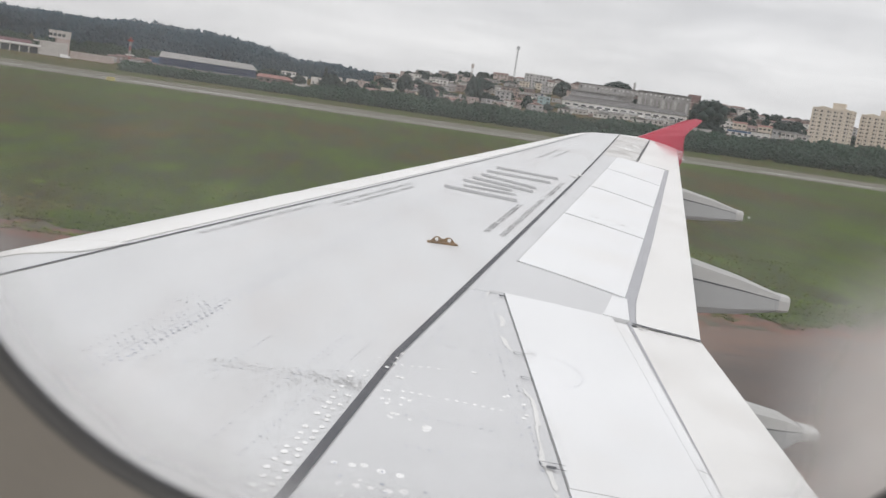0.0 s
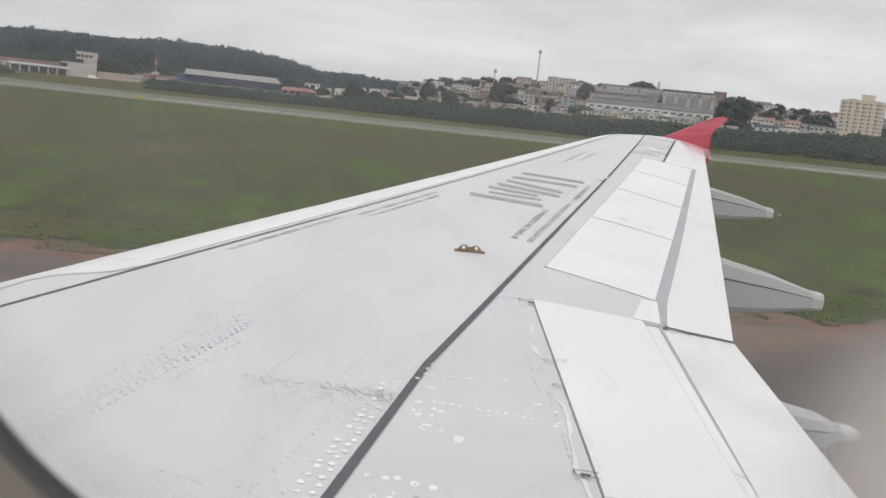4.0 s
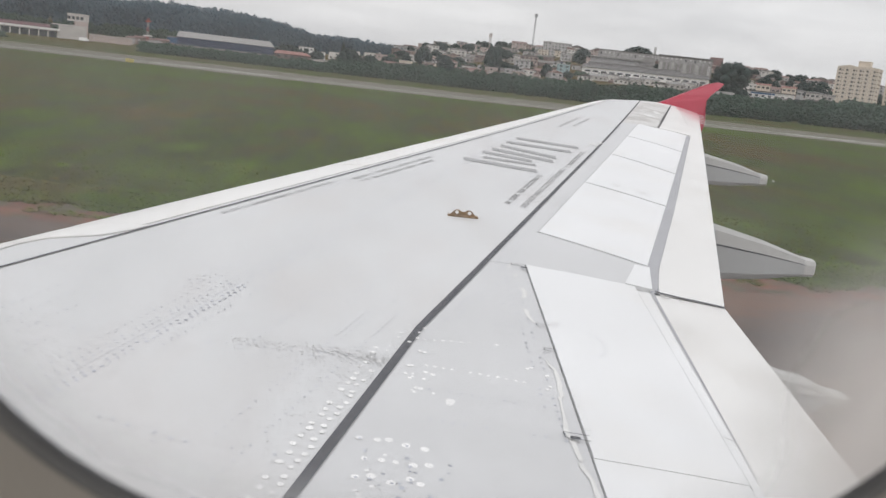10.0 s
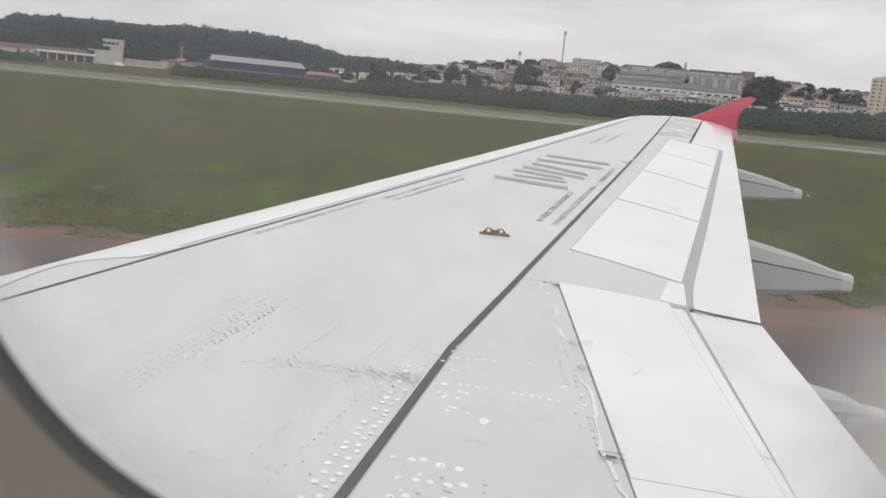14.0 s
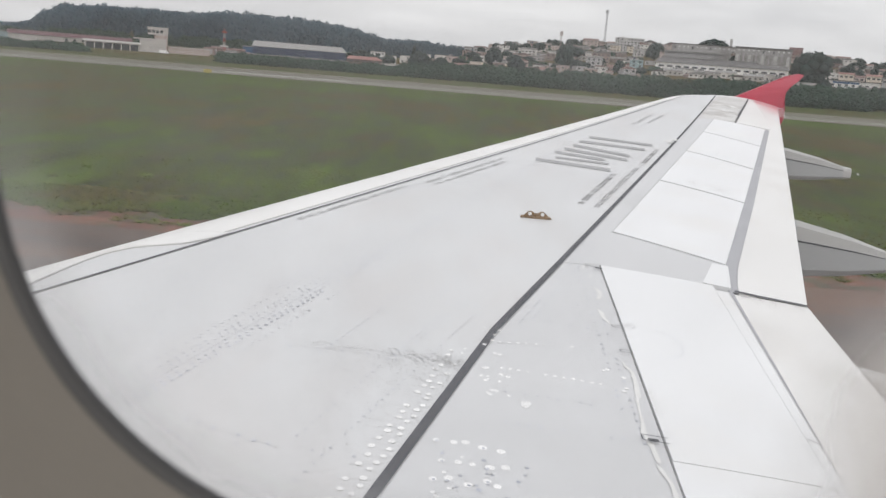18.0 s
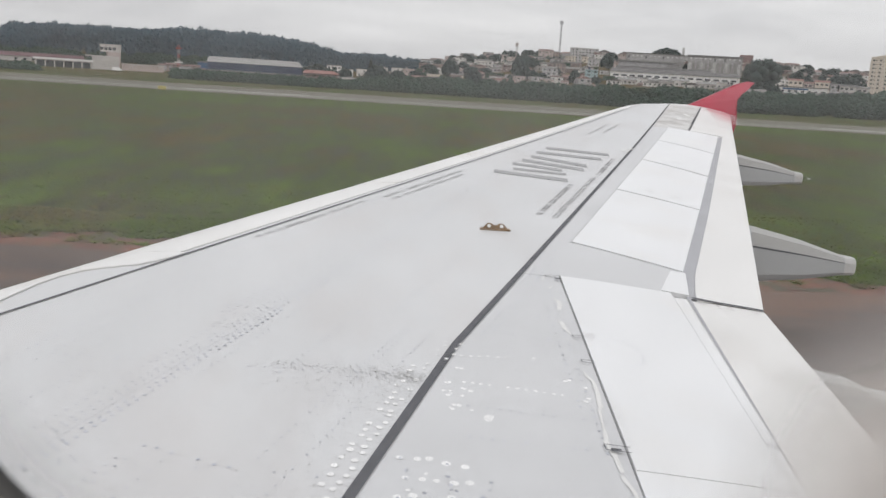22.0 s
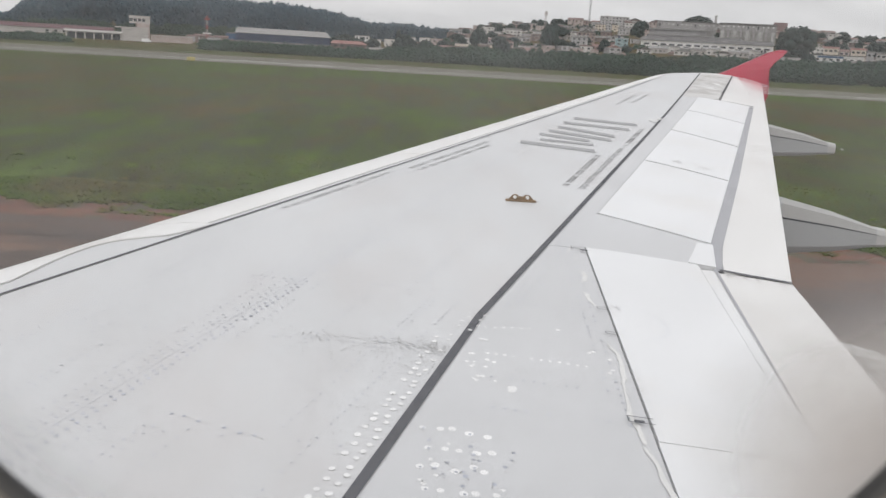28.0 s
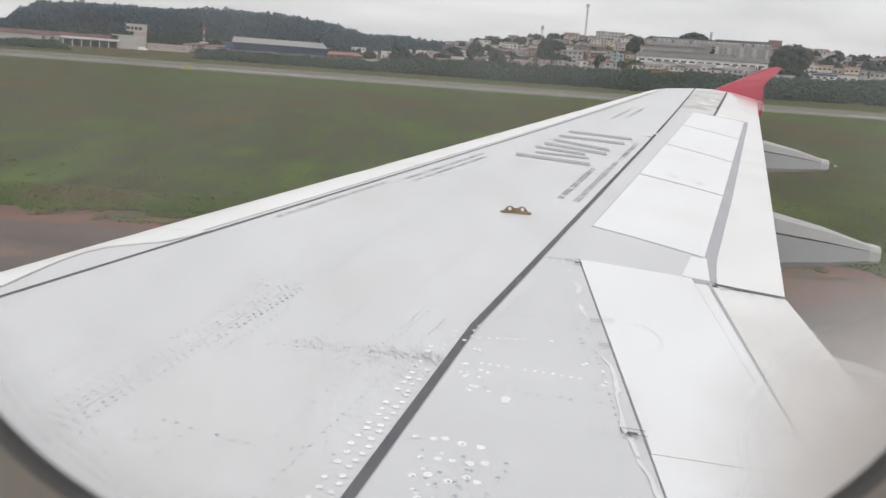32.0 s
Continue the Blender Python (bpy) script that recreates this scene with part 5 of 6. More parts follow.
def dome(seed, lobes, leaves, leaf):
    """A round, dense crown of radius 1 and height about 1.7 over its base: lumps all over a dome, with leaf sprays."""
    g = np.random.RandomState(seed)
    vs, ts, k, cen = [], [], 0, []
    for i in range(lobes):
        a = 2.39996 * i + g.rand() * 0.5
        up = 1 - (i + 0.5) / lobes * 1.15
        rr = math.sqrt(max(0.0, 1 - up * up)) * (0.70 + 0.10 * g.rand())
        cen.append((rr * math.cos(a), rr * math.sin(a), 0.62 + up * (0.70 + 0.14 * g.rand()), 0.26 + 0.13 * g.rand()))
    cen += [(0, 0, 0.72, 0.66), (0.2, -0.2, 0.5, 0.5)]
    for cx, cy, cz, r in cen:
        v = ICO_V * (r * 0.9) * (1 + 0.2 * (g.rand(len(ICO_V), 1) - 0.5)) + np.array([cx, cy, cz])
        vs.append(v)
        ts.append(ICO_F + k)
        k += len(v)
    for i in range(leaves):
        cx, cy, cz, r = cen[g.randint(lobes)]
        d = g.normal(size=3)
        d /= np.linalg.norm(d)
        p = np.array([cx, cy, cz]) + d * r * (0.85 + 0.3 * g.rand())
        t = np.cross(d, g.normal(size=3))
        t /= np.linalg.norm(t) + 1e-9
        b = np.cross(d, t) + 0.5 * d * g.normal()
        q = leaf * (0.6 + 0.8 * g.rand())
        vs.append(np.array([p - t * q, p + t * q * 0.9 + b * 0.2 * q, p + b * q * 1.1, p - t * q * 0.3 - b * q]))
        ts.append(np.array([[0, 1, 2], [0, 3, 1]]) + k)
        k += 4
    return np.concatenate(vs), np.concatenate(ts)


def upright(seed, clumps, leaves, leaf, low=0.15, core=0.75):
    """A tall crown of radius 1 and height about 1.9: loose clumps of leaf sprays one over another, wider in the upper half."""
    g = np.random.RandomState(seed)
    vs, ts, k, cen = [], [], 0, []
    for i in range(clumps):
        z = low + (1.66 - low) * (i + g.rand()) / clumps
        wide = 0.78 * math.sqrt(max(0.12, 1 - ((z - 1.05) / 0.95) ** 2))
        a = 2 * math.pi * g.rand()
        rr = wide * (0.25 + 0.75 * g.rand())
        cen.append((rr * math.cos(a), rr * math.sin(a), z, 0.28 + 0.14 * g.rand()))
    for cx, cy, cz, r in cen:
        if core:
            v = ICO_V * (r * core) * (1 + 0.5 * (g.rand(len(ICO_V), 1) - 0.5)) * np.array([1.0, 1.0, 0.6]) + np.array([cx, cy, cz])
            vs.append(v)
            ts.append(ICO_F + k)
            k += len(v)
    for i in range(leaves):
        cx, cy, cz, r = cen[g.randint(len(cen))]
        p = np.array([cx, cy, cz]) + g.normal(size=3) * r * np.array([0.62, 0.62, 0.42])
        d = g.normal(size=3)
        d /= np.linalg.norm(d)
        t = np.cross(d, g.normal(size=3))
        t /= np.linalg.norm(t) + 1e-9
        b = np.cross(d, t)
        q = leaf * (0.6 + 0.8 * g.rand())
        vs.append(np.array([p - t * q, p + t * q * 0.9 + b * 0.2 * q, p + b * q * 1.1, p - t * q * 0.3 - b * q]))
        ts.append(np.array([[0, 1, 2], [0, 3, 1]]) + k)
        k += 4
    return np.concatenate(vs), np.concatenate(ts)


def trunk_mesh(seed, h, r):
    g = random.Random(seed)
    out = Batch()
    p = Vector((0, 0, -0.4))
    n = 4
    for i in range(n):
        q = p + Vector((g.uniform(-0.1, 0.1) * h * 0.2, g.uniform(-0.1, 0.1) * h * 0.2, (h + 0.4) / n))
        out.add(*tube(p, q, r * (1 - 0.15 * i), r * (1 - 0.15 * (i + 1)), 7))
        p = q
    for i in range(5):
        a = 2 * math.pi * i / 5 + g.random()
        out.add(*tube(p - Vector((0, 0, h * 0.15)), p + Vector((math.cos(a) * h * 0.4, math.sin(a) * h * 0.4, h * 0.35)), r * 0.45, r * 0.12, 5))
    return out.mesh("trunk", M_BARK)


CROWNS = [mesh_np("crown", *dome(40 + i, 15 + 3 * i, 520, 0.07), M_LEAF_DARK) for i in range(4)]
TRUNKS = [trunk_mesh(60 + i, 1.0, 0.06) for i in range(2)]


def tree(b, r, width, height, label, group="", seed=0, z=None):
    x, y = polar(b, r)
    t = thing("tree", (x, y, (terrain(x, y) if z is None else z) - 0.3), label, "tree", group, turn=seed * 1.7)
    tr = part("trunk", TRUNKS[seed % 2], None, t)
    stem = height * 0.28
    tr.scale = (stem * 1.3, stem * 1.3, stem)
    c = part("crown", CROWNS[seed % 4], None, t)
    c.scale = (width / 2, width / 2, (height - stem * 0.6) / 1.8)
    c.location = (0, 0, stem * 0.5)
    return t


def woods(name, variants, spots, mat, label, category):
    """Many crowns joined into one mesh; spots are x, y, z, radius, height."""
    vs, ts, k = [], [], 0
    for i, (x, y, z, r, h) in enumerate(spots):
        v, t = variants[i % len(variants)]
        a = i * 2.4
        c, s = math.cos(a), math.sin(a)
        w = np.empty_like(v)
        w[:, 0] = (v[:, 0] * c - v[:, 1] * s) * r + x
        w[:, 1] = (v[:, 0] * s + v[:, 1] * c) * r + y
        w[:, 2] = v[:, 2] * h / 1.9 + z
        vs.append(w)
        ts.append(t + k)
        k += len(v)
    return tagged(new(name, mesh_np(name, np.concatenate(vs), np.concatenate(ts), mat)), label, category, kind="stuff")


g = np.random.RandomState(5)
# wooded hill
FOREST_TOP = [(-60, 0.9), (-27, 0.75), (-26.2, 0.95), (-25.5, 1.6), (-24.6, 2.0), (-23, 2.12), (-17.2, 2.22), (-15.2, 2.5), (-11.2, 2.4), (-8.4, 2.25), (-7.0, 1.92), (-5.6, 1.62), (-3.5, 1.7), (-2, 1.6), (0, 1.5)]
FB, FE = [p[0] for p in FOREST_TOP], [p[1] for p in FOREST_TOP]
spots = []
for i in range(2700):
    b = -44 + 45 * g.rand()
    if b < -30 and g.rand() < 0.5:
        continue
    r = (690 if b < -7.8 else 740) + 560 * g.rand() ** 0.9
    if b > -8 and r < 900:
        continue
    if b > -3.4 and g.rand() < (b + 3.4) / 4:
        continue
    x, y = polar(b, r)
    z = terrain(x, y)
    cap = EYE.z + r * math.tan(radians(float(np.interp(b, FB, FE)))) - z
    h = min(cap * (0.86 + 0.16 * g.rand()), 15 + 9 * g.rand())
    if h > 4:
        rr = 4.2 + 2.8 * g.rand()
        hc = min(h + 1, (2.7 + 1.3 * g.rand()) * rr)
        spots.append((x, y, z + h - hc, rr, hc))
tops = []
for b in np.arange(-40, -0.5, 0.17):
    bb = b + 0.2 * (g.rand() - 0.5)
    x, y = polar(bb, 1215 + 40 * g.rand())
    z = terrain(x, y)
    top_z = EYE.z + 1230 * math.tan(radians(float(np.interp(bb, FB, FE)) + 0.50 * (g.rand() - 0.66)))
    if top_z - z > 5:
        rr = 3.0 + 3.4 * g.rand() ** 1.5
        hc = min(top_z - z + 1, (2.0 + 1.0 * g.rand()) * rr)
        tops.append((x, y, top_z - hc, rr, hc))
# crest and hill both take the leaf colour tinted for haze
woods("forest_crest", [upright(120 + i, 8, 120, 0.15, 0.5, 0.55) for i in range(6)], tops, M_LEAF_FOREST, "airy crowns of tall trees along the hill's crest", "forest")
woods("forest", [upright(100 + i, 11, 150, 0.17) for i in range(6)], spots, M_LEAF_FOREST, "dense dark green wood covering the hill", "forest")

# scrub and trees between the runway and the town
HEDGE_TOP = [(-60, -0.05), (-26, -0.1), (-23.8, -0.05), (-22.6, -0.35), (-16.2, -0.35), (-15.6, 0.1), (-13.8, 0.14), (-8, 0.1), (-4.8, 0.1), (-4.2, 0.32), (-1.5, 0.42), (0.2, 0.5), (5.4, 0.64), (9, 0.58), (11, 0.66), (13.5, 0.74), (17.5, 0.80), (18.8, 0.9), (22.2, 0.85), (26.4, 1.2), (32, 1.4), (60, 1.2)]
QB, QE = [p[0] for p in HEDGE_TOP], [p[1] for p in HEDGE_TOP]
spots = []
for i in range(2300):
    b = -48 + 100 * g.rand()
    if -23.4 < b < -15.8:
        continue
    r = 425 + 150 * g.rand() ** 1.3
    if b < -5:
        r = 425 + 60 * g.rand()
    x, y = polar(b, r)
    z = terrain(x, y)
    top_z = EYE.z + r * math.tan(radians(float(np.interp(b, QB, QE)))) - z
    low = min(1.0, 0.45 + (r - 425) / 90)
    h = max(1.6, top_z * low * (0.62 + 0.46 * g.rand()))
    rr = (2.3 + 2.7 * g.rand()) * (0.7 + 0.05 * h)
    hc = min(h + 0.5, 2.6 * rr)
    spots.append((x, y, z + h - hc, rr, hc))
for i in range(260):
    b = -34 + 20.5 * g.rand()
    x, y = polar(b, 672 + 30 * g.rand())
    spots.append((x, y, terrain(x, y) - 0.5, 3 + 2 * g.rand(), 5 + 4 * g.rand()))
woods("scrub", [upright(200 + i, 9 + i % 3, 190, 0.17, 0.05, 0.8) for i in range(6)], spots, M_LEAF, "thick belt of green scrub beyond the runway", "scrub")

# single trees that stand out
def tree_to(b, r, width, top_e, label, seed):
    x, y = polar(b, r)
    return tree(b, r, width, EYE.z + r * math.tan(radians(top_e)) - terrain(x, y), label, seed=seed)


tree_to(5.5, 690, 14, 2.32, "large dark green tree among the houses", 3)
tree_to(10.8, 860, 14, 2.66, "dark round tree beside the pale block", 0)
for i in range(7):
    tree_to(-8.0 + 0.42 * i, 690 + 12 * (i % 3), 12, 0.75 + 0.12 * (i % 3), "green tree on the slope behind the shed", i)
tree_to(1.1, 700, 14, 1.85, "dark green tree among the houses", 2)
tree_to(2.6, 600, 12, 1.40, "dark green tree above the scrub", 1)
tree_to(8.9, 700, 9, 1.6, "dark green tree above the scrub", 2)
BIG = mesh_np("crown", *dome(77, 46, 2600, 0.04), M_LEAF_DARK)
big = tree_to(19.98, 700, 29, 3.02, "broad round dark green tree beside the warehouse", 0)
big.children[1].data = BIG
tree(14.36, 1010, 32, 19.0, "broad domed dark green tree above the warehouse roof", seed=1, z=EYE.z + 1010 * math.tan(radians(2.18)))
tree_to(-3.5, 560, 15, 1.22, "spreading green tree at the scrub's edge", 2)
tree_to(-3.9, 600, 3.4, 1.72, "slender dark green conifer above the scrub", 1)
tree_to(-2.2, 565, 11, 0.95, "spreading green tree at the scrub's edge", 3)
tree(5.9, 850, 27, 15, "large dark green tree among the houses", seed=1)
tree(11.0, 960, 16, 15, "dark green tree beside a pale house", seed=2)
tree(4.0, 1080, 14, 9, "dark green tree on the skyline", seed=3)
tree(2.7, 1090, 13, 8, "dark green tree on the skyline", seed=0)
tree(23.9, 950, 20, 14, "dark green tree behind the houses", seed=2)
tree(22.4, 980, 17, 11, "dark green tree behind the houses", seed=1)
tree(24.9, 940, 18, 11, "dark green tree behind the houses", seed=3)
tree(31.6, 790, 24, 16, "broad green tree beside the apartment blocks", seed=0)
tree(33.1, 790, 20, 14, "broad green tree beside the apartment blocks", seed=2)
tree(-15.5, 470, 6, 4.6, "round dark bush near the mast", seed=1)
for i in range(125):
    b = -1.5 + 35 * g.rand()
    r = 690 + 510 * g.rand()
    if 10.5 < b < 20 and r < 930:
        continue
    tree(b, r, 8 + 9 * g.rand(), 6.5 + 7 * g.rand(), "small dark green tree between the houses", "town trees", seed=i)


spots = []
for i in range(800):
    b = -3 + 38 * g.rand()
    r = 585 + 660 * g.rand()
    x, y = polar(b, r)
    if 10.8 < b < 19.2 and 780 < r < 960:
        continue
    spots.append((x, y, terrain(x, y) - 0.4, 2.2 + 2.4 * g.rand(), 2.5 + 3.5 * g.rand() ** 2))
woods("garden_shrubs", [crown(300 + i, 6, 60, 0.2, 0.9, 0.7) for i in range(4)], spots, M_LEAF, "dark green shrubs in the gardens of the town", "shrubs")


# ---------------------------------------------------------------- buildings
def facing(b, r, turn=0.0):
    """Pose at a bearing and distance whose local y axis points away from the aeroplane."""
    x, y = polar(b, r)
    return x, y, -radians(b) + radians(turn)


UNIT_WIN = box_mesh("window", -0.5, 0.5, -0.06, 0.06, 0.0, 1.0, M_WINDOW)
UNIT_FRAME = box_mesh("sill", -0.5, 0.5, -0.10, 0.10, 0.0, 1.0, M_PLASTER)


def add_window(parent, x, y, z, w, h, sill=True, mesh=None):
    o = part("window", mesh or UNIT_WIN, None, parent)
    o.location, o.scale = (x, y, z), (w, 1, h)
    if sill:
        s = part("sill", UNIT_FRAME, None, o)
        s.location, s.scale = (0, -0.02, -0.10), (1.15, 1, 0.10)
    return o


def gable_roof(w, d, h, rise, over=0.5, along_x=True):
    x, y = w / 2 + over, d / 2 + over
    t = 0.18
    if along_x:
        v = [(-x, -y, h), (x, -y, h), (x, y, h), (-x, y, h), (-x, 0, h + rise), (x, 0, h + rise)]
    else:
        v = [(-x, -y, h), (-x, y, h), (x, y, h), (x, -y, h), (0, -y, h + rise), (0, y, h + rise)]
        v = [v[3], v[2], v[1], v[0], v[4], v[5]]
        v = [(x, -y, h), (x, y, h), (-x, y, h), (-x, -y, h), (0, -y, h + rise), (0, y, h + rise)]
        f = [(0, 1, 5, 4), (2, 3, 4, 5), (3, 0, 4), (1, 2, 5), (3, 2, 1, 0)]
        return v, f
    f = [(0, 1, 5, 4), (2, 3, 4, 5), (3, 0, 4), (1, 2, 5), (3, 2, 1, 0)]
    return v, f


rng = random.Random(21)


def house(b, r, w, d, h, wall, roof_kind, roof_mat, label, turn=0.0, group="hillside houses", z=None, sill=False):
    x, y, a = facing(b, r, turn)
    base = (terrain(x, y) if z is None else z) - 1.0
    t = thing("house", (x, y, base), label, "house", group, turn=a)
    hh = h + 1.0
    part("wall", box_mesh("wall", -w / 2, w / 2, -d / 2, d / 2, 0, hh, wall), None, t)
    if roof_kind == "flat":
        part("roof", box_mesh("roof", -w / 2 - 0.25, w / 2 + 0.25, -d / 2 - 0.25, d / 2 + 0.25, hh + 0.002, hh + 0.35, roof_mat), None, t)
        if rng.random() < 0.35:
            part("water_tank", box_mesh("water_tank", -w * 0.3, -w * 0.3 + 1.8, -0.9, 0.9, hh + 0.352, hh + 1.9, rng.choice((M_BLUE, M_CONCRETE, M_PLASTER))), None, t)
    else:
        part("roof", mesh_of("roof", *gable_roof(w, d, hh + 0.002, w * 0.13 if roof_kind == "gx" else w * 0.17, 0.5, roof_kind == "gx"), roof_mat), None, t)
    if group and rng.random() < 0.55:
        side = rng.choice((-1, 1))
        ax, aw, ah = side * (w / 2 + 0.005), rng.uniform(3, 5), hh * rng.uniform(0.45, 0.8)
        x0, x1 = sorted((ax, ax + side * aw))
        part("annex", box_mesh("annex", x0, x1, -d / 2 - 1.2, d / 3, 0, ah, rng.choice(WALLS)), None, t)
        part("annex_roof", mesh_of("annex_roof", [(x0 - 0.2, -d / 2 - 1.7, ah + 0.003), (x1 + 0.2, -d / 2 - 1.7, ah + 0.003), (x1 + 0.2, d / 3, ah + 0.9), (x0 - 0.2, d / 3, ah + 0.9), (x0 - 0.2, d / 3, ah + 0.003), (x1 + 0.2, d / 3, ah + 0.003)],
                                   [(0, 1, 2, 3), (1, 5, 2), (0, 3, 4), (5, 4, 3, 2), (0, 4, 5, 1)], rng.choice((M_FIBRE, M_TILE))), None, t)
    floors = max(1, int(h // 2.9))
    cols = max(2, int(w // 3.4))
    for k in range(floors):
        for c in range(cols):
            if rng.random() < 0.86:
                ww = rng.choice((1.2, 1.5, 1.9))
                add_window(t, -w / 2 + (c + 0.5) * w / cols + rng.uniform(-0.3, 0.3), -d / 2 - 0.02, 1.0 + k * 2.9 + rng.uniform(0.8, 1.05), ww, rng.choice((1.1, 1.3)), sill)
    return t


WORD = {"white_plaster": "white plastered", "peach_plaster": "peach plastered", "bare_brick": "bare brick", "cream_apartment_plaster": "cream plastered", "weathered_concrete": "grey rendered", "faded_teal_paint": "faded teal painted"}
RWORD = {"clay_roof_tiles": "clay tile roof", "fibre_cement_roof": "grey sheet roof", "weathered_concrete": "flat concrete roof", "orange_roof": "orange tiled roof"}
for row, r in enumerate((610, 680, 750, 830, 920, 1010, 1100, 1190)):
    step = 14.5 / r * 57.3
    b = -2.0 + 0.3 * (row % 3)
    if row > 5:
        b = -0.8
    while b < 34:
        b += step * rng.uniform(0.78, 1.36)
        rr = r + rng.uniform(-22, 22)
        if 10.8 < b < 19.7 and rr < 940:
            continue
        if 25.2 < b < 31.6 and 680 < rr < 780:
            continue
        if rng.random() < 0.06:
            continue
        w, d = rng.uniform(7.5, 16), rng.uniform(6, 10)
        h = rng.choice((3.2, 3.4, 5.9, 6.2, 6.3, 8.8))
        wall = rng.choice(WALLS)
        kind = rng.choice(("flat", "gx", "gx", "gy"))
        rm = rng.choice((M_TILE, M_TILE, M_FIBRE, M_FIBRE)) if kind != "flat" else rng.choice((M_CONCRETE, M_FIBRE))
        storey = {1: "single-storey", 2: "two-storey", 3: "three-storey"}[max(1, int(h // 2.9))]
        house(b, rr, w, d, h, wall, kind, rm, "%s %s house with %s" % (storey, WORD[wall.name], RWORD[rm.name]), rng.uniform(-28, 28))

# larger pale block under the mast
house(9.35, 1000, 29, 14, 14.5, M_CONCRETE, "flat", M_CONCRETE, "pale grey multi-storey block with flat roof", 8, group="")
house(7.0, 1040, 16, 12, 9, M_PEACH, "gx", M_TILE, "peach house with clay tile roof below the mast", -6, group="")
house(9.9, 760, 10, 10, 9, M_TEAL, "flat", M_CONCRETE, "faded teal house with flat concrete roof", 5, group="")


def big_block(name, b0, b1, r, top_e, base_e, depth, wall, label, category, turn=0.0):
    """A long building between two bearings with its eaves at an elevation; returns the thing, its width and height."""
    bm_ = (b0 + b1) / 2
    w = 2 * r * math.tan(radians((b1 - b0) / 2))
    x, y, a = facing(bm_, r, turn)
    z0 = min(EYE.z + r * math.tan(radians(base_e)), terrain(x, y) - 0.5)
    h = EYE.z + r * math.tan(radians(top_e)) - z0
    t = thing(name, (x, y, z0), label, category, turn=a)
    part("wall", box_mesh("wall", -w / 2, w / 2, 0, depth, 0, h, wall), None, t)
    return t, w, h


# warehouse: a long white front, sheds behind it, and the tall grey hall
t, w, h = big_block("warehouse", 11.05, 18.75, 800, 1.56, 0.6, 40, M_FRONT, "long white factory front with dark windows and grey sheet roof", "warehouse")
rise = 800 * (math.tan(radians(1.88)) - math.tan(radians(1.56)))
part("roof", mesh_of("roof", [(-w / 2 - 1, -1, h + 0.01), (w / 2 + 1, -1, h + 0.01), (w / 2 + 1, 40, h + rise), (-w / 2 - 1, 40, h + rise), (-w / 2 - 1, 40, h + 0.01), (w / 2 + 1, 40, h + 0.01)],
                             [(0, 1, 2, 3), (1, 5, 2), (0, 3, 4), (5, 4, 3, 2), (0, 4, 5, 1)], M_OLDROOF), None, t)
for i in range(15):
    x = -w / 2 + 5 + i * (w - 10) / 14
    add_window(t, x, -0.03, h - 3.7, 4.6, 1.5)
    # flat dark panel, the shade inside an opening put into colour
    o = part("opening", UNIT_WIN, None, t)
    o.location, o.scale = (x - 1.2, -0.03, h - 9.4), (2.6 + 1.6 * (i % 2), 1, 3.4 + 1.0 * (i % 3))
    if i % 3 == 1:
        o = part("loading_door", UNIT_WIN, None, t)
        o.location, o.scale = (x + 3.3, -0.03, h - 8.0), (1.2, 1, 4.6)
    if i % 2 == 0:
        part("pilaster", box_mesh("pilaster", x + 3.0, x + 3.5, -0.35, -0.01, 0, h - 0.3, M_PLASTER), None, t)
v = [(-10 + x, -16 + y, z) for x, y, z in [(-16, 0, h - 7), (16, 0, h - 7), (16, 15.5, h - 4.6), (-16, 15.5, h - 4.6)]]
for sx, sw, sh in ((-38, 17, 5.2), (8, 14, 4.6), (30, 18, 5.4)):
    lean = part("lean_to", box_mesh("lean_to", sx, sx + sw, -13, -0.4, 0, sh, M_OFFWHITE), None, t)
    part("lean_to_roof", mesh_of("lean_to_roof", [(sx - 0.5, -13.5, sh + 0.003), (sx + sw + 0.5, -13.5, sh + 0.003), (sx + sw + 0.5, -0.4, sh + 0.003), (sx - 0.5, -0.4, sh + 0.003), (sx + sw / 2, -13.5, sh + 2.4), (sx + sw / 2, -0.4, sh + 2.4)],
                                 [(0, 1, 4), (2, 3, 5), (1, 2, 5, 4), (3, 0, 4, 5), (3, 2, 1, 0)], M_SHEET), None, lean)
part("awning", mesh_of("awning", v + [(x, y, z - 0.4) for x, y, z in v], [(0, 1, 2, 3), (7, 6, 5, 4), (0, 4, 5, 1), (1, 5, 6, 2), (2, 6, 7, 3), (3, 7, 4, 0)], M_SHEET), None, t)

def vents(t, w, h, n, dark):
    """A row of bright vents under the eaves, some of them dark."""
    for i in range(n):
        x = -w / 2 + 3 + i * (w - 6) / (n - 1)
        o = part("vent_window", UNIT_WIN if i in dark else UNIT_VENT, None, t)
        o.location, o.scale = (x, -0.04, h - (4.6 if i in dark else 3.0)), (1.25, 1, 2.4 if i in dark else 1.2)


UNIT_VENT = box_mesh("vent_window", -0.5, 0.5, -0.06, 0.06, 0, 1, M_BRIGHT)
t, w, h = big_block("factory_hall", 15.62, 18.8, 900, 2.75, 1.2, 45, M_HALL, "tall weathered grey factory hall with a row of bright vents", "factory")
part("roof", box_mesh("roof", -w / 2 - 0.6, w / 2 + 0.6, -0.6, 45.6, h + 0.003, h + 0.6, M_OLDROOF), None, t)
vents(t, w, h, 11, (5, 7))
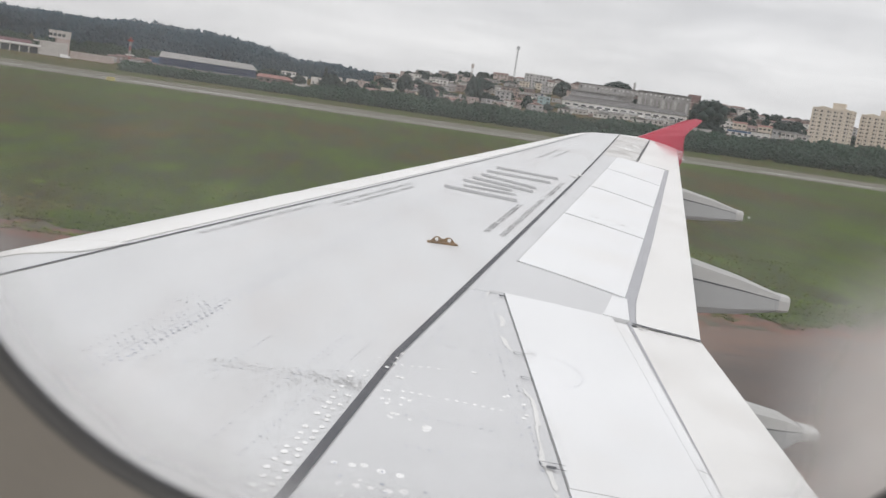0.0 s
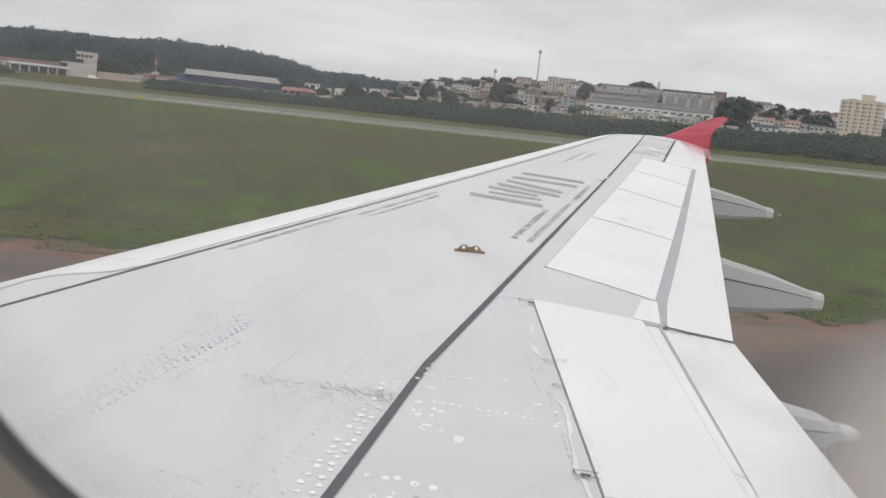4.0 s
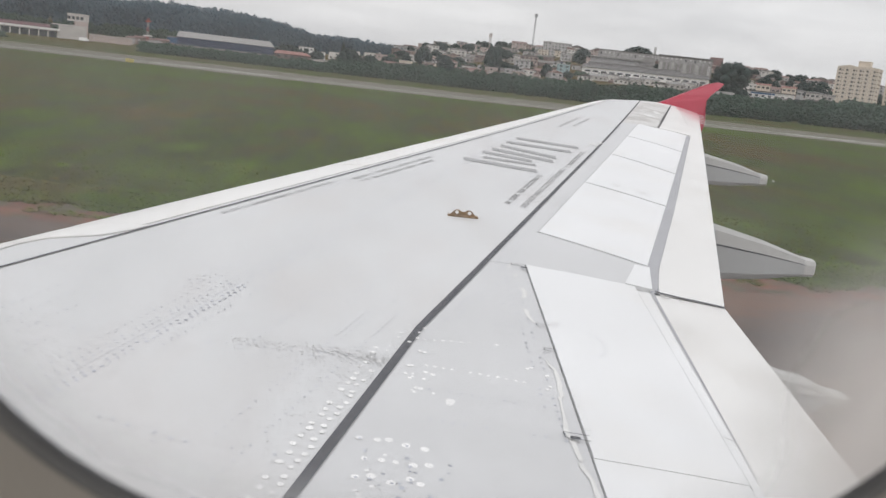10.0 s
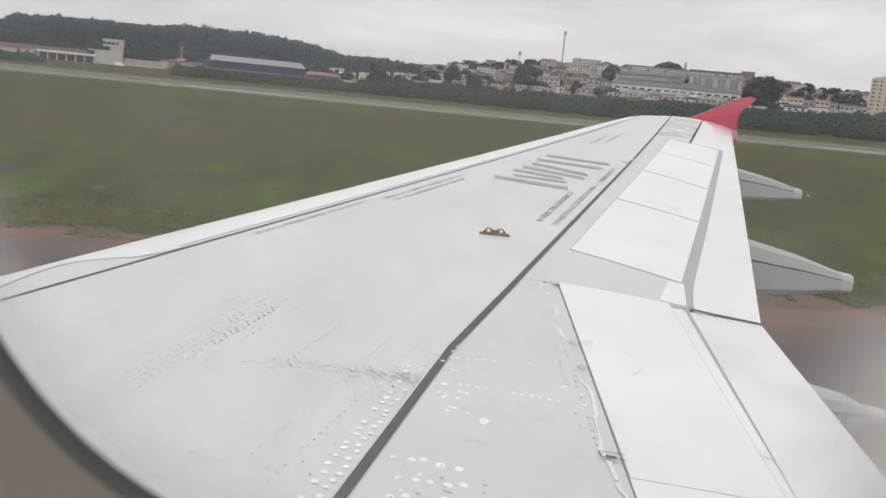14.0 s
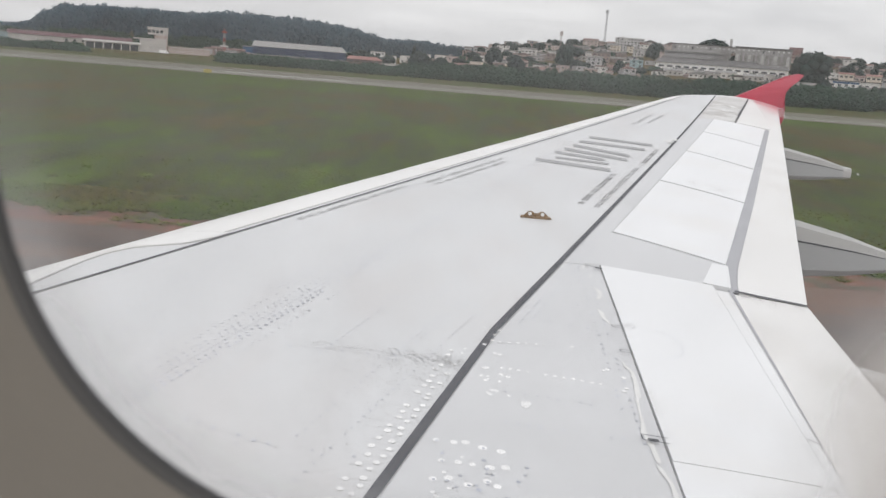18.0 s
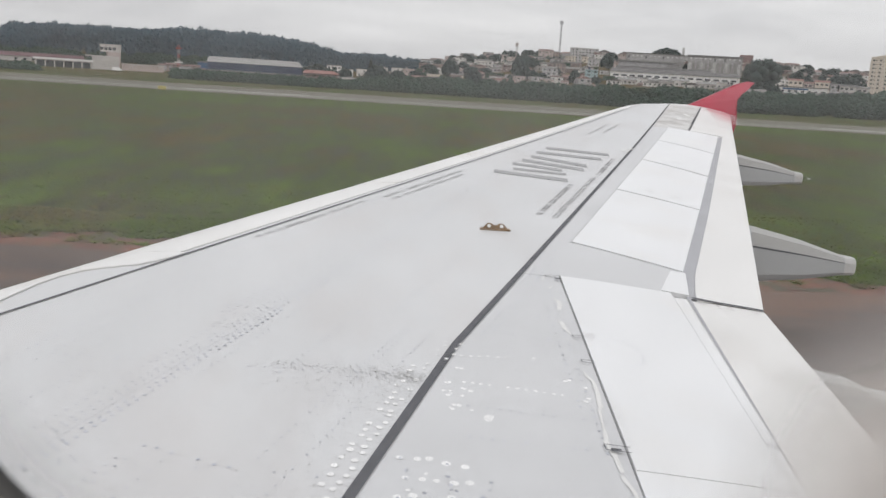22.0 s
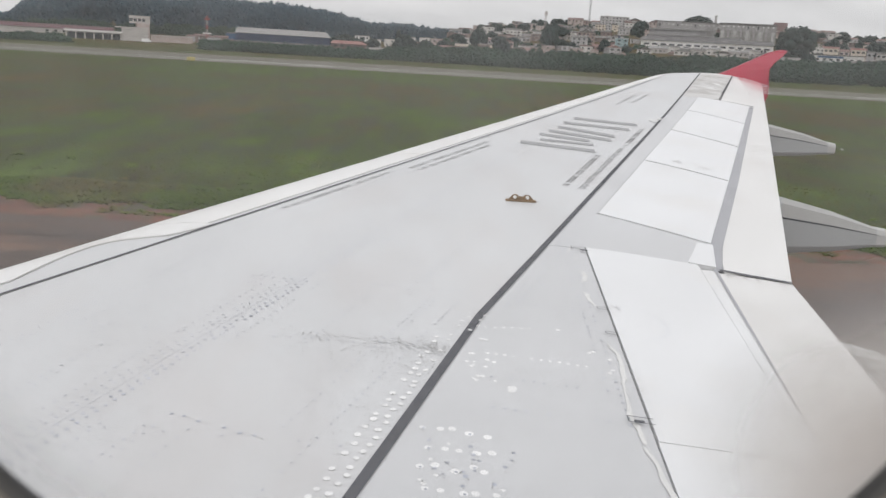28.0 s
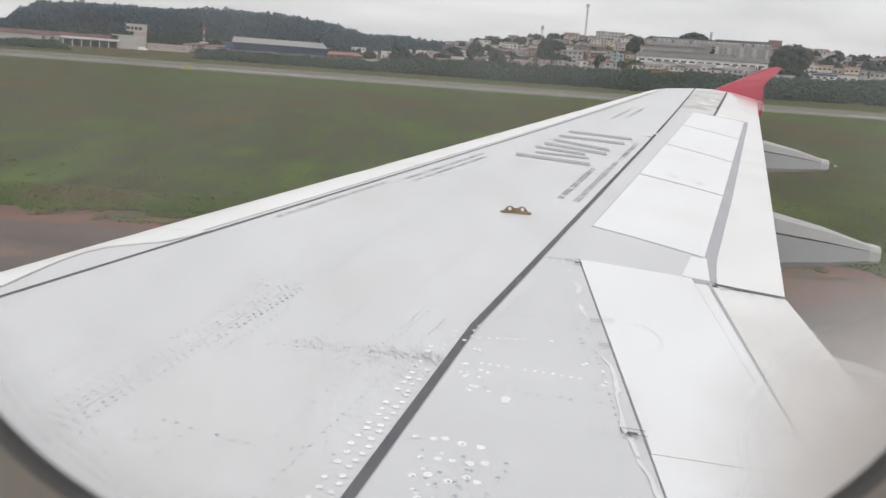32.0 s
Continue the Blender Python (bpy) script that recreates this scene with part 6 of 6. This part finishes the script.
for i in range(13):
    x = -w / 2 + 0.9 + i * (w - 1.2) / 13
    part("wall_panel", box_mesh("wall_panel", x, x + 2.4, -0.28, -0.01, 0, h - 6.4, M_SHEET if i % 3 else M_CONCRETE), None, t)
part("eaves_band", box_mesh("eaves_band", -w / 2, w / 2, -0.2, -0.01, h - 1.3, h - 0.5, M_OLDROOF), None, t)
part("roof_house", box_mesh("roof_house", w / 2 - 3, w / 2 + 9, 2, 10, h - 4, h + 2.9, M_DULLRED), None, t, "dull red brick roof house")
t, w, h = big_block("factory_hall", 11.9, 15.4, 945, 2.71, 1.2, 40, M_HALL, "grey factory hall with a row of bright vents and a chimney", "factory")
part("roof", box_mesh("roof", -w / 2 - 0.6, w / 2 + 0.6, -0.6, 40.6, h + 0.003, h + 0.6, M_OLDROOF), None, t)
vents(t, w, h, 13, (0, 4, 8))
part("chimney", soft_box(w / 2 - 2.6, w / 2 - 0.2, 3, 5.4, h + 0.605, h + 8.0, 0.12), M_CONCRETE, t)
t, w, h = big_block("shed", 11.5, 14.9, 850, 2.22, 1.0, 30, M_HALL, "grey factory shed with pale sheet roof edge", "shed")
part("roof", box_mesh("roof", -w / 2 - 1, w / 2 + 1, -1.5, 30, h + 0.003, h + 1.1, M_SHEET), None, t)
part("lower_roof", mesh_of("lower_roof", [(-w / 2 - 2, -9, h - 7.5), (w / 2 + 30, -9, h - 7.5), (w / 2 + 30, -0.1, h - 4.4), (-w / 2 - 2, -0.1, h - 4.4)], [(0, 1, 2, 3)], M_OLDROOF), None, t)

# low sheds in front of the warehouse
for i in range(10):
    bs = 11.35 + 0.78 * i
    wall, roof = (M_PLASTER, M_OFFWHITE, M_PLASTER)[i % 3], (M_FIBRE, M_SHEET, M_FIBRE, M_SHEET)[i % 4]
    house(bs, 738 + 9 * (i % 3), 11.5 + 3 * (i % 2), 12, 2.6 + 0.8 * (i % 3), wall, ("gy", "gx", "gx")[i % 3], roof, "low white works shed with dark openings before the warehouse", 4 * (i % 3) - 4, group="works sheds")

# white row and shops to its side
t, w, h = big_block("shop_row", 21.0, 23.7, 640, 1.20, 0.3, 14, M_PLASTER, "low white shop building with a blue-grey sign band", "shop")
part("roof", box_mesh("roof", -w / 2 - 0.6, w / 2 + 0.6, -0.6, 14.4, h + 0.003, h + 0.5, M_OLDROOF), None, t)
part("sign_band", box_mesh("sign_band", -w * 0.42, w * 0.1, -0.14, -0.005, h - 1.5, h - 0.4, M_BLUE2), None, t, "blue-grey sign band")
part("awning", box_mesh("awning", -w / 2, w * 0.34, -2.2, -0.01, h - 3.9, h - 3.6, M_TEAL), None, t)
for i in range(7):
    add_window(t, -w / 2 + 2.6 + i * 4.1, -0.03, h - 3.2, 1.9, 1.3, False)
for b0, b1, e, wall, roof, word in ((21.5, 22.3, 1.60, M_CREAM, M_ORANGE, "ochre fronted shop with an orange roof"), (22.34, 22.9, 1.48, M_PEACH, M_TILE, "peach fronted shop with a clay tile roof"), (22.95, 23.75, 1.58, M_CREAM, M_ORANGE, "ochre fronted shop with an orange roof"),
                                    (23.8, 24.2, 1.46, M_CONCRETE, M_OLDROOF, "grey shop with a dark sheet roof"), (24.3, 25.2, 1.42, M_OFFWHITE, M_OLDROOF, "off-white shop with a dark sheet roof"), (25.25, 25.9, 1.36, M_OFFWHITE, M_FIBRE, "off-white shop with a grey sheet roof")):
    t, w, h = big_block("shop", b0, b1, 690, e, 0.4, 9, wall, word, "shop")
    v, f = gable_roof(w, 9, h + 0.01, 1.3, 0.5)
    part("roof", mesh_of("roof", [(x, y + 4.5, z) for x, y, z in v], f, roof), None, t)
    for i in range(max(2, int(w // 3.2))):
        add_window(t, -w / 2 + 1.6 + i * 3.1, -0.03, h - 2.3, 1.9, 1.2, False)
for b_, e_, w_ in ((21.9, 1.75, 9), (22.5, 2.05, 11), (23.3, 1.9, 10), (24.2, 2.2, 16), (25.0, 2.05, 12), (25.6, 1.75, 9), (20.9, 1.3, 8), (23.9, 1.15, 7), (24.6, 1.2, 9), (25.5, 1.25, 8)):
    tree_to(b_, 760 if e_ > 1.5 else 615, w_, e_, "dark green tree between the shops", int(b_ * 10))


# apartment blocks
def apartment(b0, b1, r, top_e, cols, floors, label, wall=M_CREAM):
    t, w, h = big_block("apartment_building", b0, b1, r, top_e, 0.25, 18, wall, label, "apartment building", turn=-9)
    part("parapet", box_mesh("parapet", -w / 2 - 0.2, w / 2 + 0.2, -0.2, 18.2, h + 0.003, h + 0.9, M_CREAMLIGHT), None, t)
    pitch = 2.75
    for k in range(floors):
        z = h - 2.2 - k * pitch
        for c in range(cols):
            x = -w / 2 + (c + 0.5) * w / cols
            add_window(t, x - 0.55, -0.03, z, 1.25, 1.15)
            if c % 3 != 1:
                add_window(t, x + 1.15, -0.03, z + 0.15, 0.7, 0.7, False)
        for c in range(4):
            o = add_window(t, w / 2 + 0.02, 3 + c * 3.8, z, 1.25, 1.15, False)
            o.rotation_euler = (0, 0, math.pi / 2)
    for c in range(cols + 1):
        x = -w / 2 + c * w / cols
        part("pilaster", box_mesh("pilaster", x - 0.35, x + 0.35, -0.3, -0.004, 0, h - 0.6, M_CREAMLIGHT), None, t)
    for c in (0.28, 0.72):
        x = -w / 2 + c * w
        part("gable", mesh_of("gable", [(x - w * 0.2, -0.24, h + 0.9), (x + w * 0.2, -0.24, h + 0.9), (x, -0.24, h + 2.2), (x - w * 0.2, 0.2, h + 0.9), (x + w * 0.2, 0.2, h + 0.9), (x, 0.2, h + 2.2)],
                              [(0, 1, 2), (5, 4, 3), (1, 4, 5, 2), (0, 2, 5, 3)], M_CREAMLIGHT), None, t)
    part("tank_house", box_mesh("tank_house", -w * 0.05, w * 0.25, 5, 12, h + 0.904, h + 5.0, M_CREAM), None, t)
    part("tank_lid", box_mesh("tank_lid", -w * 0.06, w * 0.26, 4.7, 12.3, h + 5.004, h + 5.5, M_CREAMLIGHT), None, t)
    return t


apartment(25.75, 27.95, 720, 3.08, 6, 8, "cream eight-storey apartment block with white pilasters")
apartment(28.4, 30.45, 740, 2.98, 6, 8, "cream eight-storey apartment block with white pilasters")
apartment(30.55, 31.25, 800, 2.66, 3, 8, "pale grey narrow apartment block behind the cream ones", M_CONCRETE)

# hangar: blue walls, pale pitched roof, white band
t, w, h = big_block("hangar", -13.87, -8.15, 640, 0.56, -0.42, 26, M_BLUE, "blue sheet metal hangar with a pale pitched roof", "hangar")
rz = 640 * (math.tan(radians(0.91)) - math.tan(radians(0.56)))
part("roof", mesh_of("roof", [(-w / 2 - 0.6, -0.8, h + 0.02), (w / 2 + 0.6, -0.8, h + 0.02), (w / 2 - 2.2, 13, h + rz), (-w / 2 + 0.4, 13, h + rz), (-w / 2 - 0.6, 26.8, h + 0.02), (w / 2 + 0.6, 26.8, h + 0.02)],
                             [(0, 1, 2, 3), (3, 2, 5, 4), (0, 3, 4), (1, 5, 2), (0, 4, 5, 1)], M_SHEET), None, t, "pale sheet metal roof")
for i in range(9):
    x = -w / 2 + 1 + i * (w - 2) / 9
    part("door_leaf", box_mesh("door_leaf", x, x + (w - 2) / 9 - 0.25, -0.25, -0.01, 0.4, h * 0.42, M_CONCRETE if i % 3 else M_BLUE), None, t)
part("canopy_band", box_mesh("canopy_band", -w / 2 - 0.3, w / 2 + 0.3, -1.6, -0.26, h * 0.44, h * 0.54, M_SHEET), None, t, "white canopy band")
part("side_bay", box_mesh("side_bay", -w / 2 - 6.5, -w / 2 - 0.01, 1, 20, 0, h * 0.92, M_BLUE2), None, t, "brighter blue side bay")
part("side_bay_roof", box_mesh("side_bay_roof", -w / 2 - 6.9, -w / 2 - 0.7, 0.6, 20.4, h * 0.92 + 0.003, h * 0.97, M_SHEET), None, t)

# orange-roofed shed and small white houses beside the hangar
t, w, h = big_block("shed", -8.05, -5.9, 560, 0.26, -0.4, 12, M_BRICK, "low brick shed with an orange-red roof", "shed")
part("roof", mesh_of("roof", [(-w / 2 - 1, -1.2, h + 0.02), (w / 2 + 1, -1.2, h + 0.02), (w / 2 - 3, 6, h + 2.0), (-w / 2 + 1, 6, h + 2.0), (-w / 2 - 1, 13, h + 0.02), (w / 2 + 1, 13, h + 0.02)], [(0, 1, 2, 3), (3, 2, 5, 4), (0, 3, 4), (1, 5, 2), (0, 4, 5, 1)], M_ORANGE), None, t)
for i in range(5):
    add_window(t, -w / 2 + 2.4 + i * 4, -0.03, h - 2.0, 2.0, 1.2, False)
t, w, h = big_block("shed", -5.85, -4.75, 540, 0.12, -0.4, 8, M_PLASTER, "small low white plastered shed", "shed")
part("roof", box_mesh("roof", -w / 2 - 0.4, w / 2 + 0.4, -0.4, 8.4, h + 0.003, h + 0.4, M_SHEET), None, t)
for b_, r_, w_, h_ in ((-4.4, 800, 9, 6), (-3.2, 860, 9, 7), (-2.2, 900, 12, 6.2), (-1.5, 840, 10, 6.5)):
    house(b_, r_, w_, 8, h_, rng.choice((M_PLASTER, M_CONCRETE, M_PEACH)), rng.choice(("flat", "gx")), M_FIBRE, "small pale plastered house at the foot of the hill", rng.uniform(-20, 20), group="houses at the hill's foot")

for b0, b1, e, r_ in ((-6.62, -5.72, 0.80, 700), (-5.70, -5.0, 0.62, 704)):
    t, w, h = big_block("house", b0, b1, r_, e, -0.2, 9, M_FRONT, "white two-storey house with a flat roof behind the shed", "house")
    part("roof", box_mesh("roof", -w / 2 - 0.3, w / 2 + 0.3, -0.3, 9.3, h + 0.003, h + 0.5, M_SHEET), None, t)
    for i in range(int(w // 2.6)):
        for k in (0, 1):
            add_window(t, -w / 2 + 1.5 + 2.6 * i, -0.03, h - 1.9 - 2.9 * k, 1.3, 1.2, False)
# fire station with open bays and its watch tower
t, w, h = big_block("fire_station", -23.5, -20.45, 560, 0.08, -0.55, 18, M_OFFWHITE, "long white airfield fire station with open vehicle bays", "fire station")
part("roof", box_mesh("roof", -w / 2 - 0.8, w / 2 + 0.8, -2.2, 18.8, h + 0.003, h + 1.0, M_FRONT), None, t, "white flat roof fascia")
for i in range(6):
    x0 = -w / 2 + 0.7 + i * (w - 1.0) / 6
    # solid dark panel paints the shade inside the open bay
    part("bay_opening", box_mesh("bay_opening", x0 + 0.35, x0 + (w - 1.0) / 6 - 0.35, -0.06, -0.004, 0.1, h - 0.5, M_WINDOW), None, t, "dark panel standing for a shaded open vehicle bay")
    part("pillar", box_mesh("pillar", x0 - 0.35, x0 + 0.30, -2.0, -0.07, 0, h, M_OFFWHITE), None, t)
t, w, h = big_block("fire_station_hall", -20.44, -18.95, 560, 0.43, -0.55, 16, M_OFFWHITE, "plain white hall joined to the fire station", "hall")
part("roof", box_mesh("roof", -w / 2 - 3.6, w / 2 + 0.2, -0.2, 16.2, h + 0.003, h + 0.6, M_OFFWHITE), None, t)
t, w, h = big_block("watch_tower", -19.55, -18.85, 575, 1.12, -0.55, 7, M_PEACH, "peach and white watch tower with a glazed cabin", "watch tower")
part("cabin", box_mesh("cabin", -w / 2 - 4.4, w / 2 + 0.3, -0.6, 7.4, h - 3.9, h, M_OFFWHITE), None, t, "white overhanging cabin")
part("roof", box_mesh("roof", -w / 2 - 4.8, w / 2 + 0.6, -1.0, 7.8, h + 0.003, h + 0.45, M_OFFWHITE), None, t)
for i in range(4):
    add_window(t, -w / 2 - 3.4 + i * 2.3, -0.66, h - 2.9, 1.7, 1.7, False)
part("brick_shaft", box_mesh("brick_shaft", -w / 2 - 0.9, -w / 2 - 0.01, 0.6, 6, 0, h - 3.95, M_BRICK), None, t)
t, w, h = big_block("garden_wall", -18.8, -16.4, 565, 0.08, -0.55, 5, M_PEACH, "long low peach boundary wall", "wall")
part("coping", box_mesh("coping", -w / 2, w / 2, -0.2, 5.2, h + 0.003, h + 0.4, M_OFFWHITE), None, t)
t, w, h = big_block("barrack", -27.5, -20.9, 640, 0.16, -0.5, 14, M_OFFWHITE, "long white building with a red tiled roof", "building")
part("roof", mesh_of("roof", *[([(p[0], p[1] + 7, p[2]) for p in vv], ff_) for vv, ff_ in [gable_roof(w, 14, h + 0.01, 2.6, 0.7)]][0], M_DARKTILE), None, t, "red tiled roof")
for i in range(5):
    add_window(t, -w / 2 + 34 + i * 5.1, -0.03, h - 2.2, 1.8, 1.2, False)
t, w, h = big_block("hall", -33, -26.3, 660, 0.22, -0.5, 14, M_TEAL, "pale blue sheet metal hall", "hall")
part("roof", box_mesh("roof", -w / 2, w / 2, -0.5, 14.5, h + 0.003, h + 0.5, M_SHEET), None, t)
for b_, h_ in ((-15.9, 4.2), (-15.1, 3.6), (-14.7, 4.0), (-16.3, 3.4)):
    house(b_, 600, 8, 7, h_, rng.choice((M_BRICK, M_CONCRETE)), "gx", M_TILE, "low service hut beside the red and white mast", rng.uniform(-10, 10), group="service huts")


# ---------------------------------------------------------------- masts, sign, cones
def lattice_mast(b, r, base_e, top_e, half0, half1, bays, colours, label, category, head=None):
    x, y = polar(b, r)
    z0 = min(terrain(x, y), EYE.z + r * math.tan(radians(base_e))) - 0.2
    hh = EYE.z + r * math.tan(radians(top_e)) - z0
    t = thing("mast", (x, y, z0), label, category, turn=0.4)
    for k in range(bays):
        za, zb = hh * k / bays, hh * (k + 1) / bays
        ha, hb = [half0 + (half1 - half0) * q for q in (k / bays, (k + 1) / bays)]
        out = Batch()
        cs = ((1, 1), (-1, 1), (-1, -1), (1, -1))
        for i, (sx, sy) in enumerate(cs):
            out.add(*tube((sx * ha, sy * ha, za), (sx * hb, sy * hb, zb), half0 * 0.13, half0 * 0.13, 4))
            nx, ny = cs[(i + 1) % 4]
            out.add(*tube((sx * ha, sy * ha, za), (nx * hb, ny * hb, zb), half0 * 0.07, half0 * 0.07, 4))
            out.add(*tube((sx * hb, sy * hb, zb), (nx * hb, ny * hb, zb), half0 * 0.07, half0 * 0.07, 4))
        part("section", out.mesh("section", colours[k % len(colours)]), None, t)
    return t, hh


t, hh = lattice_mast(-15.56, 585, -0.4, 1.42, 0.6, 0.45, 7, (M_REDWHITE_R, M_PLASTER), "red and white striped lattice mast", "mast")
part("platform", box_mesh("platform", -2.4, 2.4, -2.4, 2.4, hh * 0.42, hh * 0.46, M_PLASTER), None, t)
part("platform", box_mesh("platform", -1.6, 1.6, -1.6, 1.6, hh * 0.88, hh * 0.91, M_REDWHITE_R), None, t)
t, hh = lattice_mast(7.82, 1150, 2.0, 4.40, 0.95, 0.6, 14, (M_MASTGREY,), "tall grey telecom lattice mast on the hill", "mast")
for i in range(6):
    a = i * math.pi / 3
    part("antenna", soft_box(1.9 * math.cos(a) - 0.3, 1.9 * math.cos(a) + 0.3, 1.9 * math.sin(a) - 0.3, 1.9 * math.sin(a) + 0.3, hh - 3.4, hh - 0.2, 0.08), M_MASTGREY, t)
part("ring_platform", box_mesh("ring_platform", -2.2, 2.2, -2.2, 2.2, hh - 3.9, hh - 3.6, M_MASTGREY), None, t)
t, hh = lattice_mast(5.16, 1120, 1.8, 2.95, 1.0, 0.9, 8, (M_PEACH, M_CONCRETE), "short telecom mast among the houses", "mast")
for i in range(4):
    a = i * math.pi / 2
    part("antenna", soft_box(1.5 * math.cos(a) - 0.4, 1.5 * math.cos(a) + 0.4, 1.5 * math.sin(a) - 0.4, 1.5 * math.sin(a) + 0.4, hh - 5, hh - 0.4, 0.1), M_PEACH, t)

sx_, sy_ = -50.0, 185.0
sign = thing("taxiway_sign", (sx_, sy_, GROUND), "yellow taxiway sign board with dark characters on short legs", "sign", turn=radians(14))
part("board", soft_box(-0.76, 0.76, -0.09, 0.09, 0.26, 0.94, 0.03), M_YELLOW, sign)
for x in (-0.45, -0.1, 0.3):
    part("character_bar", box_mesh("character_bar", x, x + 0.16, -0.10, -0.0905, 0.40, 0.80, M_SIGNDARK), None, sign)
for x in (-0.6, 0.6):
    part("leg", mesh_of("leg", *tube((x, 0, -0.05), (x, 0, 0.27), 0.04, 0.04, 8), M_MASTGREY), None, sign)
t = thing("white_van", (*polar(-19.05, 545), terrain(*polar(-19.05, 545))), "small white airfield van parked by the fire station", "van", turn=0.34)
part("body", soft_box(-2.6, 1.6, -1, 1, 0.5, 2.3, 0.2), M_DOT, t)
part("cab", soft_box(1.55, 2.6, -0.95, 0.95, 0.5, 1.6, 0.2), M_DOT, t)
part("window", box_mesh("window", 1.62, 1.9, -0.97, 0.97, 1.5, 2.0, M_WINDOW), None, t)
for x in (-1.6, 1.6):
    for y in (-0.9, 0.9):
        part("wheel", mesh_of("wheel", *tube((x, y - 0.12, 0.36), (x, y + 0.12, 0.36), 0.36, 0.36, 12), M_SIGNDARK), None, t)


# ---------------------------------------------------------------- grass blades and weeds near the taxiway, cracks
def tufts(count, x0, x1, y_of, hmin, hmax, seed, blades=6, lean=(1.6, 2.4), wide=(0.02, 0.03)):
    g_ = np.random.RandomState(seed)
    vs, ts, k = [], [], 0
    for i in range(count):
        x = x0 + (x1 - x0) * g_.rand()
        y = y_of(x, g_)
        if y is None:
            continue
        h = (hmin + (hmax - hmin) * g_.rand() ** 2) * (0.7 + 0.8 * abs(noise.noise((x * 0.25, y * 0.25, 1.7))))
        for j in range(blades):
            a = 2 * math.pi * g_.rand()
            bend = h * (lean[0] + lean[1] * g_.rand())
            w = (wide[0] + wide[1] * g_.rand()) * max(1.0, y / 34)
            bx, by = x + 0.10 * (g_.rand() - 0.5), y + 0.10 * (g_.rand() - 0.5)
            ca, sa = math.cos(a), math.sin(a)
            vs += [(bx - sa * w, by + ca * w, GROUND), (bx + sa * w, by - ca * w, GROUND), (bx + ca * bend, by + sa * bend, GROUND + h)]
            ts.append((k, k + 1, k + 2))
            k += 3
    return np.array(vs), np.array(ts)


def near_grass(x, g_):
    y = 24.0 + 5.0 * g_.rand() ** 1.6
    edge = 25.4 + wob(x, 0.35, 1.6, 2.0) + wob(x, 1.7, 0.6, 5.0)
    if y < edge and (g_.rand() > 0.35 or noise.noise((x * 0.8, y * 0.8, 6.0)) < 0.22):
        return None
    return y


va, ta = tufts(15000, -24, 40, near_grass, 0.04, 0.15, 3, 8)
tagged(new("grass_tufts", mesh_np("grass_tufts", va, ta, M_BLADE)), "uneven green and straw-coloured grass tufts at the taxiway edge", "grass", kind="stuff")


def field_grass(x, g_):
    y = 26.5 + 12.0 * g_.rand() ** 2
    return y if noise.noise((x * 0.16, y * 0.10, 5.0)) > -0.25 + 0.25 * g_.rand() else None


va, ta = tufts(16000, -30, 42, field_grass, 0.03, 0.09, 12, 5, (0.9, 1.6), (0.010, 0.012))
tagged(new("field_grass", mesh_np("field_grass", va, ta, M_FIELD)), "rough standing grass, green with straw-brown patches", "grass", kind="stuff")
# leafy weeds along the verge and scattered clumps further out
gw = np.random.RandomState(31)
spots = []
for i in range(420):
    x = -30 + 72 * gw.rand()
    y = 25.0 + 9.0 * gw.rand() ** 1.8
    if y < 25.6 + wob(x, 0.35, 1.6, 2.0) and gw.rand() < 0.75:
        continue
    if noise.noise((x * 0.35, y * 0.35, 4.0)) < -0.12:
        continue
    r = 0.10 + 0.16 * gw.rand() ** 2
    spots.append((x, y, GROUND - 0.02, r, r * (0.45 + 0.4 * gw.rand())))
woods("weeds", [crown(400 + i, 5, 46, 0.26, 0.9, 0.72) for i in range(5)], spots, M_BLADE, "leafy green weeds along the edge of the rough grass", "weeds")


def crack(points, width):
    v, f = [], []
    for i, (x, y) in enumerate(points):
        for s in (-1, 1):
            v.append((x, y + s * width * (0.6 + 0.5 * abs(noise.noise((x, y, 3)))), GROUND + 0.034))
        if i:
            f.append((2 * i - 2, 2 * i - 1, 2 * i + 1, 2 * i))
    return v, f


cr = Batch()
for y0, seed in [(9.5 + 1.05 * q, 3.0 * q) for q in range(13)]:
    cr.add(*crack([(-30 + 0.5 * i, y0 + wob(-30 + 0.5 * i, 0.25, 0.35, seed) + wob(i, 0.5, 0.22, seed + 1.0) + wob(i, 1.9, 0.06, seed)) for i in range(int(seed * 3) % 40, 150 - int(seed * 5) % 60)], 0.020))
for x0 in (-9.0, -3.0, 4.0, 8.0, 12.5, 16.0, 19.0, 23.0, 27.0):
    q = [(x0 + wob(i, 0.2, 0.6, x0) + wob(i, 0.9, 0.2, x0) + 0.1 * i, 6 + 0.4 * i) for i in range(41)]
    v = []
    f = []
    for i, (x, y) in enumerate(q):
        for s in (-1, 1):
            v.append((x + s * 0.012, y, GROUND + 0.036))
        if i:
            f.append((2 * i - 2, 2 * i - 1, 2 * i + 1, 2 * i))
    cr.add(v, f)
tagged(new("pavement_cracks", cr.mesh("pavement_cracks", M_CRACK)), "thin dark cracks across the taxiway asphalt", "cracks", kind="stuff")
for i, (x, y) in enumerate(((18.6, 24.2), (19.0, 24.3), (19.5, 24.25), (20.0, 24.4))):
    v = [(x + 0.24 * math.cos(a * 0.9) * (1 + 0.3 * noise.noise((a, i, 0))), y + 0.07 * math.sin(a * 0.9), GROUND + 0.04) for a in range(7)]
    tagged(new("paint_flake", mesh_of("paint_flake", v, [tuple(range(7))], M_MARK)), "worn flake of pale edge paint on the taxiway", "paint mark", "worn taxiway edge paint", "structure")
